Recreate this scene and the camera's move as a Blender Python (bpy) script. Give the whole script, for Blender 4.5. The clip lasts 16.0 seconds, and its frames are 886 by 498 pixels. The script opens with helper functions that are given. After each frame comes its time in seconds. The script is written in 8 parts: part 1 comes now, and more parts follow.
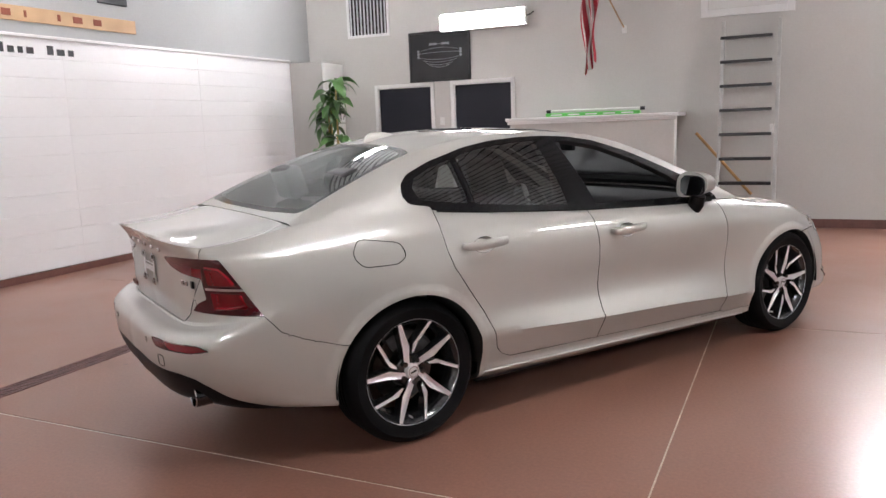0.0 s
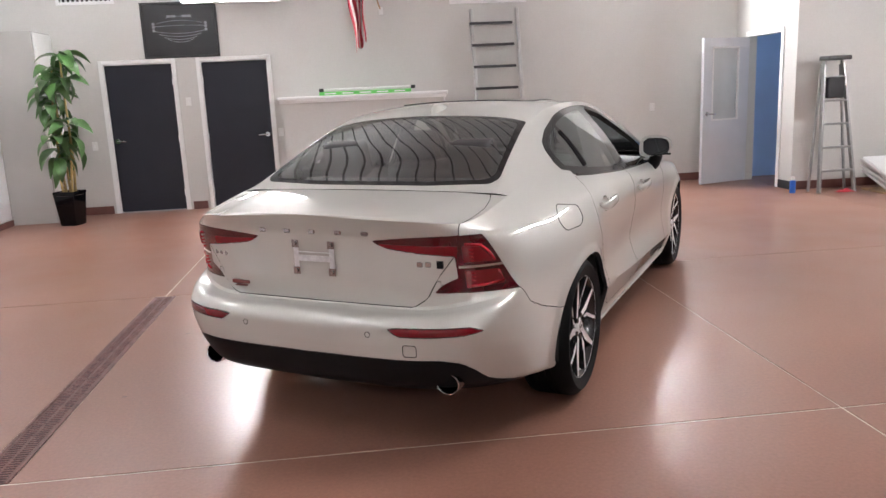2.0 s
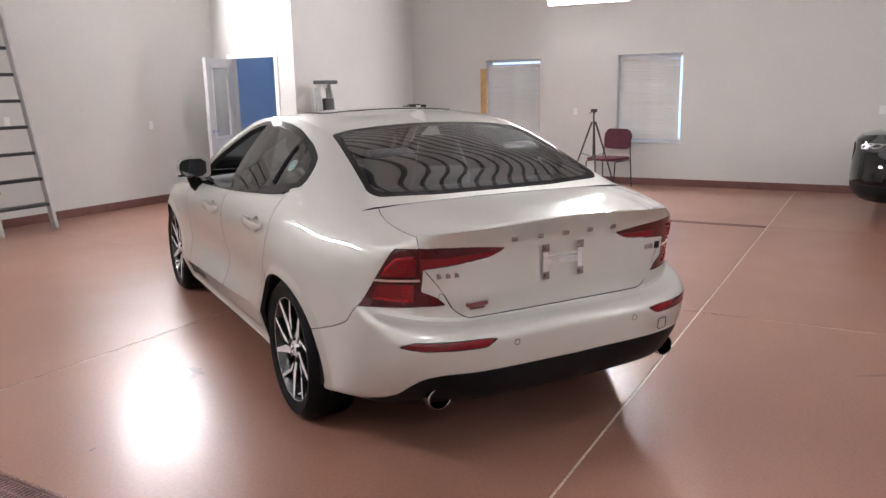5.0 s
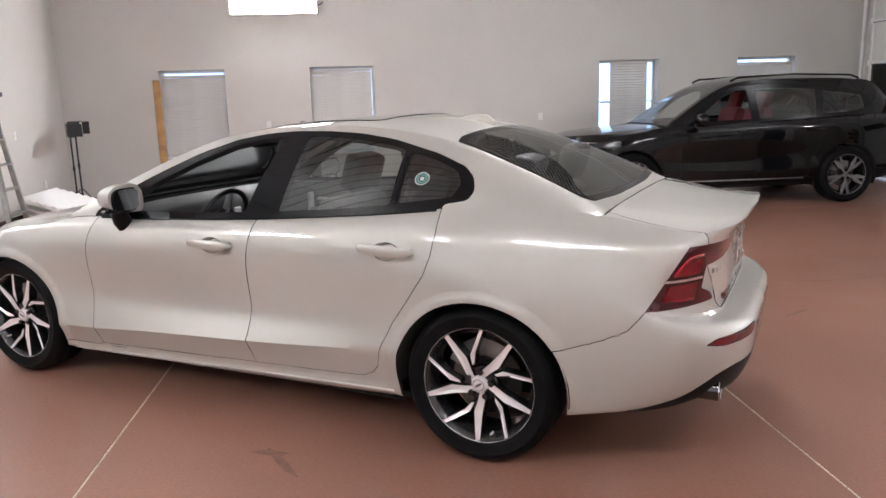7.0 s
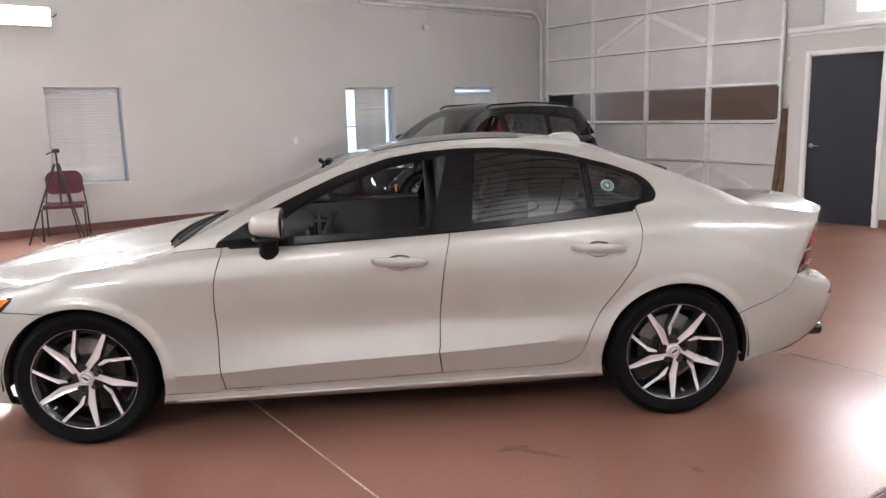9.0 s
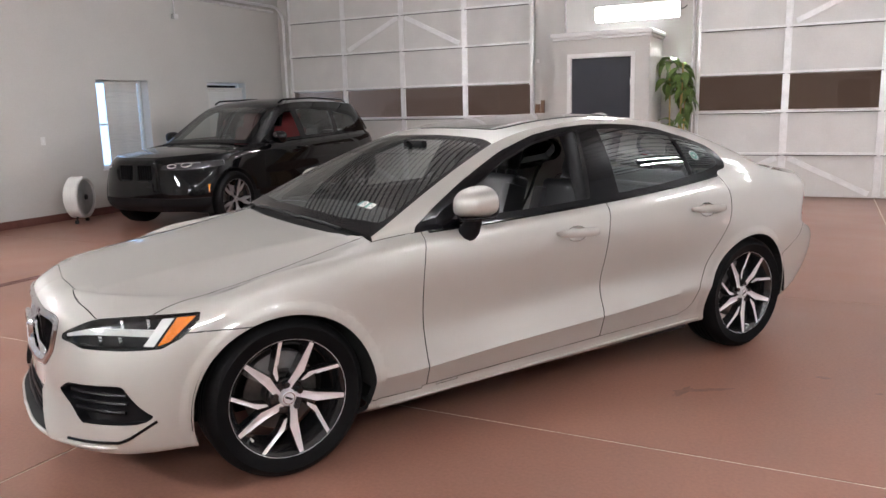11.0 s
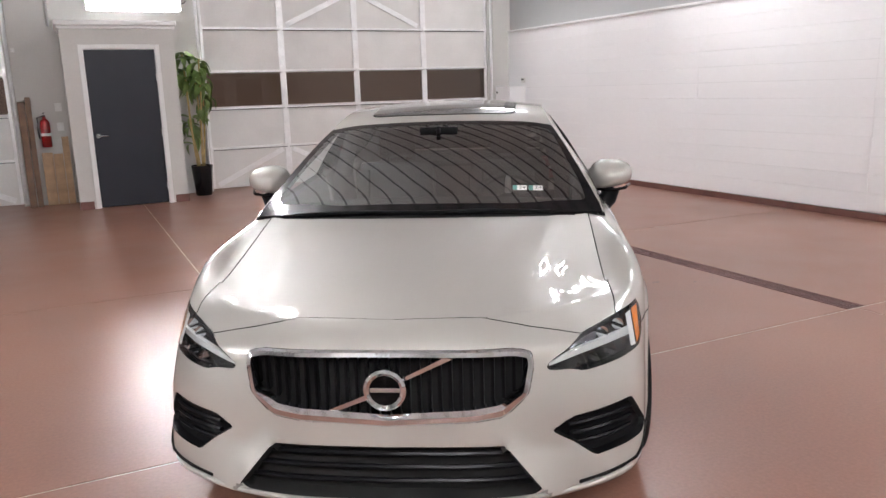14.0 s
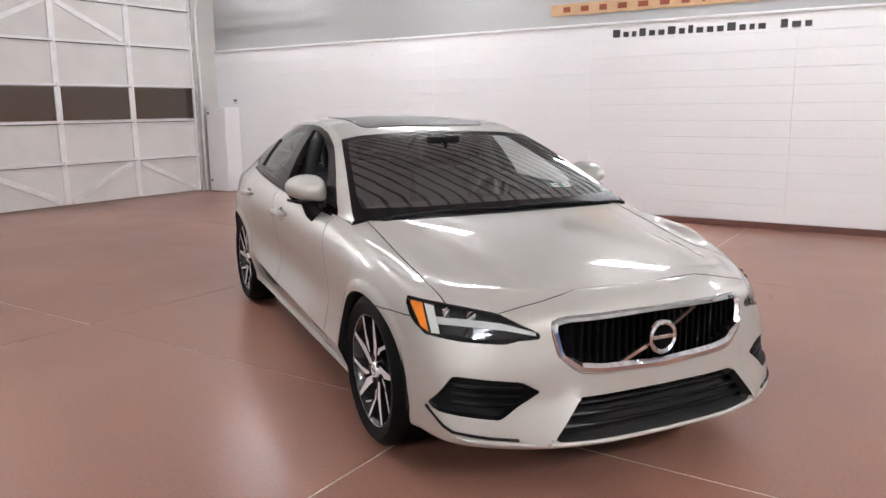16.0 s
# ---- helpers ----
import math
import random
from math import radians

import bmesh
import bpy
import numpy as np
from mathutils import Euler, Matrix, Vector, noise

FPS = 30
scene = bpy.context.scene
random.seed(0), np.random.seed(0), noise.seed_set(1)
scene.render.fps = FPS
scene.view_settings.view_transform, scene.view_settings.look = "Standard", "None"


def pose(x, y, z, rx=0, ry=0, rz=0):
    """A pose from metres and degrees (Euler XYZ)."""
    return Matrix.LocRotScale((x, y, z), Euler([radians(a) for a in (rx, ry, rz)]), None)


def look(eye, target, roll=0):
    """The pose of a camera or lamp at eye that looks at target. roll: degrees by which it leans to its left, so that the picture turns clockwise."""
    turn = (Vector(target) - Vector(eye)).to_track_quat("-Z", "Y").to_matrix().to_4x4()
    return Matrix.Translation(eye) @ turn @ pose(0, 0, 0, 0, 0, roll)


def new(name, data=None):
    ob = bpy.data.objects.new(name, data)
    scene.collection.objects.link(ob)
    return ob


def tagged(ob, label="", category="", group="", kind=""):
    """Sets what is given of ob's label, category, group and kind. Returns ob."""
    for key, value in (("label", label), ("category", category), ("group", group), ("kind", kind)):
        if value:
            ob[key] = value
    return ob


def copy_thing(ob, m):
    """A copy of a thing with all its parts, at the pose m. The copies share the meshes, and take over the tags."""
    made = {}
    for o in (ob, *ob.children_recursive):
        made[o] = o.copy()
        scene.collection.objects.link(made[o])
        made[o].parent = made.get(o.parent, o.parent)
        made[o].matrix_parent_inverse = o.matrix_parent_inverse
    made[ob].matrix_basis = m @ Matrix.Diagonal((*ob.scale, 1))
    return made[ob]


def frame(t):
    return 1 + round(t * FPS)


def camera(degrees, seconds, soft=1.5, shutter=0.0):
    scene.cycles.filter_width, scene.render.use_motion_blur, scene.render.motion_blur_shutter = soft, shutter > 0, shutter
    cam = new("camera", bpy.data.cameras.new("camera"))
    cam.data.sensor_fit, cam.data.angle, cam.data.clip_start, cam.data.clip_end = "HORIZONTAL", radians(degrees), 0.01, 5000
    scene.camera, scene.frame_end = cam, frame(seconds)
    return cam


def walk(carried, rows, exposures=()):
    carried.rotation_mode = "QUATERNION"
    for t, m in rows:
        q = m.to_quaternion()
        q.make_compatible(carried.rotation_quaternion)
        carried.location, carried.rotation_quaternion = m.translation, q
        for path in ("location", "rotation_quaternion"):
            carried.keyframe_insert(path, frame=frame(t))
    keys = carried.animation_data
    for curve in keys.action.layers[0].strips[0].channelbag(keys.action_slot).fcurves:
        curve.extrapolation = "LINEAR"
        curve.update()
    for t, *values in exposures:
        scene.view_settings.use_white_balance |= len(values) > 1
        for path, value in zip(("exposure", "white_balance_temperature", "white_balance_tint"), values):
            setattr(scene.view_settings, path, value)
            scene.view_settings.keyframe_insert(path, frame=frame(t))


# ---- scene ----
cam = camera(60.5, 16.0)
PATH = [
    (0, (1.545, -4.633, 1.436), (0.711, -2.843, 1.115), -2.1),
    (0.5, (0.919, -4.944, 1.435), (0.332, -3.062, 1.097), -2.3),
    (1, (0.27, -5.091, 1.448), (-0.066, -3.153, 1.085), -2.4),
    (1.5, (-0.332, -5.179, 1.475), (-0.401, -3.217, 1.089), -2.4),
    (2, (-1.01, -5.12, 1.475), (-0.807, -3.172, 1.07), -2.6),
    (2.5, (-1.668, -5.004, 1.493), (-1.153, -3.118, 1.07), -2.6),
    (3, (-2.312, -4.735, 1.48), (-1.496, -2.962, 1.042), -2.4),
    (3.5, (-2.916, -4.472, 1.496), (-1.83, -2.853, 1.049), -2.1),
    (4, (-3.361, -4.059, 1.481), (-2.044, -2.62, 1.039), -1.8),
    (4.5, (-3.802, -3.609, 1.496), (-2.268, -2.401, 1.065), -1.5),
    (4.7, (-3.943, -3.41, 1.502), (-2.34, -2.294, 1.082), -1.3),
    (6.8, (-4.438, -0.648, 1.526), (-2.478, -0.715, 1.133), -1.6),
    (7, (-4.439, -0.373, 1.505), (-2.485, -0.546, 1.112), -1.6),
    (7.5, (-4.369, 0.33, 1.519), (-2.455, -0.103, 1.131), -1.6),
    (8, (-4.281, 1.052, 1.528), (-2.447, 0.346, 1.156), -1.6),
    (8.5, (-4.069, 1.669, 1.526), (-2.33, 0.749, 1.166), -1.6),
    (9, (-3.813, 2.293, 1.539), (-2.21, 1.151, 1.187), -1.4),
    (9.5, (-3.417, 2.845, 1.499), (-1.961, 1.519, 1.149), -1.3),
    (10, (-2.98, 3.357, 1.486), (-1.702, 1.86, 1.132), -1.1),
    (10.2, (-2.789, 3.523, 1.481), (-1.585, 1.967, 1.126), -1.1),
    (12.3, (-0.187, 4.306, 1.447), (0.03, 2.361, 1.034), -2.5),
    (12.5, (0.061, 4.316, 1.432), (0.158, 2.363, 1.009), -2.6),
    (13, (0.749, 4.243, 1.45), (0.501, 2.305, 1.024), -2.3),
    (13.5, (1.354, 4.191, 1.491), (0.798, 2.317, 1.068), -2.1),
    (14, (1.981, 4.006, 1.5), (1.124, 2.247, 1.087), -1.7),
    (14.5, (2.598, 3.799, 1.523), (1.46, 2.202, 1.126), -1.1),
    (15, (3.129, 3.447, 1.479), (1.769, 2.03, 1.097), -0.7),
    (15.5, (3.618, 3.116, 1.486), (2.086, 1.887, 1.112), -0.5),
    (16, (3.987, 2.785, 1.469), (2.348, 1.699, 1.101), -0.6),
]
EXPOSURE = [(0, -0.1), (1.0, -0.02), (2.5, 0.22), (4.5, 0.2), (7.0, 0.34), (8.0, 0.42), (9.0, 0.30), (10.2, 0.24), (12.5, 0.16), (13.5, 0.12), (14.5, -0.05), (16, 0.02)]
walk(cam, [(t, look(eye, target, roll)) for t, eye, target, roll in PATH], EXPOSURE)

# ---- light and world ----
world = bpy.data.worlds.new("world")
scene.world = world
world.use_nodes = True
wn = world.node_tree
sky = wn.nodes.new("ShaderNodeTexSky")
sky.sky_type, sky.sun_disc = "NISHITA", False
sky.sun_elevation, sky.sun_rotation = radians(35), radians(60)
wn.links.new(sky.outputs[0], wn.nodes["Background"].inputs[0])
wn.nodes["Background"].inputs[1].default_value = 0.12
WALL_GLOW, CEIL_GLOW = 240.0, 310.0      # strength of the fluorescent tubes

# ---- room plan, metres ----
XL, XR, YB, YG = -5.62, 7.88, 5.92, -8.50   # panelled wall, window wall, back wall, garage door wall
CEIL = 4.7
CAR = pose(0, 0, 0, 0, 0, -31.5)


# ---- helpers ----
def bm_new():
    return bmesh.new()


def link_mesh(name, bm, material, parent=None, label="", smooth=False, angle=None):
    bmesh.ops.recalc_face_normals(bm, faces=bm.faces[:])
    me = bpy.data.meshes.new(name)
    bm.to_mesh(me)
    bm.free()
    mats = material if isinstance(material, (list, tuple)) else [material]
    for m in mats:
        me.materials.append(m)
    if smooth:
        me.polygons.foreach_set("use_smooth", [True] * len(me.polygons))
        if angle is not None:
            me.set_sharp_from_angle(angle=radians(angle))
    ob = new(name, me)
    if parent is not None:
        ob.parent = parent
    if label:
        ob["label"] = label
    return ob


def part(name, bm, material, parent, label="", smooth=False, angle=None):
    return link_mesh(name, bm, material, parent, label, smooth, angle)


def share(name, mesh, parent, m):
    ob = new(name, mesh)
    ob.parent = parent
    ob.matrix_basis = m
    return ob


def thing(name, label, category, m=None, group="", kind=""):
    ob = new(name)
    if m is not None:
        ob.matrix_basis = m
    return tagged(ob, label, category, group, kind)


def box(bm, x0, x1, y0, y1, z0, z1, bevel=0.0, m=None, seg=1):
    g = bmesh.ops.create_cube(bm, size=1.0)
    vs = g["verts"]
    for v in vs:
        v.co = Vector((x0 + (v.co.x + 0.5) * (x1 - x0), y0 + (v.co.y + 0.5) * (y1 - y0), z0 + (v.co.z + 0.5) * (z1 - z0)))
    if bevel > 0:
        es = list({e for v in vs for e in v.link_edges})
        r = bmesh.ops.bevel(bm, geom=es, offset=bevel, segments=seg, affect="EDGES", profile=0.7)
        vs = list({v for v in r["verts"]} | {v for v in vs if v.is_valid})
    if m is not None:
        bmesh.ops.transform(bm, matrix=m, verts=vs)
    return vs


def rod(bm, a, b, r, n=10, r2=None, caps=True):
    a, b = Vector(a), Vector(b)
    d = b - a
    m = Matrix.Translation((a + b) / 2) @ d.to_track_quat("Z", "Y").to_matrix().to_4x4()
    return bmesh.ops.create_cone(bm, cap_ends=caps, cap_tris=False, segments=n, radius1=r, radius2=r if r2 is None else r2, depth=d.length, matrix=m)["verts"]


def tube(bm, pts, r, n=8, closed=False):
    """A round bar swept along points; r may be a list."""
    pts = [Vector(p) for p in pts]
    rings, k = [], len(pts)
    up = Vector((0, 0, 1))
    for i, p in enumerate(pts):
        if closed:
            t = pts[(i + 1) % k] - pts[i - 1]
        else:
            t = pts[min(i + 1, k - 1)] - pts[max(i - 1, 0)]
        t.normalize()
        s = t.cross(up)
        if s.length < 1e-3:
            s = t.cross(Vector((1, 0, 0)))
        s.normalize()
        u = s.cross(t)
        rr = r[i] if isinstance(r, (list, tuple)) else r
        rings.append([bm.verts.new(p + (s * math.cos(a) + u * math.sin(a)) * rr) for a in [2 * math.pi * j / n for j in range(n)]])
    for i in range(k if closed else k - 1):
        a, b = rings[i], rings[(i + 1) % k]
        for j in range(n):
            bm.faces.new((a[j], a[(j + 1) % n], b[(j + 1) % n], b[j]))
    if not closed:
        bm.faces.new(rings[0][::-1])
        bm.faces.new(rings[-1])


def lathe(bm, prof, n=32, m=None):
    """A solid of revolution round z from (radius, z) pairs."""
    rings = []
    for r, z in prof:
        rings.append([bm.verts.new((r * math.cos(2 * math.pi * j / n), r * math.sin(2 * math.pi * j / n), z)) for j in range(n)] if r > 1e-5 else [bm.verts.new((0, 0, z))])
    for a, b in zip(rings, rings[1:]):
        for j in range(n):
            k = (j + 1) % n
            if len(a) == 1 and len(b) == 1:
                continue
            if len(a) == 1:
                bm.faces.new((a[0], b[j], b[k]))
            elif len(b) == 1:
                bm.faces.new((a[j], a[k], b[0]))
            else:
                bm.faces.new((a[j], a[k], b[k], b[j]))
    if m is not None:
        bmesh.ops.transform(bm, matrix=m, verts=[v for ring in rings for v in ring])


def prism(bm, outline, h0, h1, m=None, bevel=0.0):
    """A flat outline (x, y) raised from h0 to h1 along z."""
    bot = [bm.verts.new((x, y, h0)) for x, y in outline]
    top = [bm.verts.new((x, y, h1)) for x, y in outline]
    n = len(outline)
    fs = [bm.faces.new(bot[::-1]), bm.faces.new(top)]
    for i in range(n):
        fs.append(bm.faces.new((bot[i], bot[(i + 1) % n], top[(i + 1) % n], top[i])))
    vs = bot + top
    if bevel > 0:
        r = bmesh.ops.bevel(bm, geom=list(fs[1].edges), offset=bevel, segments=2, affect="EDGES", profile=0.6)
        vs = list(set(r["verts"]) | {v for v in vs if v.is_valid})
    if m is not None:
        bmesh.ops.transform(bm, matrix=m, verts=vs)


# ---- materials ----
def pm(name, col, rough=0.5, metal=0.0, var=0.08, scale=3.0, fine=0.0, fscale=90.0, bump=0.0, bscale=120.0, coat=0.0, coat_rough=0.03, rvar=0.0, spec=0.5, dark=None, ramp=(0.35, 0.65), rnd=0.0):
    """A principled surface with colour clouds at two scales, rough patches and fine relief."""
    m = bpy.data.materials.new(name)
    m.use_nodes = True
    nt = m.node_tree
    b = nt.nodes["Principled BSDF"]
    b.inputs["Roughness"].default_value = rough
    b.inputs["Metallic"].default_value = metal
    b.inputs["Specular IOR Level"].default_value = spec
    b.inputs["Coat Weight"].default_value = coat
    b.inputs["Coat Roughness"].default_value = coat_rough
    b.inputs["Base Color"].default_value = (*col, 1)
    tc = nt.nodes.new("ShaderNodeTexCoord")
    if var > 0 or fine > 0:
        n1 = nt.nodes.new("ShaderNodeTexNoise")
        n1.inputs["Scale"].default_value, n1.inputs["Detail"].default_value = scale, 5
        nt.links.new(tc.outputs["Object"], n1.inputs["Vector"])
        rp = nt.nodes.new("ShaderNodeMapRange")
        rp.inputs[1].default_value, rp.inputs[2].default_value = ramp
        nt.links.new(n1.outputs[0], rp.inputs[0])
        mix = nt.nodes.new("ShaderNodeMix")
        mix.data_type = "RGBA"
        dk = dark if dark else tuple(c * (1 - var) for c in col)
        mix.inputs["A"].default_value = (*dk, 1)
        mix.inputs["B"].default_value = (*[min(1, c * (1 + var * (0 if dark else 1))) for c in col], 1)
        nt.links.new(rp.outputs[0], mix.inputs["Factor"])
        out = mix.outputs["Result"]
        if fine > 0:
            n2 = nt.nodes.new("ShaderNodeTexNoise")
            n2.inputs["Scale"].default_value, n2.inputs["Detail"].default_value = fscale, 3
            nt.links.new(tc.outputs["Object"], n2.inputs["Vector"])
            hs = nt.nodes.new("ShaderNodeHueSaturation")
            mr = nt.nodes.new("ShaderNodeMapRange")
            mr.inputs[1].default_value, mr.inputs[2].default_value = 0.3, 0.7
            mr.inputs[3].default_value, mr.inputs[4].default_value = 1 - fine, 1 + fine
            nt.links.new(n2.outputs[0], mr.inputs[0])
            nt.links.new(mr.outputs[0], hs.inputs["Value"])
            nt.links.new(out, hs.inputs["Color"])
            out = hs.outputs[0]
        if rnd > 0:
            oi = nt.nodes.new("ShaderNodeObjectInfo")
            h2 = nt.nodes.new("ShaderNodeHueSaturation")
            m2 = nt.nodes.new("ShaderNodeMapRange")
            m2.inputs[3].default_value, m2.inputs[4].default_value = 1 - rnd, 1 + rnd
            nt.links.new(oi.outputs["Random"], m2.inputs[0])
            nt.links.new(m2.outputs[0], h2.inputs["Value"])
            nt.links.new(out, h2.inputs["Color"])
            out = h2.outputs[0]
        nt.links.new(out, b.inputs["Base Color"])
        if rvar > 0:
            m3 = nt.nodes.new("ShaderNodeMapRange")
            m3.inputs[1].default_value, m3.inputs[2].default_value = 0.3, 0.7
            m3.inputs[3].default_value, m3.inputs[4].default_value = max(0, rough - rvar), rough + rvar
            nt.links.new(n1.outputs[0], m3.inputs[0])
            nt.links.new(m3.outputs[0], b.inputs["Roughness"])
    if bump > 0:
        nb = nt.nodes.new("ShaderNodeTexNoise")
        nb.inputs["Scale"].default_value, nb.inputs["Detail"].default_value = bscale, 4
        nt.links.new(tc.outputs["Object"], nb.inputs["Vector"])
        bp = nt.nodes.new("ShaderNodeBump")
        bp.inputs["Strength"].default_value, bp.inputs["Distance"].default_value = bump, 0.01
        nt.links.new(nb.outputs[0], bp.inputs["Height"])
        nt.links.new(bp.outputs[0], b.inputs["Normal"])
    return m


def glow(name, col, strength):
    m = bpy.data.materials.new(name)
    m.use_nodes = True
    b = m.node_tree.nodes["Principled BSDF"]
    b.inputs["Base Color"].default_value = (0.9, 0.9, 0.9, 1)
    b.inputs["Emission Color"].default_value = (*col, 1)
    b.inputs["Emission Strength"].default_value = strength
    return m


def glass(name, tint, opacity=0.0, rough=0.0, ior=1.45, thin=0.85):
    """Thin sheet glass: tinted see-through with mirror gloss."""
    m = bpy.data.materials.new(name)
    m.use_nodes = True
    nt = m.node_tree
    nt.nodes.remove(nt.nodes["Principled BSDF"])
    out = nt.nodes["Material Output"]
    tr = nt.nodes.new("ShaderNodeBsdfTransparent")
    tr.inputs[0].default_value = (*tint, 1)
    gl = nt.nodes.new("ShaderNodeBsdfGlossy")
    gl.inputs["Roughness"].default_value = rough
    gl.inputs["Color"].default_value = (0.95, 0.97, 0.96, 1)
    fr = nt.nodes.new("ShaderNodeFresnel")
    fr.inputs[0].default_value = ior
    mx = nt.nodes.new("ShaderNodeMixShader")
    nt.links.new(fr.outputs[0], mx.inputs[0])
    nt.links.new(tr.outputs[0], mx.inputs[1])
    nt.links.new(gl.outputs[0], mx.inputs[2])
    nt.links.new(mx.outputs[0], out.inputs[0])
    return m


M_WALL = pm("wall_paint", (0.56, 0.55, 0.525), 0.6, var=0.03, scale=0.8, fine=0.02, fscale=40, bump=0.06, bscale=70)
M_WALL2 = pm("wall_paint_grey", (0.42, 0.43, 0.43), 0.6, var=0.03, scale=0.8, fine=0.02, fscale=40, bump=0.06, bscale=70)
M_PANEL = pm("white_panel", (0.86, 0.86, 0.87), 0.32, var=0.012, scale=1.5, fine=0.01, fscale=30, bump=0.015, bscale=14, rnd=0.006)
M_TRIM = pm("white_trim", (0.78, 0.78, 0.77), 0.35, var=0.02, scale=5, bump=0.02, bscale=60)
M_BASE = pm("baseboard_vinyl", (0.135, 0.055, 0.045), 0.45, var=0.15, scale=4, fine=0.1, fscale=40)
M_BASEK = pm("baseboard_black", (0.02, 0.02, 0.022), 0.45, var=0.1, scale=4)
M_DOOR = pm("door_paint_charcoal", (0.013, 0.014, 0.022), 0.45, var=0.06, scale=2, fine=0.05, fscale=60, bump=0.03, bscale=90, spec=0.3)
M_CEIL = pm("ceiling_metal", (0.74, 0.745, 0.75), 0.42, metal=0.3, var=0.05, scale=1.2)
M_RIBSHADE = pm("ceiling_rib_shade", (0.10, 0.10, 0.105), 0.5, metal=0.2, var=0.05, scale=1.2)
M_JOINT = pm("joint_sealant", (0.62, 0.55, 0.46), 0.7, var=0.2, scale=6, fine=0.2, fscale=60)
M_STEEL = pm("galvanised_steel", (0.78, 0.78, 0.78), 0.40, metal=0.75, var=0.08, scale=12, fine=0.06, fscale=80, rvar=0.08)
M_CHROME = pm("chrome", (0.78, 0.81, 0.84), 0.07, metal=1.0, var=0.0)
M_ALU = pm("aluminium", (0.66, 0.67, 0.68), 0.33, metal=1.0, var=0.06, scale=14, fine=0.05, fscale=150)
M_BLACKPL = pm("black_plastic", (0.016, 0.016, 0.018), 0.42, var=0.1, scale=8, bump=0.05, bscale=400)
M_BLACKMET = pm("black_metal", (0.015, 0.015, 0.017), 0.3, metal=0.0, var=0.1, scale=8)
M_WHITEPL = pm("white_plastic", (0.72, 0.72, 0.70), 0.4, var=0.02, scale=8)
M_TUBE2 = glow("ceiling_lamp_tube", (0.955, 0.94, 0.965), CEIL_GLOW)
M_GARPANEL = pm("garage_panel", (0.72, 0.71, 0.69), 0.5, var=0.04, scale=2.0, fine=0.03, fscale=60, bump=0.04, bscale=40)
M_BLIND = pm("blind_slat", (0.62, 0.585, 0.54), 0.5, var=0.04, scale=4)
M_WOODF = pm("pine_board", (0.50, 0.29, 0.12), 0.5, var=0.2, scale=6, fine=0.12, fscale=70)
M_WOODD = pm("dark_plank", (0.16, 0.085, 0.045), 0.55, var=0.25, scale=7, fine=0.2, fscale=80)
M_WOODL = pm("light_plank", (0.42, 0.27, 0.15), 0.55, var=0.2, scale=7, fine=0.15, fscale=80)
M_LEAF = pm("leaf", (0.15, 0.24, 0.06), 0.38, var=0.35, scale=5, fine=0.2, fscale=60, rnd=0.2)
M_LEAFD = pm("leaf_dark", (0.07, 0.16, 0.045), 0.32, var=0.3, scale=5, fine=0.2, fscale=60, rnd=0.2)
M_CANE = pm("cane", (0.42, 0.31, 0.12), 0.5, var=0.2, scale=9, fine=0.15, fscale=60)
M_SOIL = pm("soil", (0.03, 0.02, 0.014), 0.95, var=0.3, scale=30, bump=0.6, bscale=60)
M_FABRIC = pm("burgundy_fabric", (0.075, 0.012, 0.025), 0.85, var=0.15, scale=12, fine=0.2, fscale=250, bump=0.2, bscale=350)
M_GREEN = pm("green_carton", (0.12, 0.55, 0.10), 0.5, var=0.08, scale=8)
M_RED = pm("red_enamel", (0.26, 0.008, 0.010), 0.25, var=0.08, scale=8, coat=0.5)
M_PAPER = pm("white_paper", (0.75, 0.75, 0.73), 0.7, var=0.03, scale=10)
# the corner room's blue light is put into this wall colour
M_BLUELIT = pm("blue_lit_wall", (0.34, 0.50, 0.80), 0.6, var=0.05, scale=2)
M_DOORGREY = pm("door_paint_pale", (0.62, 0.63, 0.66), 0.42, var=0.03, scale=3)


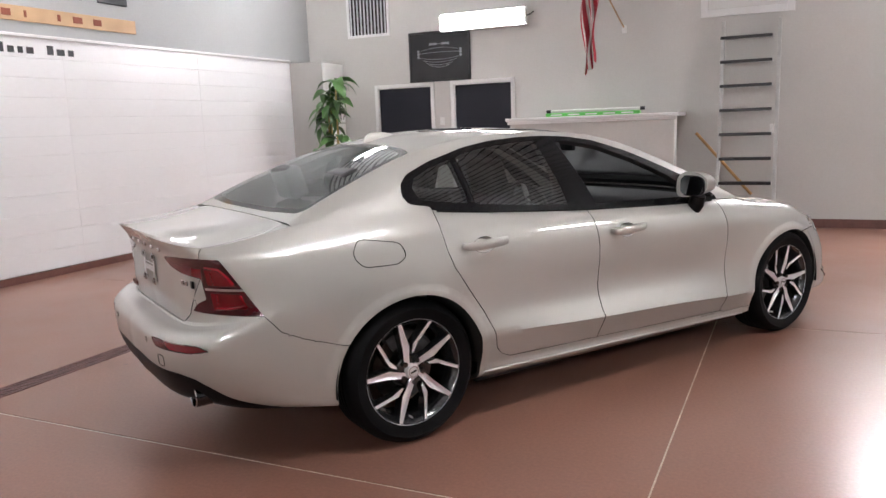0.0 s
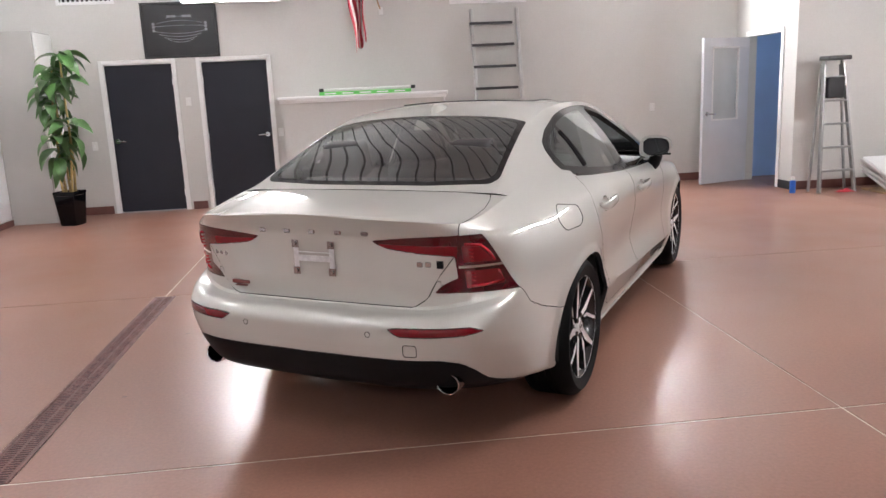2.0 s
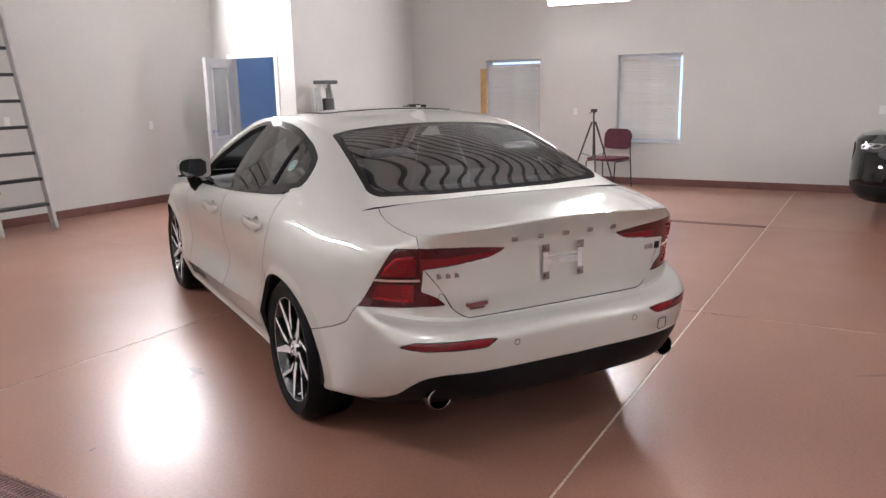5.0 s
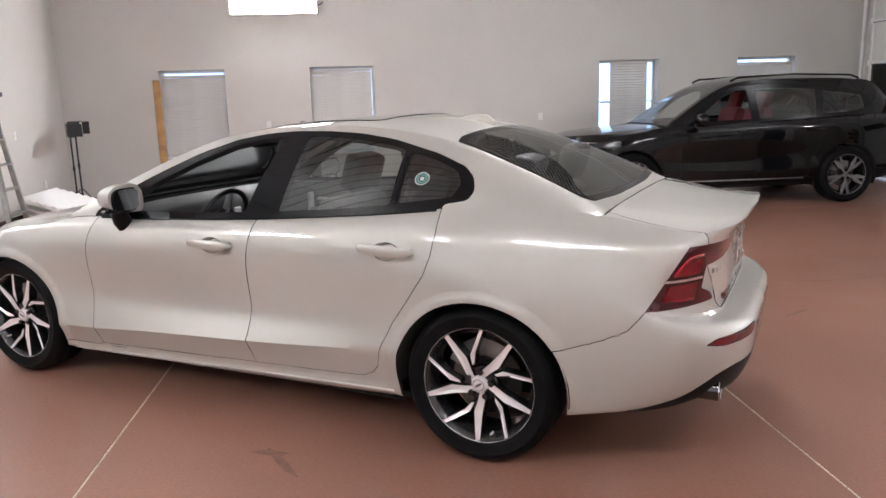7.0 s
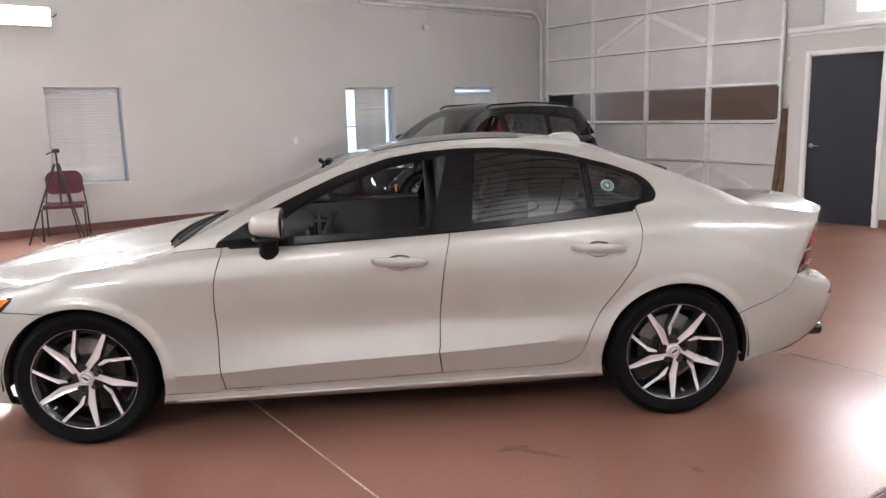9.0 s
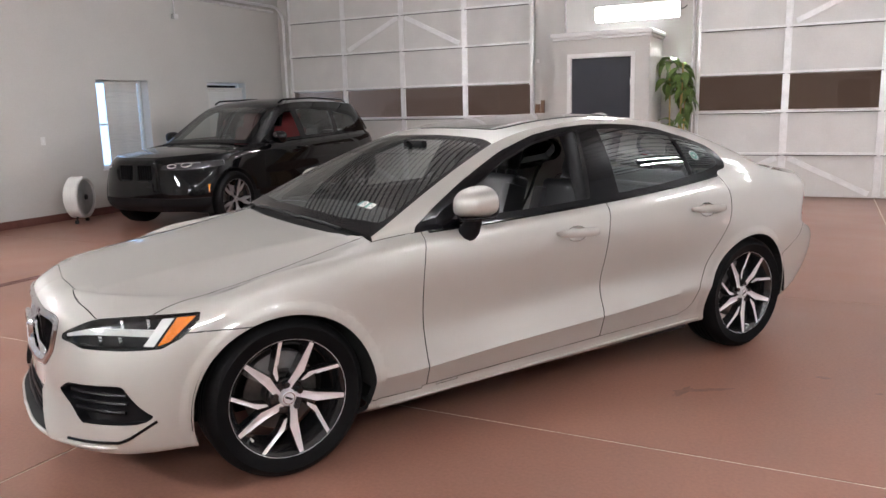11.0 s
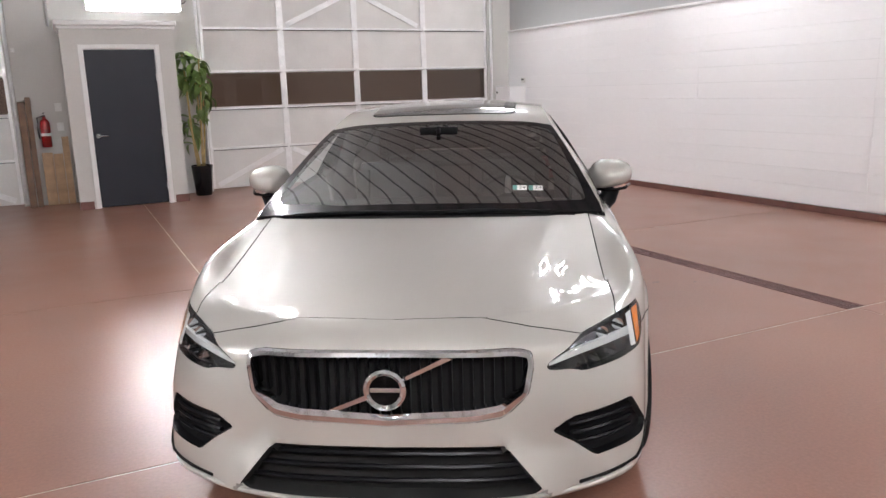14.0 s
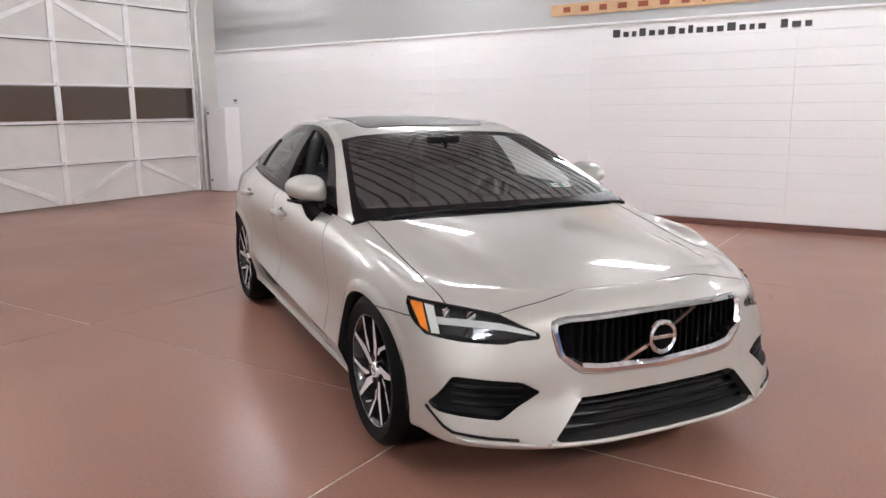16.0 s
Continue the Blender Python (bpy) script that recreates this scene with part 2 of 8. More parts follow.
def floor_material():
    """Acid-stained, sealed concrete: brown-red clouds, pale wear, a glossy sealer."""
    m = bpy.data.materials.new("stained_concrete")
    m.use_nodes = True
    nt = m.node_tree
    b = nt.nodes["Principled BSDF"]
    geo = nt.nodes.new("ShaderNodeNewGeometry")

    def noise_node(sc, det=6, rough=0.6):
        n = nt.nodes.new("ShaderNodeTexNoise")
        n.inputs["Scale"].default_value, n.inputs["Detail"].default_value, n.inputs["Roughness"].default_value = sc, det, rough
        nt.links.new(geo.outputs["Position"], n.inputs["Vector"])
        return n

    big, fin, mid = noise_node(0.5, 1, 0.4), noise_node(60, 1), noise_node(2.2, 2, 0.5)

    def blend(fac, a, b):
        mr = nt.nodes.new("ShaderNodeMapRange")
        mr.clamp = False
        mr.inputs[1].default_value, mr.inputs[2].default_value = 0.2, 0.8
        nt.links.new(fac, mr.inputs[0])
        mx = nt.nodes.new("ShaderNodeMix")
        mx.data_type, mx.clamp_factor = "RGBA", False
        nt.links.new(mr.outputs[0], mx.inputs["Factor"])
        for key, v in (("A", a), ("B", b)):
            if isinstance(v, tuple):
                mx.inputs[key].default_value = v
            else:
                nt.links.new(v, mx.inputs[key])
        return mx.outputs["Result"]

    dark = blend(fin.outputs[0], (0.185, 0.086, 0.060, 1), (0.235, 0.113, 0.080, 1))
    pale = blend(fin.outputs[0], (0.292, 0.146, 0.104, 1), (0.345, 0.176, 0.128, 1))
    cloud = blend(big.outputs[0], dark, pale)
    worn = nt.nodes.new("ShaderNodeHueSaturation")
    val = nt.nodes.new("ShaderNodeMapRange")
    val.inputs[1].default_value, val.inputs[2].default_value, val.inputs[3].default_value, val.inputs[4].default_value = 0.25, 0.75, 0.955, 1.035
    nt.links.new(mid.outputs[0], val.inputs[0])
    nt.links.new(val.outputs[0], worn.inputs["Value"])
    nt.links.new(cloud, worn.inputs["Color"])
    nt.links.new(worn.outputs[0], b.inputs["Base Color"])
    ro = nt.nodes.new("ShaderNodeMapRange")
    ro.inputs[1].default_value, ro.inputs[2].default_value, ro.inputs[3].default_value, ro.inputs[4].default_value = 0.2, 0.8, 0.32, 0.40
    nt.links.new(mid.outputs[0], ro.inputs[0])
    nt.links.new(ro.outputs[0], b.inputs["Roughness"])
    b.inputs["Specular IOR Level"].default_value = 0.38
    b.inputs["Coat Weight"].default_value = 0.18
    b.inputs["Coat Roughness"].default_value = 0.19
    bp = nt.nodes.new("ShaderNodeBump")
    bp.inputs["Strength"].default_value, bp.inputs["Distance"].default_value = 0.02, 0.01
    nt.links.new(mid.outputs[0], bp.inputs["Height"])
    nt.links.new(bp.outputs[0], b.inputs["Normal"])
    return m


M_FLOOR = floor_material()

# ---- floor ----
JX, JY = (-2.59, 1.08, 4.67), (-2.12, 0.86)
floor = tagged(new("floor"), "brown-red stained concrete floor with pale sealed joints", "floor", kind="structure")
bm = bm_new()
box(bm, XL - 0.3, XR + 0.3, YG - 0.4, YB + 0.3, -0.3, -0.003)
part("joint_bed", bm, M_JOINT, floor, "pale sealant in the floor joints")
TR = {-2.59: 0.085, 4.67: 0.06}
xs = [XL - 0.3, *JX, XR + 0.3]
ys = [YG - 0.4, *JY, YB + 0.3]
for i in range(4):
    for j in range(3):
        x0, x1 = xs[i] + 0.006 * (i > 0), xs[i + 1] - 0.006 * (i < 3)
        if j == 1 and i > 0:
            x0 = xs[i] + TR.get(xs[i], 0.004)
        if j == 1 and i < 3:
            x1 = xs[i + 1] - TR.get(xs[i + 1], 0.004)
        bm = bm_new()
        box(bm, x0, x1, ys[j] + 0.006 * (j > 0), ys[j + 1] - 0.006 * (j < 2), -0.002, 0.0)
        part("slab", bm, M_FLOOR, floor)

# ---- trench drains ----
M_GRATE = pm("grate_iron", (0.16, 0.075, 0.07), 0.5, metal=0.35, var=0.3, scale=9, fine=0.3, fscale=70, bump=0.2, bscale=120)
M_PIT = pm("drain_pit", (0.01, 0.008, 0.008), 0.8, var=0.2)


def trench(xc, half, label):
    t = thing("trench_drain", label, "floor drain", pose(xc, 0, 0))
    y0, y1 = JY[0] + 0.01, JY[1] - 0.01
    bm = bm_new()
    box(bm, -half + 0.004, half - 0.004, y0, y1, -0.0028, -0.002)
    part("pit", bm, M_PIT, t)
    bm = bm_new()
    for s in (-1, 1):
        box(bm, s * (half - 0.012) - 0.007, s * (half - 0.012) + 0.007, y0, y1, -0.01, 0.003, 0.001)
    part("edge_frame", bm, M_GRATE, t)
    n = 5
    ln = (y1 - y0) / n
    w = half - 0.022
    bm = bm_new()
    for s in (-1, 1):
        box(bm, s * w - 0.008 * (s > 0), s * w + 0.008 * (s < 0), 0.004, ln - 0.004, -0.008, 0.001)
    box(bm, -0.006, 0.006, 0.004, ln - 0.004, -0.008, 0.0005)
    k = 26
    for a in range(k + 1):
        y = 0.004 + (ln - 0.019) * a / k
        box(bm, -w, w, y, y + 0.011, -0.008, 0.001)
    g = part("grate", bm, M_GRATE, t)
    g.matrix_basis = pose(0, y0, 0)
    for a in range(1, n):
        share("grate", g.data, t, pose(0, y0 + ln * a, 0))


trench(-2.59, 0.085, "rusty brown slotted iron trench drain in the floor")
trench(4.67, 0.06, "narrow rusty slotted trench drain in the floor")

# dirt on the floor: scuffs and drops
M_STAIN = pm("oil_stain", (0.15, 0.065, 0.045), 0.35, var=0.2, scale=20)


def stain(cx, cy, lx, ly, rot, seed):
    rng = random.Random(seed)
    bm = bm_new()
    vs = []
    for k in range(18):
        a = 2 * math.pi * k / 18
        r = 0.75 + 0.45 * rng.random()
        vs.append(bm.verts.new((lx * r * math.cos(a), ly * r * math.sin(a), 0)))
    bm.faces.new(vs)
    ob = link_mesh("floor_stain", bm, M_STAIN)
    ob.matrix_basis = pose(cx, cy, 0.0012 + 0.0002 * (seed % 4), 0, 0, rot)
    tagged(ob, "dark dry scuff on the stained concrete floor", "stain", "stains", "stuff")


for k, (cx, cy, lx, ly, rot) in enumerate([(-1.40, 0.07, 0.15, 0.02, 28), (-1.30, 0.13, 0.09, 0.025, 70), (-1.95, -0.35, 0.035, 0.02, 0), (-2.2, -0.2, 0.02, 0.012, 20),
                                           (-2.15, 1.75, 0.10, 0.02, 15), (-3.2, -0.9, 0.012, 0.012, 0), (-2.3, -1.25, 0.014, 0.014, 0), (2.4, 2.9, 0.12, 0.015, 40), (0.3, -3.2, 0.14, 0.02, 120)]):
    stain(cx, cy, lx, ly, rot, k)

# ---- walls ----
def wall_with_holes(name, label, axis, at, thick, a0, a1, z0, z1, holes, material):
    """A wall slab along one axis with rectangular openings (a0, a1, z0, z1) cut through it. at: the room face; thick: signed, away from the room."""
    bm = bm_new()
    cuts = sorted({a0, a1, *[h[0] for h in holes], *[h[1] for h in holes]})
    lo, hi = min(at, at + thick), max(at, at + thick)

    def put(p, q, zz0, zz1):
        if zz1 - zz0 < 1e-4:
            return
        if axis == "x":
            box(bm, p, q, lo, hi, zz0, zz1)
        else:
            box(bm, lo, hi, p, q, zz0, zz1)

    for p, q in zip(cuts, cuts[1:]):
        mid = (p + q) / 2
        mine = sorted([(h[2], h[3]) for h in holes if h[0] < mid < h[1]])
        z = z0
        for h0, h1 in mine:
            put(p, q, z, h0)
            z = h1
        put(p, q, z, z1)
    bmesh.ops.remove_doubles(bm, verts=bm.verts[:], dist=1e-5)
    return tagged(link_mesh(name, bm, material), label, "wall", kind="structure")


DOORS_B = [(-4.385, -3.475), (-3.095, -2.195)]      # charcoal doors in the back wall
wall_with_holes("wall_back", "pale grey painted back wall", "x", YB, 0.2, XL - 0.2, XR + 0.2, 0, CEIL, [(a, b, 0, 2.03) for a, b in DOORS_B], M_WALL)
WINS = [(1.85, 2.85), (-0.45, 0.55), (-5.07, -4.08), (-7.40, -6.40)]
WZ0, WZ1 = 0.68, 2.01
wall_with_holes("wall_windows", "pale grey painted wall with four windows", "y", XR, 0.25, YG - 0.4, YB, 0, CEIL, [(a, b, WZ0, WZ1) for a, b in WINS], M_WALL)
wall_with_holes("wall_panelled", "mid grey painted wall above white panelling", "y", XL, -0.2, YG - 0.4, YB, 0, CEIL, [], M_WALL2)
GDOORS = [(2.62, 7.68), (-5.14, -0.06)]
GTOP = 3.80
wall_with_holes("wall_garage", "pale painted block wall round two overhead doors", "x", YG, -0.3, XL, XR, 0, CEIL, [(a, b, 0, GTOP) for a, b in GDOORS], M_WALL)

# ceiling of ribbed metal
bm = bm_new()
box(bm, XL - 0.2, XR + 0.25, YG - 0.4, YB + 0.2, CEIL, CEIL + 0.1)
x = XL + 0.05
while x < XR:
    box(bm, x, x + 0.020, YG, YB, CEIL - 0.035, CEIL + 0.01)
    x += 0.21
ceiling = link_mesh("ceiling", bm, [M_CEIL, M_RIBSHADE])
# ribs are coloured dark to draw their shade lines on the pale metal
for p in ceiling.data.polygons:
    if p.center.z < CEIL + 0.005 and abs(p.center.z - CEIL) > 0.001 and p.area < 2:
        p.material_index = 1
tagged(ceiling, "ribbed pale metal ceiling", "ceiling", kind="structure")

# baseboards
def baseboard(x0, x1, y0, y1, material=None, h=0.11):
    bm = bm_new()
    box(bm, min(x0, x1), max(x0, x1), min(y0, y1), max(y0, y1), 0, h, 0.003)
    tagged(link_mesh("baseboard", bm, material or M_BASE), "dark red-brown vinyl baseboard" if not material else "black vinyl baseboard", "baseboard", kind="structure")


baseboard(-4.95, DOORS_B[0][0] - 0.09, YB - 0.014, YB)
baseboard(DOORS_B[0][1] + 0.09, DOORS_B[1][0] - 0.09, YB - 0.014, YB)
baseboard(DOORS_B[1][1] + 0.09, -1.99, YB - 0.014, YB)
baseboard(0.36, 4.62, YB - 0.014, YB)
baseboard(XR - 0.014, XR, YG, 4.33)
baseboard(XL + 0.04, XL + 0.056, YG, 5.3, h=0.075)


# ---- white panelled wall ----
panelling = tagged(new("panelling"), "white horizontal board panelling with a white cap rail", "panelling", kind="structure")
PT = 2.47
rows = 12
hz = (PT - 0.08) / rows
bm = bm_new()
box(bm, 0, 0.034, 0, 1, 0.0006, hz - 0.0006, 0.0012)
board0 = part("board", bm, M_PANEL, panelling)
ycuts = [-8.5, -6.1, -3.7, -1.2, 1.25, 3.3, 5.32]
first = True
for r in range(rows):
    off = 0.0
    for y0, y1 in zip(ycuts, ycuts[1:]):
        m = Matrix.Translation((XL, y0 + 0.0005, 0.08 + r * hz)) @ Matrix.Diagonal((1, y1 - y0 - 0.001, 1, 1))
        if first:
            board0.matrix_basis = m
            first = False
        else:
            share("board", board0.data, panelling, m)
bm = bm_new()
box(bm, XL, XL + 0.06, -8.5, 5.32, PT, PT + 0.035, 0.006)
part("cap_rail", bm, M_TRIM, panelling)


# ---- sign over the panelling: letter-sized bars ----
M_TAN = pm("sign_tan", (0.55, 0.36, 0.20), 0.5, var=0.08, scale=4)
M_INK = pm("sign_ink", (0.03, 0.03, 0.035), 0.5, var=0.05)
M_RUST = pm("sign_rust_letters", (0.25, 0.06, 0.025), 0.5, var=0.05)
sign = thing("wall_sign", "tan sign strip with rust letter blocks on the wall", "sign", pose(XL + 0.002, 0, 0))
bm = bm_new()
box(bm, 0, 0.02, -1.80, 2.32, 2.63, 2.78, 0.003)
part("strip", bm, M_TAN, sign)
y = -1.62
for w in (0.10, 0.11, 0.10, 0.12, 0.13, 0.12, 0.10, 0.04, 0.10, 0.10, 0.03, 0.0, 0.04, 0.12, 0.11):
    if w:
        bm = bm_new()
        box(bm, 0.0205, 0.026, y, y + w, 2.672, 2.74, 0.002)
        part("letter_block", bm, M_RUST, sign)
    y += max(w, 0.05) + 0.145

bm = bm_new()
y = -1.3
for k in range(6):
    box(bm, 0.0, 0.03, y, y + 0.42, 2.93, 3.40, 0.01)
    y += 0.62
part("large_blocks", bm, M_INK, sign)
small = thing("web_lettering", "row of small black letter bars on the white panelling", "lettering", pose(XL + 0.036, 0, 0))
y = -0.92
for k in range(20):
    w = (0.10, 0.075, 0.06, 0.085, 0.08, 0.08)[k % 6]
    tall = 0.105 if k in (0, 3, 6, 8, 12, 16, 17) else 0.072
    if k != 16:
        bm = bm_new()
        box(bm, 0, 0.003, y, y + w * 0.95, 2.312, 2.312 + tall * 0.9)
        part("letter_bar", bm, M_INK, small)
    y += w + 0.037


# ---- back wall doors ----
def lever(parent, x, y, z, side, dy=-1):
    bm = bm_new()
    rod(bm, (x, y, z), (x, y + dy * 0.012, z), 0.032, 20)
    rod(bm, (x, y + dy * 0.012, z), (x, y + dy * 0.055, z), 0.011, 12)
    tube(bm, [(x, y + dy * 0.055, z), (x + side * 0.03, y + dy * 0.058, z), (x + side * 0.12, y + dy * 0.052, z - 0.004)], [0.011, 0.011, 0.008], 10)
    part("handle", bm, M_CHROME, parent, "brushed metal lever handle", smooth=True, angle=40)


def flush_door(name, x0, x1, ywall, top, handle_left, dy=-1, label="closed charcoal flush door with white casing"):
    d = tagged(new(name), label, "door", kind="structure")
    bm = bm_new()
    yy = ywall + dy * -0.02
    box(bm, x0 + 0.012, x1 - 0.012, min(yy, yy - dy * 0.045), max(yy, yy - dy * 0.045), 0.012, top - 0.012, 0.003)
    leaf = part("leaf", bm, M_DOOR, d)
    bm = bm_new()
    c = 0.055
    f0, f1 = (ywall - 0.018, ywall + 0.0) if dy < 0 else (ywall, ywall + 0.018)
    box(bm, x0 - c, x0, f0, f1, 0, top + c, 0.004)
    box(bm, x1, x1 + c, f0, f1, 0, top + c, 0.004)
    box(bm, x0 + 0.0005, x1 - 0.0005, f0, f1, top, top + c, 0.004)
    part("casing", bm, M_TRIM, d, "white painted casing")
    bm = bm_new()
    j0, j1 = (ywall + 0.001, ywall + 0.12) if dy < 0 else (ywall - 0.12, ywall - 0.001)
    box(bm, x0, x0 + 0.01, j0, j1, 0, top - 0.0105)
    box(bm, x1 - 0.01, x1, j0, j1, 0, top - 0.0105)
    box(bm, x0, x1, j0, j1, top - 0.01, top)
    part("jamb", bm, M_TRIM, d)
    hx = x0 + 0.075 if handle_left else x1 - 0.075
    lever(leaf, hx, yy, 1.0, 1 if handle_left else -1, dy)
    bm = bm_new()
    hxx = x1 - 0.014 if handle_left else x0 + 0.014
    for z in (0.25, 1.0, 1.78):
        rod(bm, (hxx, yy + dy * 0.006, z - 0.05), (hxx, yy + dy * 0.006, z + 0.05), 0.007, 8)
    part("hinge", bm, M_STEEL, leaf)
    return d


flush_door("door_1", *DOORS_B[0], YB, 2.03, True)
flush_door("door_2", *DOORS_B[1], YB, 2.03, False)


def plate(x, y, z, axis, w=0.075, h=0.115, toggle=True, label="white plastic switch plate on the wall"):
    """A switch or socket plate lying on a wall. axis: the outward normal."""
    q = Vector(axis).to_track_quat("Y", "Z").to_matrix().to_4x4()
    t = thing("switch_plate", label, "switch plate", Matrix.Translation((x, y, z)) @ q, "wall plates")
    bm = bm_new()
    box(bm, -w / 2, w / 2, 0.0, 0.007, -h / 2, h / 2, 0.003)
    part("plate", bm, M_WHITEPL, t)
    bm = bm_new()
    box(bm, -0.008, 0.008, 0.0065, 0.014, -0.018, 0.018, 0.002)
    part("toggle", bm, M_TRIM, t)


plate(-3.30, YB, 1.50, (0, -1, 0))
plate(-2.08, YB, 1.02, (0, -1, 0))
plate(6.19, 4.33, 1.15, (0, -1, 0))
plate(6.95, 4.33, 0.42, (0, -1, 0), label="white plastic wall socket")
plate(XR, 1.23, 1.15, (-1, 0, 0))
plate(XR, -3.11, 1.15, (-1, 0, 0))
plate(3.35, YB, 1.12, (0, -1, 0))
plate(-4.62, YB, 0.95, (0, -1, 0), label="white plastic wall socket")
plate(1.28, YB, 1.25, (0, -1, 0), label="white plastic wall socket behind the ladder")

# air vent high in the back wall
vent = thing("air_vent", "pale metal return-air grille with upright slats", "air vent", pose(-4.50, YB, 3.22))
bm = bm_new()
for x0, x1, z0, z1 in ((-0.37, -0.33, -0.40, 0.40), (0.33, 0.37, -0.40, 0.40), (-0.3295, 0.3295, -0.40, -0.36), (-0.3295, 0.3295, 0.36, 0.40)):
    box(bm, x0, x1, -0.02, 0, z0, z1, 0.003)
part("frame", bm, M_TRIM, vent)
bm = bm_new()
box(bm, -0.33, 0.33, -0.003, 0, -0.36, 0.36)
part("backing", bm, M_PIT, vent)
bm = bm_new()
box(bm, -0.011, 0.011, -0.006, 0.006, -0.36, 0.36, 0.0)
bmesh.ops.rotate(bm, cent=(0, 0, 0), matrix=Matrix.Rotation(radians(35), 3, "Z"), verts=bm.verts[:])
s0 = part("slat", bm, M_ALU, vent)
for k in range(11):
    x = -0.30 + 0.06 * k
    if k == 0:
        s0.matrix_basis = pose(x, -0.014, 0)
    else:
        share("slat", s0.data, vent, pose(x, -0.014, 0))


# framed dark poster with a car's front
poster = thing("poster", "black framed poster with the pale outline of a car front", "poster", pose(-3.31, YB, 2.455))
M_POSTER = pm("poster_black", (0.018, 0.018, 0.02), 0.25, var=0.2, scale=4)
M_PLINE = pm("poster_pale", (0.32, 0.34, 0.36), 0.4, var=0.2, scale=12)
bm = bm_new()
box(bm, -0.47, 0.47, -0.012, -0.002, -0.335, 0.335)
part("print", bm, M_POSTER, poster)
bm = bm_new()
for x0, x1, z0, z1 in ((-0.50, -0.47, -0.365, 0.365), (0.47, 0.50, -0.365, 0.365), (-0.4695, 0.4695, -0.365, -0.335), (-0.4695, 0.4695, 0.335, 0.365)):
    box(bm, x0, x1, -0.025, -0.001, z0, z1, 0.004)
part("frame", bm, M_BLACKPL, poster)
bm = bm_new()
def arc(x0, x1, z, bow, n=13):
    return [(x0 + (x1 - x0) * k / (n - 1), -0.0135, z + bow * (1 - (2 * k / (n - 1) - 1) ** 2)) for k in range(n)]
for z, hw, bow in ((0.16, 0.17, 0.02), (0.09, 0.30, 0.035), (0.05, 0.33, 0.01), (-0.01, 0.33, -0.035), (-0.05, 0.28, -0.035), (-0.09, 0.22, -0.035), (-0.12, 0.17, -0.04)):
    tube(bm, arc(-hw, hw, z, bow), 0.0035, 4)
for s in (-1, 1):
    for z in (0.085, 0.045, 0.0):
        rod(bm, (s * 0.345, -0.0125, z), (s * 0.345, -0.0145, z), 0.02, 12)
    box(bm, s * 0.10 - 0.06, s * 0.10 + 0.06, -0.0145, -0.0125, 0.165, 0.195)
part("picture_lines", bm, M_PLINE, poster)


# ---- wall lamps: open three-tube fixtures ----
def tube_glow(k):
    return glow("lamp_tube", (0.955, 0.94, 0.965), WALL_GLOW * k)


def wall_lamp(m, label="white open fluorescent fixture with lit tubes on the wall", *, lit):
    """Built along x, facing -y, at the wall y = 0."""
    t = thing("wall_lamp", label, "wall lamp", m, "wall lamps")
    bm = bm_new()
    box(bm, -0.66, 0.66, -0.055, -0.02, -0.125, 0.125, 0.006)
    for s in (-1, 1):
        box(bm, s * 0.655 - 0.012, s * 0.655 + 0.012, -0.115, -0.056, -0.105, 0.105, 0.004)
        box(bm, -0.642, 0.642, -0.092, -0.056, s * 0.118 - 0.006, s * 0.118 + 0.006, 0.002)
    part("housing", bm, M_WHITEPL, t)
    for k, z in enumerate((-0.07, 0.0, 0.07)):
        bm = bm_new()
        rod(bm, (-0.64, -0.088, z), (0.64, -0.088, z), 0.019, 12)
        part("tube", bm, lit, t, "lit white tube", smooth=True, angle=50)
    for s in (-1, 1):
        bm = bm_new()
        rod(bm, (s * 0.4, 0.0, 0.0), (s * 0.4, -0.021, 0.0), 0.02, 10)
        part("bracket", bm, M_BLACKPL, t)
    bm = bm_new()
    tube(bm, [(0.667, -0.06, 0.0), (0.72, -0.05, 0.02), (0.74, -0.02, 0.05), (0.745, 0.0, 0.05)], 0.008, 8)
    part("cord", bm, M_BLACKPL, t)
    return t


wall_lamp(pose(-2.59, YB, 2.91), lit=tube_glow(0.8))
wall_lamp(pose(3.0, YB, 3.22), lit=tube_glow(1.35))
wall_lamp(pose(XR, 1.03, 2.93, 0, 0, -90), lit=tube_glow(1.3))
wall_lamp(pose(0.85, YG, 2.86, 0, 0, 180), lit=tube_glow(1.5))


def ceiling_lamp(m, lit):
    """A hung fixture along y: two bare tubes beside a dark spine."""
    t = thing("ceiling_lamp", "hung open fluorescent fixture with lit tubes under the ceiling, out of view", "ceiling lamp", m, "ceiling lamps")
    bm = bm_new()
    for s in (-1, 1):
        box(bm, -0.19, 0.19, s * 0.63 - 0.02, s * 0.63 + 0.02, -0.04, 0.04, 0.004)
    box(bm, -0.10, 0.10, -0.609, 0.609, -0.02, 0.03, 0.006)
    part("housing", bm, M_BLACKMET, t)
    for x in (-0.155, 0.155):
        bm = bm_new()
        rod(bm, (x, -0.61, 0), (x, 0.61, 0), 0.014, 12)
        part("tube", bm, lit, t, "lit white tube", smooth=True, angle=50)
    for s in (-1, 1):
        bm = bm_new()
        rod(bm, (0, s * 0.63, 0.04), (0, s * 0.63, 0.6), 0.004, 6)
        part("hanger", bm, M_STEEL, t)


ceiling_lamp(pose(1.45, -2.2, CEIL - 0.6), M_TUBE2)
# four more fixtures, unseen, added to brighten the panelled wall
M_TUBE_FILL = glow("side_fill_tube", (0.955, 0.94, 0.965), CEIL_GLOW * 0.55)
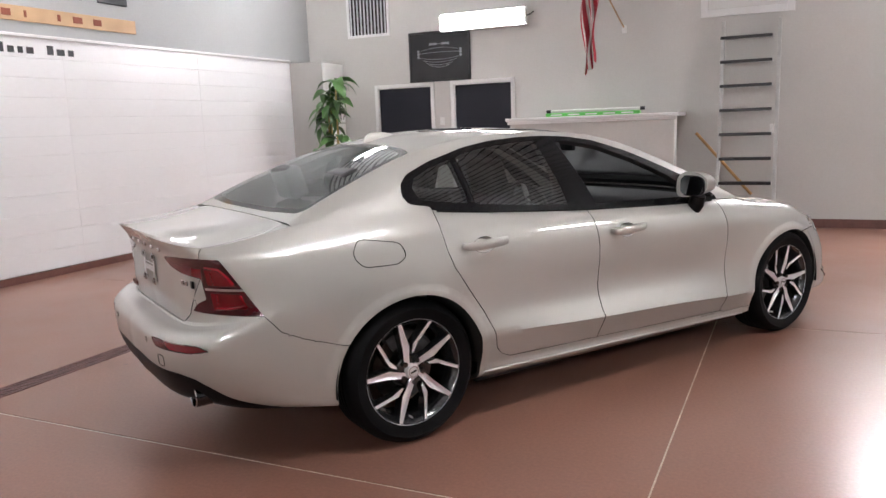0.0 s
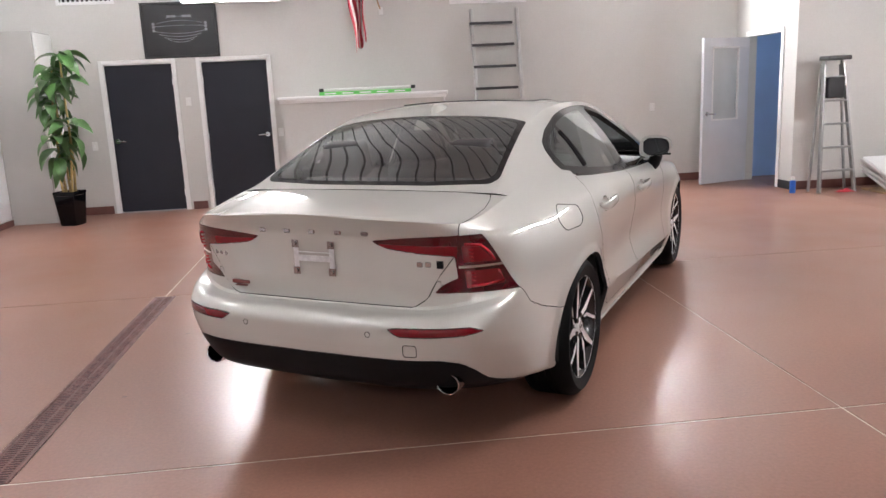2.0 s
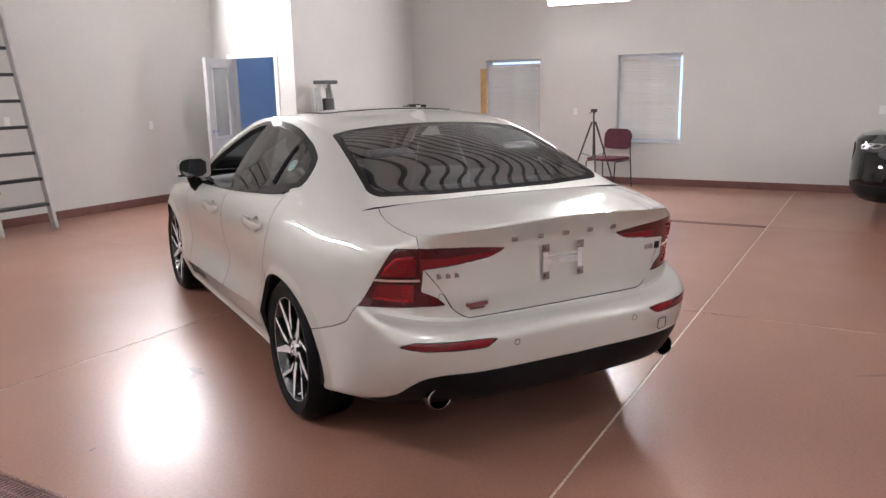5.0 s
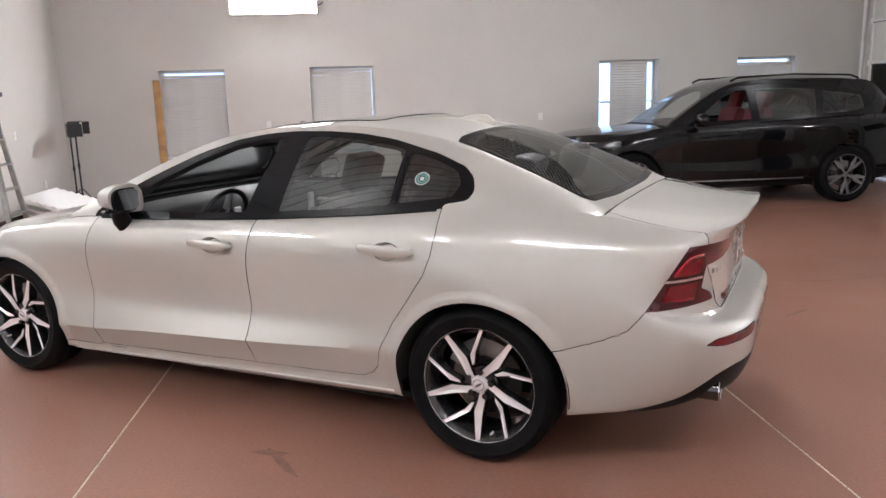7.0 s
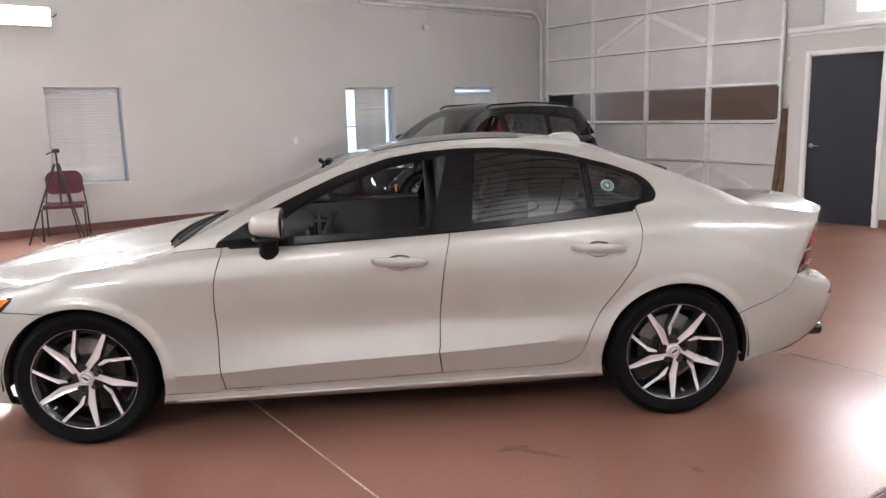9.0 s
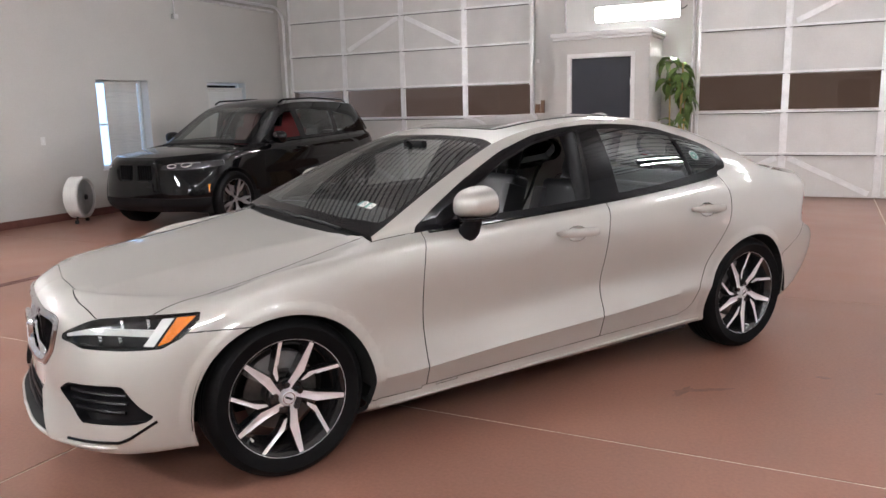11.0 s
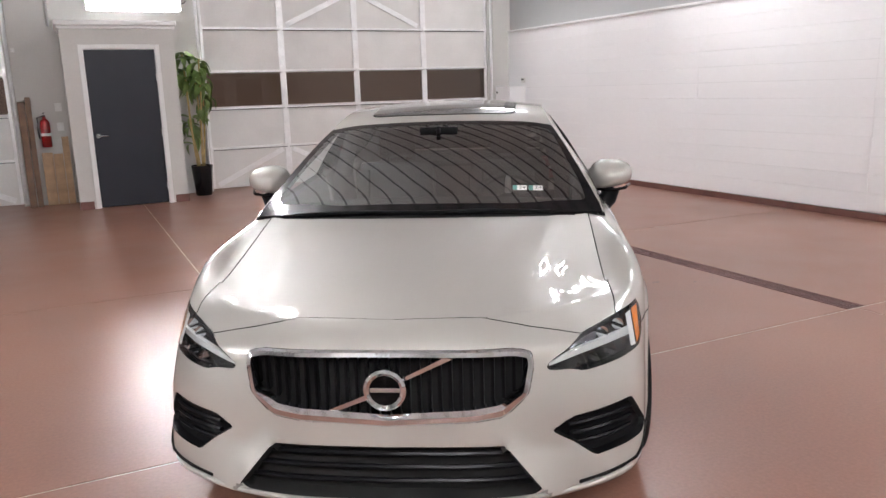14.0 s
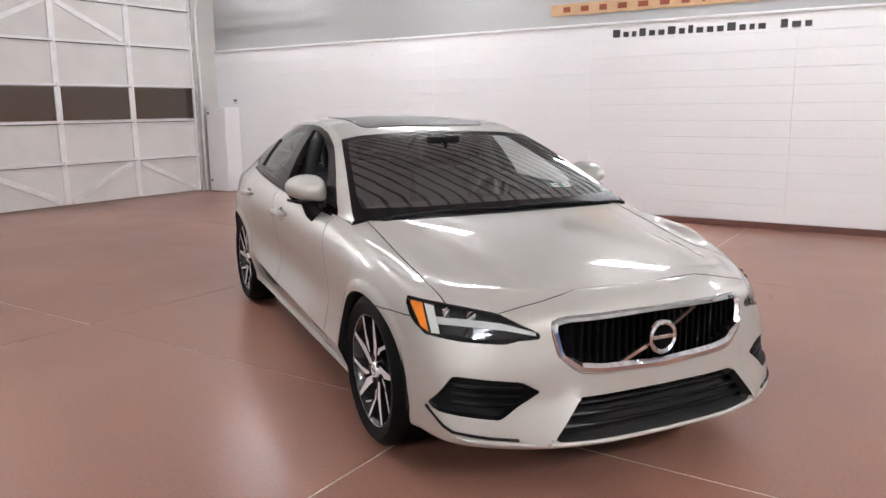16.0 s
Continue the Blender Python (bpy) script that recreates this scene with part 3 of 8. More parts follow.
for y in (-6.6, -3.0, 0.6, 4.2):
    ceiling_lamp(pose(-4.5, y, CEIL - 0.5), M_TUBE_FILL)


# ---- half wall with ledge ----
half = tagged(new("half_wall"), "waist-high grey half wall with a white ledge, in front of a stairwell", "half wall", kind="structure")
HX0, HX1, HY0, HY1 = -1.97, 0.17, 5.21, 5.35
bm = bm_new()
box(bm, HX0, HX1, HY0, HY1, 0, 1.41)
part("body", bm, M_WALL, half)
bm = bm_new()
box(bm, HX0 - 0.05, HX1 + 0.05, HY0 - 0.06, YB, 1.45, 1.495, 0.008)
box(bm, HX0 - 0.03, HX1 + 0.03, HY0 - 0.035, HY0 + 0.02, 1.41, 1.4495, 0.004)
part("ledge", bm, M_TRIM, half)
bm = bm_new()
box(bm, HX1 + 0.0, HX1 + 0.016, HY0 - 0.002, HY1 + 0.002, 0, 1.409, 0.003)
part("end_trim", bm, M_TRIM, half)
baseboard(HX0, HX1, HY0 - 0.014, HY0)
rail = thing("handrail", "slanting wooden handrail on the back wall", "handrail", pose(0, 0, 0))
bm = bm_new()
tube(bm, [(0.36, YB - 0.06, 1.22), (1.05, YB - 0.06, 0.42)], 0.02, 10)
part("rail", bm, M_WOODF, rail, smooth=True, angle=40)
bm = bm_new()
rod(bm, (0.55, YB, 0.98), (0.55, YB - 0.06, 0.98), 0.008)
rod(bm, (0.95, YB, 0.52), (0.95, YB - 0.06, 0.52), 0.008)
part("bracket", bm, M_STEEL, rail)

# light-tube cartons on the ledge
carton = thing("tube_carton", "bright green printed carton of light tubes on the ledge", "carton", pose(-0.86, 5.30, 1.495, 0, 0, 2))
bm = bm_new()
box(bm, -0.62, 0.60, -0.05, 0.05, 0, 0.045, 0.003)
part("box", bm, M_GREEN, carton)
for k in range(5):
    bm = bm_new()
    box(bm, -0.55 + 0.23 * k, -0.40 + 0.23 * k, -0.0512, -0.0502, 0.012, 0.03)
    part("print_bar", bm, M_PAPER, carton)
ltube = thing("light_tube", "loose white light tube with black end caps lying on the carton", "light tube", pose(-0.86, 5.30, 1.5635, 0, 0, 1))
bm = bm_new()
rod(bm, (-0.56, 0, 0), (0.60, 0, 0), 0.0185, 14)
part("tube", bm, M_PAPER, ltube, smooth=True, angle=50)
for s, x in ((-1, -0.62), (1, 0.60)):
    bm = bm_new()
    rod(bm, (x, 0, 0), (x + 0.06, 0, 0), 0.0235, 14)
    part("cap", bm, M_BLACKPL, ltube, smooth=True, angle=50)

# ---- attic hatch and leaning ladder ----
hatch = thing("loft_hatch", "white framed loft hatch high in the back wall", "hatch", pose(0.935, YB, 3.22))
bm = bm_new()
for x0, x1, z0, z1 in ((-0.55, -0.46, -0.55, 0.55), (0.46, 0.55, -0.55, 0.55), (-0.4595, 0.4595, -0.55, -0.46), (-0.4595, 0.4595, 0.46, 0.55)):
    box(bm, x0, x1, -0.022, 0, z0, z1, 0.004)
part("casing", bm, M_TRIM, hatch)
bm = bm_new()
box(bm, -0.455, 0.455, -0.012, -0.001, -0.455, 0.455, 0.003)
part("panel", bm, M_WHITEPL, hatch)

M_LADDER = pm("ladder_aluminium", (0.46, 0.46, 0.45), 0.42, metal=0.3, var=0.08, scale=8)
ladder = thing("ladder", "pale grey ladder with dark tread strips leaning on the wall", "ladder")
LB, LT = Vector((1.0, 5.29, 0.0)), Vector((0.94, 5.85, 2.58))
ax = (LT - LB)
for s in (-1, 1):
    bm = bm_new()
    m = Matrix.Translation(LB) @ Matrix.Rotation(-math.atan2(ax.y, ax.z), 4, "X")
    box(bm, s * 0.325 - 0.02, s * 0.325 + 0.02, -0.045, 0.045, 0.006, ax.length, 0.005)
    bmesh.ops.transform(bm, matrix=m, verts=bm.verts[:])
    part("stile", bm, M_LADDER, ladder)
for k in range(8):
    f = (0.30 + 0.3 * k) / 2.6
    c = LB + ax * f
    bm = bm_new()
    box(bm, c.x - 0.305, c.x + 0.305, c.y - 0.045, c.y + 0.045, c.z - 0.014, c.z + 0.012, 0.003)
    rung = part("rung", bm, M_LADDER, ladder)
    bm = bm_new()
    box(bm, c.x - 0.30, c.x + 0.30, c.y - 0.055, c.y + 0.047, c.z + 0.0125, c.z + 0.024, 0.003)
    box(bm, c.x - 0.30, c.x + 0.30, c.y - 0.055, c.y - 0.0455, c.z - 0.014, c.z + 0.0125)
    part("tread_strip", bm, M_BLACKPL, rung, "black non-slip strip")

# ---- flag hung from a short pole ----
M_FRED = pm("flag_red", (0.42, 0.03, 0.05), 0.8, var=0.1, scale=8)
M_FWHITE = pm("flag_white", (0.66, 0.64, 0.62), 0.8, var=0.06, scale=8)
flag = thing("flag", "red and white striped flag hanging from a slanting pole", "flag", pose(-0.80, YB, 0))
bm = bm_new()
rod(bm, (0.22, -0.01, 2.62), (-0.10, -0.80, 3.47), 0.011, 10)
part("pole", bm, M_WOODL, flag)
bm = bm_new()
box(bm, 0.19, 0.25, -0.035, 0, 2.56, 2.66, 0.005)
part("bracket", bm, M_WHITEPL, flag)
bm = bm_new()
nu, nv = 40, 24
grid = []
for i in range(nu + 1):
    u = i / nu
    row = []
    for j in range(nv + 1):
        v = j / nv
        w = 0.10 + 0.11 * (1 - v) ** 0.7
        x = -0.10 + (u - 0.5) * 2 * w * 0.62 + 0.025 * math.sin(9 * v + 5 * u)
        y = -0.63 + 0.055 * math.sin(u * 17 + 2 * v) + 0.02 * math.sin(6 * v)
        z = 3.42 - 1.30 * v - 0.07 * abs(math.sin(u * 7)) * v + 0.16 * (u - 0.5) * v
        row.append(bm.verts.new((x, y, z)))
    grid.append(row)
for i in range(nu):
    for j in range(nv):
        f = bm.faces.new((grid[i][j], grid[i + 1][j], grid[i + 1][j + 1], grid[i][j + 1]))
        f.material_index = int(i / nu * 9) % 2
fc = part("cloth", bm, [M_FRED, M_FWHITE], flag, smooth=True)
sm = fc.modifiers.new("thick", "SOLIDIFY")
sm.thickness = 0.002

# ---- tall cabinet in the corner ----
cab = thing("tall_cabinet", "tall grey cabinet with white panelled doors standing in the corner", "cabinet", pose(0, 0, 0))
M_CABG = pm("cabinet_grey", (0.44, 0.43, 0.41), 0.5, var=0.04, scale=2)
bm = bm_new()
box(bm, XL + 0.002, -5.02, 5.325, YB - 0.002, 0.0, 2.46, 0.004)
part("body", bm, M_CABG, cab)
for k, (z0, z1) in enumerate(((0.10, 1.52), (1.54, 2.44))):
    bm = bm_new()
    box(bm, -5.019, -4.998, 5.345, YB - 0.01, z0, z1, 0.003)
    d = part("door", bm, M_TRIM, cab, "white panelled door")
    bm = bm_new()
    for y0, y1, zz0, zz1 in ((5.40, 5.42, z0 + 0.06, z1 - 0.06), (5.84, 5.86, z0 + 0.06, z1 - 0.06), (5.4205, 5.8395, z0 + 0.06, z0 + 0.08), (5.4205, 5.8395, z1 - 0.08, z1 - 0.06)):
        box(bm, -4.9975, -4.991, y0, y1, zz0, zz1, 0.002)
    part("moulding", bm, M_TRIM, d)

# ---- corner room with its open door ----
AX0, AY0 = 4.64, 4.33
wall_with_holes("wall_corner_side", "pale painted side wall of the corner room with an open doorway", "y", AX0, 0.12, AY0, YB, 0, CEIL, [(4.70, 5.56, 0, 2.05)], M_WALL)
wall_with_holes("wall_corner_front", "grey painted front wall of the corner room", "x", AY0, 0.12, AX0 + 0.12, XR, 0, CEIL, [], M_WALL)
wall_with_holes("wall_blue_room", "blue-lit painted wall beyond the doorway", "y", 6.6, 0.1, AY0 + 0.12, YB, 0, 2.6, [(4.9, 5.6, 0.9, 1.9)], M_BLUELIT)
wall_with_holes("wall_blue_room_end", "blue-lit painted end wall beyond the doorway", "x", YB - 0.012, 0.011, AX0 + 0.13, 6.6, 0, 2.6, [], M_BLUELIT)
bm = bm_new()
box(bm, AX0 + 0.121, XR, AY0 + 0.121, YB, 2.6, 2.68)
tagged(link_mesh("ceiling_corner", bm, M_WALL), "plain ceiling of the corner room", "ceiling", kind="structure")
# unseen lamp, added to light the corner room blue
rl = thing("room_lamp", "unseen round lamp added on the ceiling of the corner room", "ceiling lamp", pose(5.6, 4.95, 2.6))
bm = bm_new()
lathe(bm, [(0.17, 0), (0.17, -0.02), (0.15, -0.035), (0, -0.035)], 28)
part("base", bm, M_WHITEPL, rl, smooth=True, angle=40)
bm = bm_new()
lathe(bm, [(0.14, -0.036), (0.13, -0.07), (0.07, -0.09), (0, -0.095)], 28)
part("diffuser", bm, glow("corner_fill_glow", (0.62, 0.78, 1.0), 22.0), rl, "glowing diffuser", smooth=True)
d3 = tagged(new("door_3"), "pale blue-grey door with a tall glazed panel, standing open into the room", "door", kind="structure")
bm = bm_new()
for y0, y1, z0, z1 in ((4.63, 4.70, 0, 2.12), (5.56, 5.63, 0, 2.12), (4.7005, 5.5595, 2.05, 2.12)):
    box(bm, AX0 - 0.016, AX0, y0, y1, z0, z1, 0.003)
part("casing", bm, M_TRIM, d3, "white casing")
ang = math.atan2(5.24 - 5.54, 3.80 - AX0)
leafm = Matrix.Translation((AX0 - 0.02, 5.54, 0)) @ Matrix.Rotation(ang, 4, "Z")
bm = bm_new()
LW = 0.86
for x0, x1, z0, z1 in ((0, LW, 0.012, 0.92), (0, 0.20, 0.9205, 1.8995), (LW - 0.17, LW, 0.9205, 1.8995), (0, LW, 1.90, 2.04)):
    box(bm, x0, x1, -0.022, 0.022, z0, z1)
leaf3 = part("leaf", bm, M_DOORGREY, d3)
leaf3.matrix_basis = leafm
bm = bm_new()
for x0, x1, z0, z1 in ((0.19, 0.215, 0.90, 1.92), (LW - 0.185, LW - 0.16, 0.90, 1.92), (0.2155, LW - 0.1855, 0.90, 0.925), (0.2155, LW - 0.1855, 1.895, 1.92)):
    box(bm, x0, x1, -0.03, 0.03, z0, z1, 0.003)
part("window_bead", bm, M_TRIM, leaf3)
bm = bm_new()
box(bm, 0.20, LW - 0.17, -0.003, 0.003, 0.92, 1.90)
M_PANE = glass("door_pane_glass", (0.85, 0.88, 0.9))
# opaque pale colour holds the highlights and see-through look of clear glass
part("pane", bm, pm("pale_pane", (0.56, 0.59, 0.59), 0.12, var=0.12, scale=1.5, coat=0.5), leaf3, "pale opaque pane in place of clear glass")
lever(leaf3, LW - 0.07, 0.022, 1.0, -1, 1)
lever(leaf3, LW - 0.07, -0.022, 1.0, -1, -1)
baseboard(AX0 - 0.014, AX0, AY0, 4.63, M_BASEK)
baseboard(AX0 - 0.014, XR, AY0 - 0.014, AY0, None)


# ---- windows with blinds ----
def window(k, y0, y1, blind0, blind1, label, drop):
    w = tagged(new("window_%d" % k), label, "window", kind="structure")
    x = XR + 0.16
    bm = bm_new()
    f = 0.04
    for a, b, z0, z1 in ((y0, y0 + f, WZ0, WZ1), (y1 - f, y1, WZ0, WZ1), (y0 + f + 0.0005, y1 - f - 0.0005, WZ0, WZ0 + f), (y0 + f + 0.0005, y1 - f - 0.0005, WZ1 - f, WZ1), (y0 + f + 0.0005, y1 - f - 0.0005, 1.33, 1.36)):
        box(bm, x, x + 0.05, a, b, z0, z1, 0.003)
    part("window_frame", bm, M_TRIM, w)
    for z0, z1 in ((WZ0 + f, 1.33), (1.36, WZ1 - f)):
        bm = bm_new()
        box(bm, x + 0.022, x + 0.028, y0 + f, y1 - f, z0, z1)
        p = part("pane", bm, M_PANE, w)
        p.visible_shadow = False
    bm = bm_new()
    box(bm, XR - 0.012, XR + 0.16, y0 - 0.02, y1 + 0.02, WZ0 - 0.02, WZ0 + 0.002, 0.004)
    part("window_sill", bm, M_TRIM, w)
    bl = thing("window_blind", "lowered beige slatted blind in the window", "blind", pose(XR + 0.07, 0, 0), "window blinds")
    bm = bm_new()
    box(bm, -0.02, 0.02, y0 + blind0, y1 - blind1, drop, drop + 0.035, 0.003)
    part("head_rail", bm, M_BLIND, bl)
    n = int((drop - WZ0 - 0.03) / 0.042)
    bm = bm_new()
    ym, hy = (y0 + blind0 + y1 - blind1) / 2, (y1 - blind1 - y0 - blind0) / 2
    prism(bm, [(0.018, 0.021), (0.002, 0.010), (-0.008, -0.006), (-0.014, -0.023), (-0.0125, -0.023), (-0.0065, -0.006), (0.0035, 0.010), (0.019, 0.020)], -hy, hy, Matrix.Rotation(radians(-90), 4, "X") @ Matrix.Diagonal((1, -1, 1, 1)))
    s0 = part("slat", bm, M_BLIND, bl)
    rng = random.Random(k)
    for i in range(n):
        m = pose(0, ym, drop - 0.022 - 0.042 * i, rng.uniform(-0.25, 0.25), rng.uniform(-2, 2), 0)
        if i == 0:
            s0.matrix_basis = m
        else:
            share("slat", s0.data, bl, m)


window(1, *WINS[0], 0.015, 0.015, "window with a sagging beige blind and daylight above it", 1.90)
window(2, *WINS[1], 0.05, 0.02, "window with a lowered beige blind and daylight above it", 1.93)
window(3, *WINS[2], 0.17, 0.20, "window with a narrow blind and daylight at both sides", 2.0)
window(4, *WINS[3], 0.02, 0.02, "window with a lowered blind and a lit strip above it", 1.89)

board = thing("window_board", "bare pine board standing against the wall beside the window", "board", pose(XR - 0.012, 2.885, 0.60))
bm = bm_new()
box(bm, -0.02, 0.01, -0.055, 0.055, 0, 1.27, 0.003)
part("plank", bm, M_WOODF, board)
bm = bm_new()
box(bm, -0.032, -0.0205, -0.05, 0.03, 0.62, 0.70, 0.003)
box(bm, -0.032, -0.0205, -0.06, 0.04, 0.0, 0.09, 0.003)
part("cleat", bm, M_WOODF, board)

# backdrop outside the windows
bm = bm_new()
box(bm, XR + 4.0, XR + 4.1, YG - 6, YB + 6, -1, 7)
M_DAY = glow("daylight_backdrop", (0.50, 0.68, 1.0), 2.2)
tagged(link_mesh("backdrop", bm, M_DAY), "bright hazy daylight outside the windows", "backdrop", kind="structure")


# ---- overhead doors ----
M_GWIN = glass("garage_window_glass", (0.50, 0.44, 0.40), ior=1.42)
M_GSTEEL = pm("door_hardware_steel", (0.86, 0.86, 0.86), 0.33, metal=0.45, var=0.05, scale=10, fine=0.05, fscale=80)
M_BROWNGLOW = glow("pane_tone_glow", (0.30, 0.235, 0.20), 0.42)


def overhead_door(k, x0, x1):
    d = tagged(new("overhead_door_%d" % k), "closed sectional overhead door of pale panels with steel stiles and a row of dark windows", "overhead door", kind="structure")
    yd = YG - 0.06
    zs = [0.02, 0.66, 1.29, 1.86, 2.52, 3.16, 3.80]
    n = 4
    wx = (x1 - x0) / n
    for r in range(6):
        for c in range(n):
            a, b = x0 + wx * c, x0 + wx * (c + 1)
            if r == 2:
                bm = bm_new()
                box(bm, a + 0.045, b - 0.045, yd - 0.02, yd - 0.014, zs[r] + 0.03, zs[r + 1] - 0.03)
                part("pane", bm, M_GWIN, d, "dark tinted window pane")
            else:
                bm = bm_new()
                box(bm, a + 0.003, b - 0.003, yd - 0.045, yd - 0.01, zs[r] + 0.004, zs[r + 1] - 0.004, 0.004)
                part("panel", bm, M_GARPANEL, d)
    for c in range(n + 1):
        xx = x0 + wx * c
        w = 0.05 if 0 < c < n else 0.045
        for r in range(6):
            bm = bm_new()
            box(bm, max(xx - w, x0), min(xx + w, x1), yd - 0.009, yd + 0.012, zs[r] + 0.02, zs[r + 1] - 0.02, 0.003)
            part("stile", bm, M_GSTEEL, d)
    for z in zs[1:-1]:
        bm = bm_new()
        box(bm, x0, x1, yd - 0.0, yd + 0.03, z - 0.018, z + 0.018, 0.004)
        part("rail", bm, M_GSTEEL, d)
        # black strip draws the shadow line of the gap below the rail
        bm = bm_new()
        box(bm, x0, x1, yd - 0.008, yd + 0.016, z - 0.027, z - 0.0185)
        part("gap_shade_strip", bm, M_BLACKPL, d)
    for r, pairs in ((0, ((0, 1), (2, 1))), (4, ((1, -1),))):
        for c, s in pairs:
            for side in (0, 1):
                a, b = x0 + wx * (c + side), x0 + wx * (c + side + 1)
                up = (side == 0)
                p, q = ((a + 0.1, zs[r] + 0.06), (b - 0.08, zs[r + 1] - 0.06)) if up else ((a + 0.08, zs[r + 1] - 0.06), (b - 0.1, zs[r] + 0.06))
                if r == 4:
                    p, q = p, q
                ln = math.hypot(q[0] - p[0], q[1] - p[1])
                m = Matrix.Translation((p[0], yd + 0.004, p[1])) @ Matrix.Rotation(-math.atan2(q[1] - p[1], q[0] - p[0]), 4, "Y")
                bm = bm_new()
                box(bm, 0, ln, -0.012, 0.006, -0.04, 0.04, 0.003, m=m)
                part("brace", bm, M_GSTEEL, d)
    for z in zs[1:-1]:
        for c in range(n + 1):
            xx = min(max(x0 + wx * c, x0 + 0.03), x1 - 0.03)
            bm = bm_new()
            box(bm, xx - 0.022, xx + 0.022, yd + 0.031, yd + 0.042, z - 0.045, z + 0.045, 0.002)
            part("hinge", bm, M_GSTEEL, d)
    # upright tracks that bend back under the ceiling
    for s, xx in ((-1, x0 - 0.045), (1, x1 + 0.045)):
        bm = bm_new()
        pts = [(xx, YG + 0.05, 0.03), (xx, YG + 0.05, 3.15)]
        for a in range(1, 9):
            t = a / 8 * math.pi / 2
            pts.append((xx, YG + 0.05 + 0.3 * (1 - math.cos(t)), 3.15 + 0.3 * math.sin(t)))
        pts.append((xx, YG + 3.6, 3.45))
        tube(bm, pts, 0.028, 8)
        part("track", bm, M_GSTEEL, d, smooth=True, angle=40)
        bm = bm_new()
        rod(bm, (xx, YG + 3.55, 3.45), (xx, YG + 3.55, CEIL), 0.014, 8)
        part("hanger", bm, M_GSTEEL, d)


overhead_door(1, *GDOORS[0])
overhead_door(2, *GDOORS[1])
# glowing sheet added outside; it lends the door windows their brown tone
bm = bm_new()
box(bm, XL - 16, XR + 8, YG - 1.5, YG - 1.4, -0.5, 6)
tagged(link_mesh("backdrop_brown", bm, M_BROWNGLOW), "plain glowing brown sheet beyond the overhead doors", "backdrop", kind="structure")

# pipe run and a small camera on the window wall
pipe = thing("conduit", "grey metal conduit running high along the window wall", "conduit")
bm = bm_new()
tube(bm, [(XR - 0.03, -4.4, 3.42), (XR - 0.03, -8.3, 3.37)], 0.025, 10)
tube(bm, [(XR - 0.03, -5.74, 3.40), (XR - 0.03, -5.74, 3.05)], 0.012, 8)
part("pipe", bm, M_STEEL, pipe, smooth=True, angle=40)
bm = bm_new()
box(bm, XR - 0.07, XR - 0.001, -5.79, -5.69, 3.02, 3.10, 0.006)
part("junction_box", bm, M_STEEL, pipe)

# ---- small office in front of the garage wall ----
office = tagged(new("office_box"), "small pale painted room between the overhead doors with a white cornice", "closet", kind="structure")
OX0, OX1, OY = 0.46, 1.90, -7.53
wall_with_holes("wall_closet_front", "pale painted closet front with a charcoal door", "x", OY, -0.1, OX0, OX1, 0, 2.46, [(0.72, 1.64, 0, 2.16)], M_WALL)
bm = bm_new()
box(bm, OX0, OX0 + 0.1, YG, OY - 0.1, 0, 2.46)
part("side_wall", bm, M_WALL, office)
bm = bm_new()
box(bm, OX1 - 0.1, OX1, YG, OY - 0.1, 0, 2.46)
part("side_wall", bm, M_WALL, office)
bm = bm_new()
box(bm, OX0 - 0.05, OX1 + 0.05, YG, OY + 0.05, 2.46, 2.53, 0.012)
box(bm, OX0 - 0.025, OX1 + 0.025, YG, OY + 0.025, 2.42, 2.4595, 0.008)
part("cornice", bm, M_TRIM, office)
flush_door("door_4", 0.72, 1.64, OY, 2.16, False, dy=1)
baseboard(OX0, 0.64, OY, OY + 0.012)
baseboard(1.72, OX1, OY, OY + 0.012)
baseboard(OX0 - 0.012, OX0, YG, OY)

# ================= car bodies =================
from mathutils.bvhtree import BVHTree


def spline(keys, t):
    """Smooth curve through (t, value) pairs, flat past its ends; values are numbers."""
    ks = sorted(keys)
    n = len(ks)
    if t <= ks[0][0]:
        return ks[0][1]
    if t >= ks[-1][0]:
        return ks[-1][1]
    for i in range(n - 1):
        if ks[i][0] <= t <= ks[i + 1][0]:
            break
    t0, v0 = ks[i]
    t1, v1 = ks[i + 1]
    d = (v1 - v0) / (t1 - t0)
    ma = d if i == 0 else 0.5 * (d + (v0 - ks[i - 1][1]) / (t0 - ks[i - 1][0]))
    mb = d if i == n - 2 else 0.5 * (d + (ks[i + 2][1] - v1) / (ks[i + 2][0] - t1))
    h = t1 - t0
    u = (t - t0) / h
    return (2 * u ** 3 - 3 * u ** 2 + 1) * v0 + (u ** 3 - 2 * u ** 2 + u) * h * ma + (-2 * u ** 3 + 3 * u ** 2) * v1 + (u ** 3 - u ** 2) * h * mb


def hermite_row(P, u):
    """Point at u (0 .. n-1) on a smooth curve through the vectors P."""
    n = len(P)
    i = min(int(u), n - 2)
    f = u - i
    a, b = P[i], P[i + 1]
    ma = (b - P[i - 1]) * 0.5 if i > 0 else (b - a)
    mb = (P[i + 2] - a) * 0.5 if i < n - 2 else (b - a)
    la = (b - a).length
    if i > 0:
        lp = (a - P[i - 1]).length
        ma *= min(1.0, 2 * la / (la + lp + 1e-9))
    if i < n - 2:
        ln = (P[i + 2] - b).length
        mb *= min(1.0, 2 * la / (la + ln + 1e-9))
    return (2 * f ** 3 - 3 * f ** 2 + 1) * a + (f ** 3 - 2 * f ** 2 + f) * ma + (-2 * f ** 3 + 3 * f ** 2) * b + (f ** 3 - f ** 2) * mb


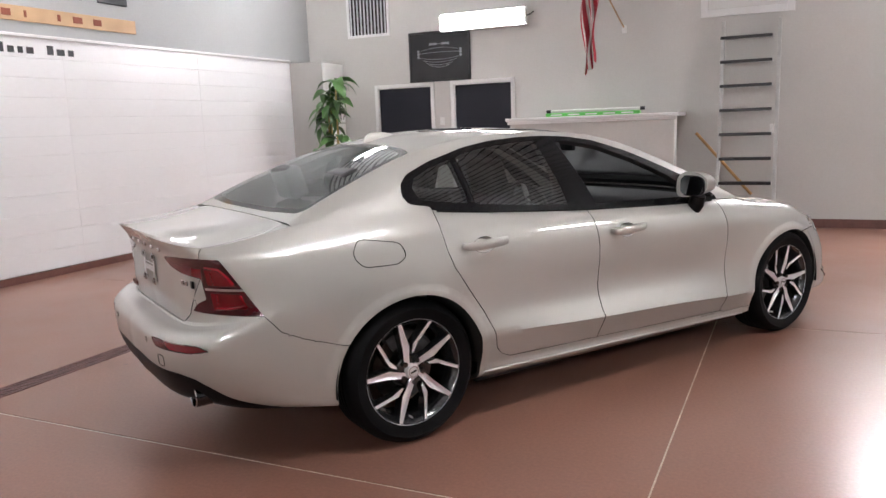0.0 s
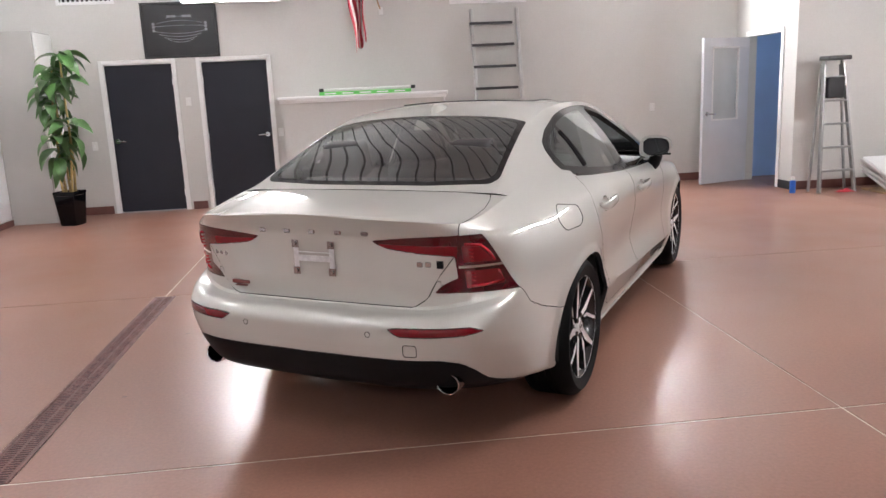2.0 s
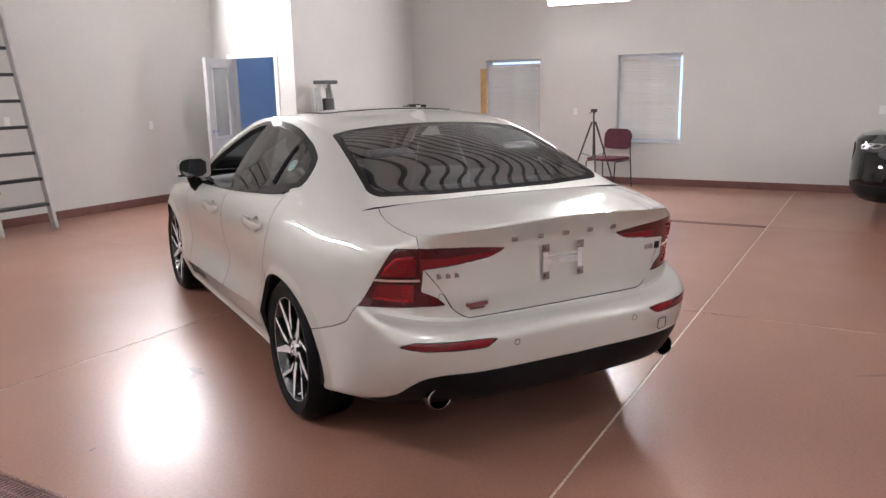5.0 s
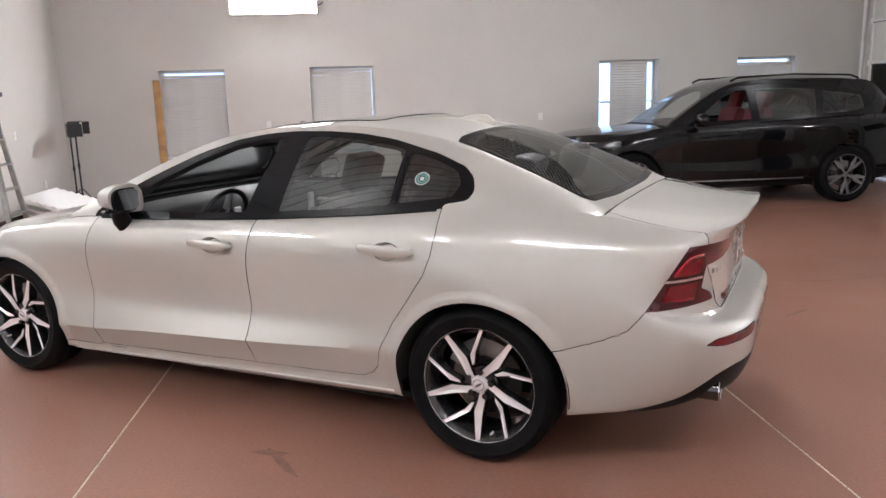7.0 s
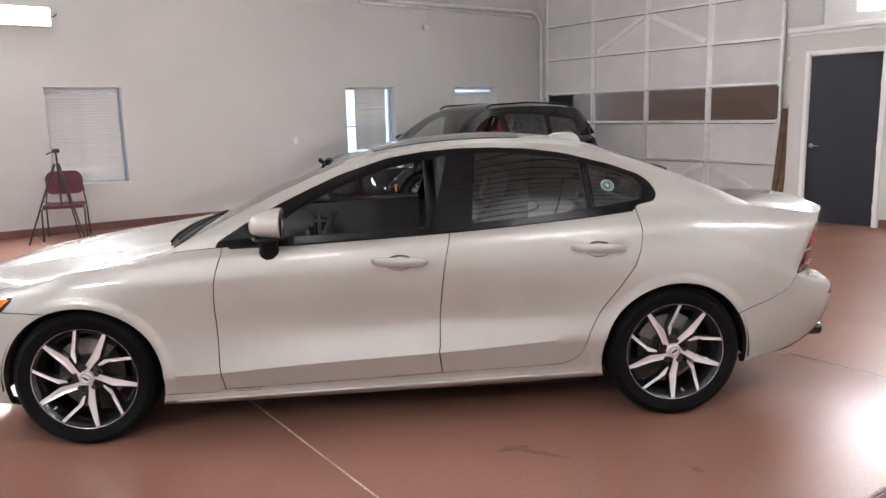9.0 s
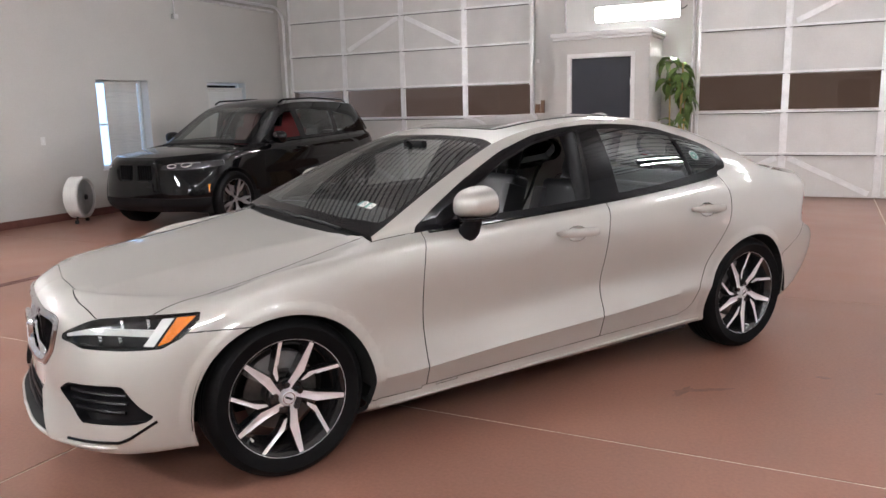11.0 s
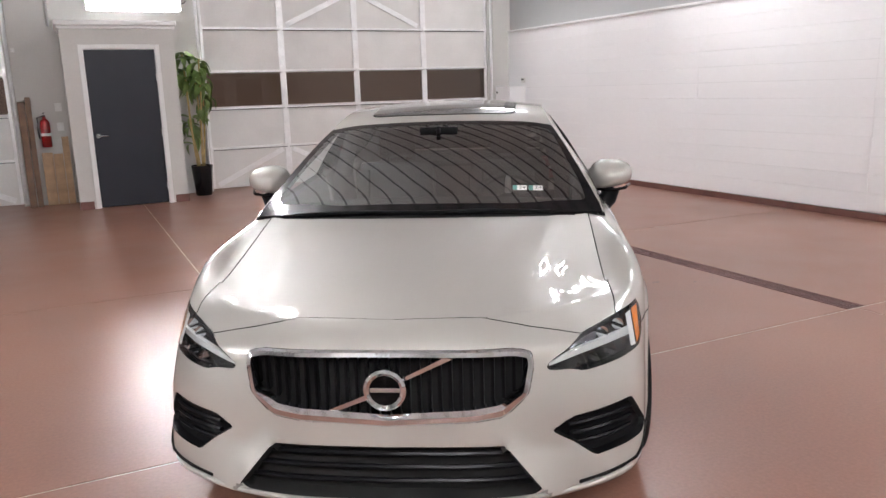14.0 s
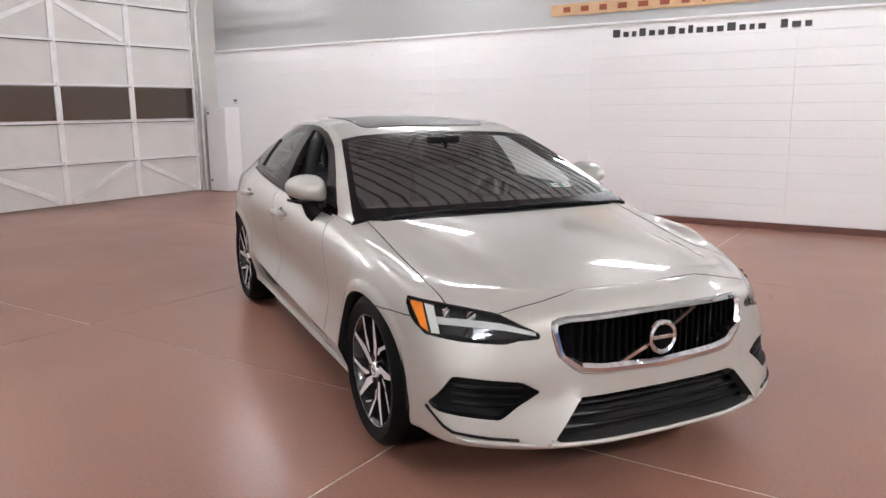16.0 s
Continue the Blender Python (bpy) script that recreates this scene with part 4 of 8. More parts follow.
def inside(poly, a, b):
    hit = False
    n = len(poly)
    for i in range(n):
        x0, y0 = poly[i]
        x1, y1 = poly[(i + 1) % n]
        if (y0 > b) != (y1 > b) and a < (x1 - x0) * (b - y0) / (y1 - y0) + x0:
            hit = not hit
    return hit


AX = {"x": 0, "y": 1, "z": 2}


def rounded(poly, r, n=4):
    """The polygon with its corners cut round."""
    out = []
    k = len(poly)
    for i in range(k):
        p, a, b = Vector(poly[i]), Vector(poly[i - 1]), Vector(poly[(i + 1) % k])
        da, db = (a - p), (b - p)
        ra = min(r, da.length * 0.45, db.length * 0.45)
        s, e = p + da.normalized() * ra, p + db.normalized() * ra
        for j in range(n + 1):
            f = j / n
            q = (1 - f) ** 2 * s + 2 * f * (1 - f) * p + f * f * e
            out.append((q.x, q.y))
    return out


def cut(bm, line, plane, ok, closed=True):
    """Cuts the faces for which ok(centre) holds along a line given in two axes, such as "yz"."""
    i, j = AX[plane[0]], AX[plane[1]]
    pts = list(line)
    pairs = list(zip(pts, pts[1:] + pts[:1])) if closed else list(zip(pts, pts[1:]))
    for (a0, b0), (a1, b1) in pairs:
        L = math.hypot(a1 - a0, b1 - b0)
        if L < 1e-6:
            continue
        lo_a, hi_a, lo_b, hi_b = min(a0, a1) - 1e-4, max(a0, a1) + 1e-4, min(b0, b1) - 1e-4, max(b0, b1) + 1e-4
        faces = []
        for f in bm.faces:
            va = [v.co[i] for v in f.verts]
            if max(va) < lo_a or min(va) > hi_a:
                continue
            vb = [v.co[j] for v in f.verts]
            if max(vb) < lo_b or min(vb) > hi_b:
                continue
            if ok(f.calc_center_median()):
                faces.append(f)
        if not faces:
            continue
        co, no = Vector((0, 0, 0)), Vector((0, 0, 0))
        co[i], co[j] = a0, b0
        no[i], no[j] = (b1 - b0) / L, -(a1 - a0) / L
        geom = faces + list({e for f in faces for e in f.edges}) + list({v for f in faces for v in f.verts})
        bmesh.ops.bisect_plane(bm, geom=geom, dist=2e-4, plane_co=co, plane_no=no)


def take(bm, test):
    """Moves the faces that pass the test out of bm into a new bmesh."""
    fs = [f for f in bm.faces if test(f.calc_center_median())]
    out = bm_new()
    vm = {}
    for f in fs:
        vs = []
        for v in f.verts:
            if v not in vm:
                vm[v] = out.verts.new(v.co)
            vs.append(vm[v])
        try:
            out.faces.new(vs)
        except ValueError:
            pass
    bmesh.ops.delete(bm, geom=fs, context="FACES")
    return out


def flange(bm, depth=0.018, gap=0.0018, keep=None):
    """Gives the sheet a folded edge: open borders run inwards, leaving a fine gap to the neighbour. The fold is
    blackened as gap shade.
    """
    bm.normal_update()
    bm.verts.ensure_lookup_table()
    border = [e for e in bm.edges if len(e.link_faces) == 1]
    if keep:
        border = [e for e in border if not keep((e.verts[0].co + e.verts[1].co) / 2)]
    nrm = {}
    for e in border:
        f = e.link_faces[0]
        c = f.calc_center_median()
        mid = (e.verts[0].co + e.verts[1].co) / 2
        d = (e.verts[1].co - e.verts[0].co).normalized()
        inw = (c - mid)
        inw -= d * inw.dot(d)
        if inw.length > 1e-9:
            inw.normalize()
        for v in e.verts:
            n0, i0 = nrm.get(v, (Vector(), Vector()))
            nrm[v] = (n0 + f.normal, i0 + inw)
    for v, (n, i) in nrm.items():
        if i.length > 1e-9:
            v.co += i.normalized() * gap
    r = bmesh.ops.extrude_edge_only(bm, edges=border)
    back = {}
    for e in [g for g in r["geom"] if isinstance(g, bmesh.types.BMEdge)]:
        for v in e.verts:
            back[v] = 1
    kd = [(v.co.copy(), nrm[v][0]) for v in nrm if v.is_valid]
    look_up = {(round(c.x, 5), round(c.y, 5), round(c.z, 5)): n for c, n in kd}
    for g in r["geom"]:
        # folds get the black slot: shade of the panel gaps as colour
        if isinstance(g, bmesh.types.BMFace):
            g.material_index = 1
        if isinstance(g, bmesh.types.BMVert):
            n = look_up.get((round(g.co.x, 5), round(g.co.y, 5), round(g.co.z, 5)))
            if n is not None and n.length > 1e-9:
                g.co -= n.normalized() * depth


def outward(bm, centre=Vector((0, 0, 0.6))):
    """Turns all faces of an open sheet to look away from the car's middle line."""
    for f in bm.faces:
        c = f.calc_center_median()
        ref = Vector((c.x, c.y * 0.25, c.z - 0.55))
        if f.normal.dot(ref) < 0:
            f.normal_flip()


def mirrored(bm):
    b2 = bm.copy()
    for v in b2.verts:
        v.co.x = -v.co.x
    bmesh.ops.reverse_faces(b2, faces=b2.faces[:])
    return b2


def sheet(name, bm, material, parent, label="", angle=32):
    """Links an open sheet with its own facing kept."""
    bm.normal_update()
    me = bpy.data.meshes.new(name)
    bm.to_mesh(me)
    bm.free()
    me.materials.append(material)
    # second slot: black that stands for shade in the panel gaps
    me.materials.append(M_WELL_GAP)
    me.polygons.foreach_set("use_smooth", [True] * len(me.polygons))
    me.set_sharp_from_angle(angle=radians(angle))
    ob = new(name, me)
    ob.parent = parent
    if label:
        ob["label"] = label
    return ob


def both(name, bm, material, parent, label="", fl=0.035, gap=0.0022, keep=None, angle=32):
    """A panel for each side of the car, mirrored."""
    bm.normal_update()
    outward(bm)
    bm.normal_update()
    if fl:
        flange(bm, fl, gap, keep)
    b2 = mirrored(bm)
    return sheet(name, bm, material, parent, label, angle), sheet(name, b2, material, parent, label, angle)


def whole(name, bm, material, parent, label="", fl=0.035, gap=0.0022, angle=32, keep=None):
    """A panel that crosses the middle: joined to its mirror image."""
    bm.normal_update()
    outward(bm)
    b2 = mirrored(bm)
    me = bpy.data.meshes.new("tmp")
    b2.to_mesh(me)
    b2.free()
    bm.from_mesh(me)
    bpy.data.meshes.remove(me)
    for v in bm.verts:
        if abs(v.co.x) < 4e-4:
            v.co.x = 0.0
    bmesh.ops.remove_doubles(bm, verts=[v for v in bm.verts if abs(v.co.x) < 4e-4], dist=2e-4)
    bm.normal_update()
    if fl:
        flange(bm, fl, gap, keep)
    return sheet(name, bm, material, parent, label, angle)


def joined(a, *others, dist=6e-4):
    """Adds other half sheets to the first and welds their shared edges."""
    for o in others:
        me = bpy.data.meshes.new("tmp")
        o.to_mesh(me)
        o.free()
        a.from_mesh(me)
        bpy.data.meshes.remove(me)
    bmesh.ops.remove_doubles(a, verts=a.verts[:], dist=dist)
    return a


def recess(name, bm, material, parent, push, label="", cross=True):
    """A pan behind an opening: the cut-out piece pushed back, with side walls."""
    if cross:
        b2 = mirrored(bm)
        me = bpy.data.meshes.new("tmp")
        b2.to_mesh(me)
        b2.free()
        bm.from_mesh(me)
        bpy.data.meshes.remove(me)
        bmesh.ops.remove_doubles(bm, verts=[v for v in bm.verts if abs(v.co.x) < 4e-4], dist=3e-4)
    r = bmesh.ops.extrude_face_region(bm, geom=bm.faces[:])
    vs = [g for g in r["geom"] if isinstance(g, bmesh.types.BMVert)]
    for v in vs:
        v.co += Vector(push)
    old = [f for f in bm.faces if not any(v in set(vs) for v in f.verts)]
    bmesh.ops.delete(bm, geom=old, context="FACES")
    return part(name, bm, material, parent, label, smooth=True, angle=30)


# ---- paint and trim materials ----
def car_paint(name, col, flake=0.25, metal=0.34, rough=0.46):
    m = pm(name, col, rough, metal=metal, var=0.015, scale=2.0, fine=0.02, fscale=900, coat=1.0, coat_rough=0.03)
    nt = m.node_tree
    b = nt.nodes["Principled BSDF"]
    b.inputs["Coat IOR"].default_value = 1.65
    b.inputs["Specular IOR Level"].default_value = 0.3
    tc = nt.nodes.new("ShaderNodeTexCoord")
    vo = nt.nodes.new("ShaderNodeTexVoronoi")
    vo.inputs["Scale"].default_value = 900
    nt.links.new(tc.outputs["Object"], vo.inputs["Vector"])
    bp = nt.nodes.new("ShaderNodeBump")
    bp.inputs["Strength"].default_value, bp.inputs["Distance"].default_value = 0.05 * flake, 0.002
    nt.links.new(vo.outputs["Color"], bp.inputs["Height"])
    nt.links.new(bp.outputs[0], b.inputs["Normal"])
    return m


M_PAINT = car_paint("pearl_paint", (0.468, 0.457, 0.424))
M_BPAINT = pm("black_paint", (0.002, 0.002, 0.0025), 0.06, var=0.02, spec=0.2, coat=0.4, coat_rough=0.015)
M_GLOSSK = pm("gloss_black_trim", (0.004, 0.004, 0.005), 0.08, var=0.0, spec=0.28)
M_SATINK = pm("satin_black_plastic", (0.005, 0.005, 0.006), 0.5, spec=0.14, var=0.08, scale=10, bump=0.04, bscale=500)
M_RUBBER = pm("tyre_rubber", (0.0045, 0.0045, 0.005), 0.6, spec=0.08, var=0.12, scale=9, fine=0.1, fscale=120, bump=0.06, bscale=150)
M_WELL_GAP = pm("well_liner_gap_shade", (0.006, 0.006, 0.006), 0.9, var=0.1)
M_WS = glass("windscreen_glass", (0.55, 0.62, 0.60), ior=2.6)
M_TINT = glass("tinted_side_glass", (0.30, 0.35, 0.345), ior=1.85)
M_RGLASS = glass("rear_glass", (0.46, 0.51, 0.50), ior=2.25)
M_ROOFG = pm("roof_glass", (0.010, 0.011, 0.012), 0.03, var=0.0, coat=1.0)
M_LENSR = pm("red_lens", (0.13, 0.002, 0.007), 0.10, var=0.06, scale=18, coat=0.4)
M_LENSD = pm("dark_red_lens", (0.052, 0.0015, 0.005), 0.10, var=0.06, scale=18, coat=0.4)
M_GUIDE = pm("red_light_guide", (0.26, 0.004, 0.012), 0.15, var=0.1, scale=30, coat=0.4)
M_CLEAR = glass("clear_lens", (0.93, 0.95, 0.96), ior=1.5)
M_SLAT = pm("slat_black", (0.004, 0.004, 0.005), 0.3, var=0.05, spec=0.08)
M_GRILLE = pm("grille_black", (0.0025, 0.0025, 0.003), 0.35, var=0.05, spec=0.06)
M_LAMPIN = pm("lamp_inner", (0.055, 0.055, 0.058), 0.2, metal=0.6, var=0.1, scale=30)
M_AMBER = pm("amber_reflector", (0.80, 0.26, 0.03), 0.2, var=0.1, scale=40, coat=1.0)
M_MACH = pm("machined_alloy", (0.90, 0.90, 0.92), 0.30, metal=0.6, var=0.04, scale=20, fine=0.04, fscale=200)
M_POCKET = pm("black_alloy_pocket", (0.012, 0.012, 0.013), 0.25, var=0.05, coat=0.5)
M_DISC = pm("brake_disc_steel", (0.13, 0.125, 0.12), 0.35, metal=1.0, var=0.15, scale=15, fine=0.1, fscale=90)
M_CALIPER = pm("caliper_grey", (0.25, 0.25, 0.25), 0.45, metal=0.6, var=0.15, scale=15)
M_LEATHK = pm("black_leather", (0.016, 0.016, 0.018), 0.45, var=0.1, scale=8, bump=0.12, bscale=220)
M_LEATHR = pm("red_leather", (0.15, 0.008, 0.010), 0.45, var=0.1, scale=8, bump=0.1, bscale=220)
M_DASH = pm("dashboard_soft", (0.020, 0.020, 0.022), 0.6, var=0.08, scale=8, bump=0.1, bscale=300)
M_LINER = pm("pale_headliner", (0.42, 0.41, 0.39), 0.9, var=0.05, scale=8)
M_SILVER = pm("satin_silver_trim", (0.62, 0.62, 0.62), 0.28, metal=1.0, var=0.04, scale=10)
M_BADGE = pm("badge_chrome", (0.50, 0.50, 0.51), 0.12, metal=1.0, var=0.0)
M_TIP = pm("dark_chrome", (0.10, 0.10, 0.105), 0.14, metal=1.0, var=0.0)
M_BRACKET = pm("bracket_zinc", (0.70, 0.71, 0.72), 0.30, metal=0.85, var=0.1, scale=60)
M_MIRROR = pm("mirror_glass", (0.82, 0.84, 0.85), 0.02, metal=1.0, var=0.0)
M_STICK = pm("dark_red_sticker", (0.10, 0.02, 0.018), 0.5, var=0.05)
M_DECALW = pm("pale_decal", (0.36, 0.40, 0.40), 0.5, var=0.1, scale=40)
M_DECALG = pm("green_decal", (0.10, 0.27, 0.24), 0.5, var=0.1, scale=40)


# ---- wheels, built with the axle along x, outer face to +x ----
def build_wheel(R, rim_r, width, style, face=None):
    face = face or M_MACH
    w = new("wheel")
    hw = width / 2
    bm = bm_new()
    side = R - rim_r
    prof = [(rim_r - 0.008, -hw + 0.012), (rim_r + side * 0.25, -hw - 0.004), (rim_r + side * 0.6, -hw - 0.006), (R - 0.022, -hw + 0.004), (R - 0.006, -hw + 0.02), (R, -hw + 0.045)]
    for z in (-0.045, -0.015, 0.015, 0.045):
        prof += [(R, z - 0.006), (R - 0.007, z - 0.004), (R - 0.007, z + 0.004), (R, z + 0.006)]
    prof += [(R, hw - 0.045), (R - 0.006, hw - 0.02), (R - 0.022, hw - 0.004), (rim_r + side * 0.62, hw + 0.006), (rim_r + side * 0.56, hw + 0.0085), (rim_r + side * 0.5, hw + 0.006), (rim_r + side * 0.25, hw + 0.004), (rim_r - 0.008, hw - 0.010)]
    lathe(bm, prof, 72)
    turn = Matrix.Rotation(radians(90), 4, "Y")
    bmesh.ops.transform(bm, matrix=turn, verts=bm.verts[:])
    part("tyre", bm, M_RUBBER, w, "black low-profile tyre", smooth=True, angle=35)
    rim = None
    bm = bm_new()
    lathe(bm, [(rim_r - 0.006, -hw + 0.015), (rim_r - 0.03, -hw + 0.03), (rim_r - 0.035, hw - 0.05), (rim_r - 0.018, hw - 0.02), (rim_r - 0.006, hw - 0.008)], 64)
    bmesh.ops.transform(bm, matrix=turn, verts=bm.verts[:])
    rim = part("rim", bm, M_POCKET, w, "black and machined silver alloy rim", smooth=True, angle=35)
    bm = bm_new()
    lathe(bm, [(rim_r - 0.006, hw - 0.014), (rim_r - 0.004, hw - 0.008), (rim_r + 0.001, hw - 0.006), (rim_r + 0.002, hw - 0.014)], 72)
    bmesh.ops.transform(bm, matrix=turn, verts=bm.verts[:])
    part("rim_lip", bm, face, rim, smooth=True, angle=35)
    xo = hw - 0.012

    def blade(outline, m, lift=0.0):
        """A spoke: machined face over black flanks; outline in (along the radius, across)."""
        b1 = bm_new()
        bot = [b1.verts.new((xo - 0.045 - 0.012, y, r)) for r, y in outline]
        top = []
        for r, y in outline:
            top.append(b1.verts.new((xo - 0.022 + 0.025 * min(1.0, math.hypot(r, y) / rim_r) + lift, y, r)))
        n = len(outline)
        for i in range(n):
            b1.faces.new((bot[i], bot[(i + 1) % n], top[(i + 1) % n], top[i]))
        tf = b1.faces.new(top)
        for f in b1.faces:
            f.material_index = 1
        tf.material_index = 0
        r = bmesh.ops.bevel(b1, geom=list(tf.edges), offset=0.003, segments=1, affect="EDGES", material=1)
        b1.faces.new(bot[::-1]).material_index = 1
        bmesh.ops.poke(b1, faces=[f for f in b1.faces if f.material_index == 0], offset=0.005)
        return b1, m

    rr = rim_r - 0.004
    if style == "swirl":
        def polar(r, deg, off=0.0):
            a = radians(deg)
            return (r * math.cos(a) - off * math.sin(a), r * math.sin(a) + off * math.cos(a))
        # a broad blade from the hub that bends outwards, and a slim one that springs from its bend
        outs = [
            [polar(.024, -40, -.006), polar(.060, -24, -.008), polar(.118, 0, -.019), polar(rr, -1, -.012), polar(rr, -1, .012), polar(.124, 6, .009), polar(.070, -6, .009), polar(.030, -14, .008)],
            [polar(.080, 15, -.005), polar(.132, 19, -.006), polar(rr, 39, -.011), polar(rr, 39, .011), polar(.142, 24, .010), polar(.090, 19, .007)],
        ]
        count = 5
    else:
        outs = [
            [(0.035, -0.016), (0.035, 0.016), (0.105, 0.020), (0.135, 0.050), (rr, 0.062), (rr, 0.030), (0.150, 0.024), (0.120, 0.0), (0.150, -0.024), (rr, -0.030), (rr, -0.062), (0.135, -0.050), (0.105, -0.020)],
        ]
        count = 5
    for o in outs:
        b1, _ = blade(o, None)
        bmesh.ops.recalc_face_normals(b1, faces=b1.faces[:])
        me = bpy.data.meshes.new("spoke")
        b1.to_mesh(me)
        b1.free()
        me.materials.append(face)
        me.materials.append(M_POCKET)
        for k in range(count):
            share("spoke", me, rim, Matrix.Rotation(radians(360 / count * k), 4, "X"))
    bm = bm_new()
    lathe(bm, [(0.036, xo - 0.055), (0.036, xo - 0.016), (0.034, xo - 0.012), (0.030, xo - 0.006), (0, xo - 0.004)], 40)
    bmesh.ops.transform(bm, matrix=turn, verts=bm.verts[:])
    part("hub_cap", bm, face, rim, "silver centre cap", smooth=True, angle=35)
    bm = bm_new()
    lathe(bm, [(0.076, xo - 0.060), (0.076, xo - 0.034), (0.070, xo - 0.028), (0, xo - 0.028)], 40)
    bmesh.ops.transform(bm, matrix=turn, verts=bm.verts[:])
    part("hub_base", bm, M_POCKET, rim, smooth=True, angle=35)
    bm = bm_new()
    lathe(bm, [(0.0225, xo - 0.0052), (0.0225, xo - 0.0025), (0.026, xo - 0.0025), (0.026, xo - 0.0058)], 32)
    bmesh.ops.transform(bm, matrix=turn, verts=bm.verts[:])
    part("cap_ring", bm, M_CHROME, rim, "thin chrome ring", smooth=True, angle=35)
    bm = bm_new()
    box(bm, xo - 0.006, xo - 0.002, -0.016, 0.016, -0.004, 0.004, 0.001)
    part("cap_bar", bm, M_POCKET, rim, "dark plain bar")
    bm = bm_new()
    rod(bm, (xo - 0.03, 0, rim_r * 0.86), (xo - 0.004, 0, rim_r * 0.86), 0.0045, 8)
    valve = part("valve_cap", bm, M_WHITEPL, rim, "pale valve cap")
    valve.matrix_basis = Matrix.Rotation(radians(160), 4, "X")
    bm = bm_new()
    rod(bm, (xo - 0.03, 0, 0.054), (xo - 0.008, 0, 0.054), 0.0125, 10)
    nut = part("lug_nut", bm, M_POCKET, rim)
    nut.matrix_basis = Matrix.Rotation(radians(30), 4, "X")
    for k in range(1, 5):
        share("lug_nut", nut.data, rim, Matrix.Rotation(radians(72 * k + 30), 4, "X"))
    bm = bm_new()
    lathe(bm, [(0.06, -0.005), (0.155, -0.005), (0.157, 0.0), (0.155, 0.005), (0.085, 0.006), (0.08, 0.03), (0, 0.03)], 48)
    bmesh.ops.transform(bm, matrix=turn, verts=bm.verts[:])
    part("brake_disc", bm, M_DISC, w, "grey steel brake disc", smooth=True, angle=35)
    return w


def place_wheels(master, parent, track, base, z, yoff=0.0):
    spin = {(1, 1): 10, (-1, 1): 28, (1, -1): -15, (-1, -1): -34}     # where the broad blades stand, clockwise from the top
    mats = []
    for sy in (1, -1):
        for sx in (1, -1):
            m = pose(sx * track / 2, sy * base / 2 + yoff, z) @ (Matrix.Rotation(math.pi, 4, "Z") if sx < 0 else Matrix.Identity(4)) @ Matrix.Rotation(radians(-spin[(sx, sy)]), 4, "X")
            mats.append((sx, sy, m))
    first = True
    for sx, sy, m in mats:
        if first:
            wob = master
            wob.parent = parent
            wob.matrix_basis = m
            first = False
        else:
            wob = copy_thing(master, m)
            wob.parent = parent
        bm = bm_new()
        prev = None
        for k in range(10):
            a = radians((34 if sy > 0 else 24) + 11 * k)
            c, sn = math.cos(a), math.sin(a)
            ringv = [bm.verts.new((px, r * c, r * sn)) for px, r in ((-.03, .105), (.030, .108), (.036, .125), (.036, .160), (.028, .176), (-.03, .178))]
            if prev:
                for i in range(6):
                    bm.faces.new((prev[i], prev[(i + 1) % 6], ringv[(i + 1) % 6], ringv[i]))
            else:
                bm.faces.new(ringv[::-1])
            prev = ringv
        bm.faces.new(prev)
        cal = part("caliper", bm, M_CALIPER, parent, "grey brake caliper")
        cal.matrix_basis = pose(sx * (track / 2 - 0.005), sy * base / 2 + yoff, z)


# ---- lofted body: lines from the front middle round the side to the rear middle ----
def lofted(lines, per_s=12, per_v=5, creases=()):
    """A half body (x >= 0) lofted over feature lines, each a list of (x, y, z)."""
    nl, ns = len(lines), len(lines[0])
    L = [[Vector(p) for p in ln] for ln in lines]
    cols = (ns - 1) * per_s + 1
    dense = []
    for ln in L:
        dense.append([hermite_row(ln, (ns - 1) * c / (cols - 1)) for c in range(cols)])
    cuts_ = [0, *sorted(creases), nl - 1]
    bm = bm_new()
    grid = []
    for c in range(cols):
        colv = []
        for a, b in zip(cuts_, cuts_[1:]):
            seg = [dense[k][c] for k in range(a, b + 1)]
            steps = (b - a) * per_v
            for k in range(steps + (1 if b == nl - 1 else 0)):
                colv.append(hermite_row(seg, (b - a) * k / steps) if len(seg) > 1 else seg[0])
        for p in colv:
            p.x = max(p.x, 0.0)
        colv = [bm.verts.new(p) for p in colv]
        grid.append(colv)
    for c in range(cols - 1):
        for k in range(len(grid[0]) - 1):
            bm.faces.new((grid[c][k], grid[c + 1][k], grid[c + 1][k + 1], grid[c][k + 1]))
    for v in grid[0] + grid[-1]:
        v.co.x = 0.0
    edge = [v.co.copy() for v in (g[-1] for g in grid)]
    return bm, edge


def rows_sheet(rows):
    """A half sheet from rows of points running from the side to the middle (x = 0)."""
    bm = bm_new()
    g = [[bm.verts.new(p) for p in r] for r in rows]
    for a, b in zip(g, g[1:]):
        for k in range(len(a) - 1):
            try:
                bm.faces.new((a[k], a[k + 1], b[k + 1], b[k]))
            except ValueError:
                pass
    bmesh.ops.remove_doubles(bm, verts=bm.verts[:], dist=1e-4)
    return bm


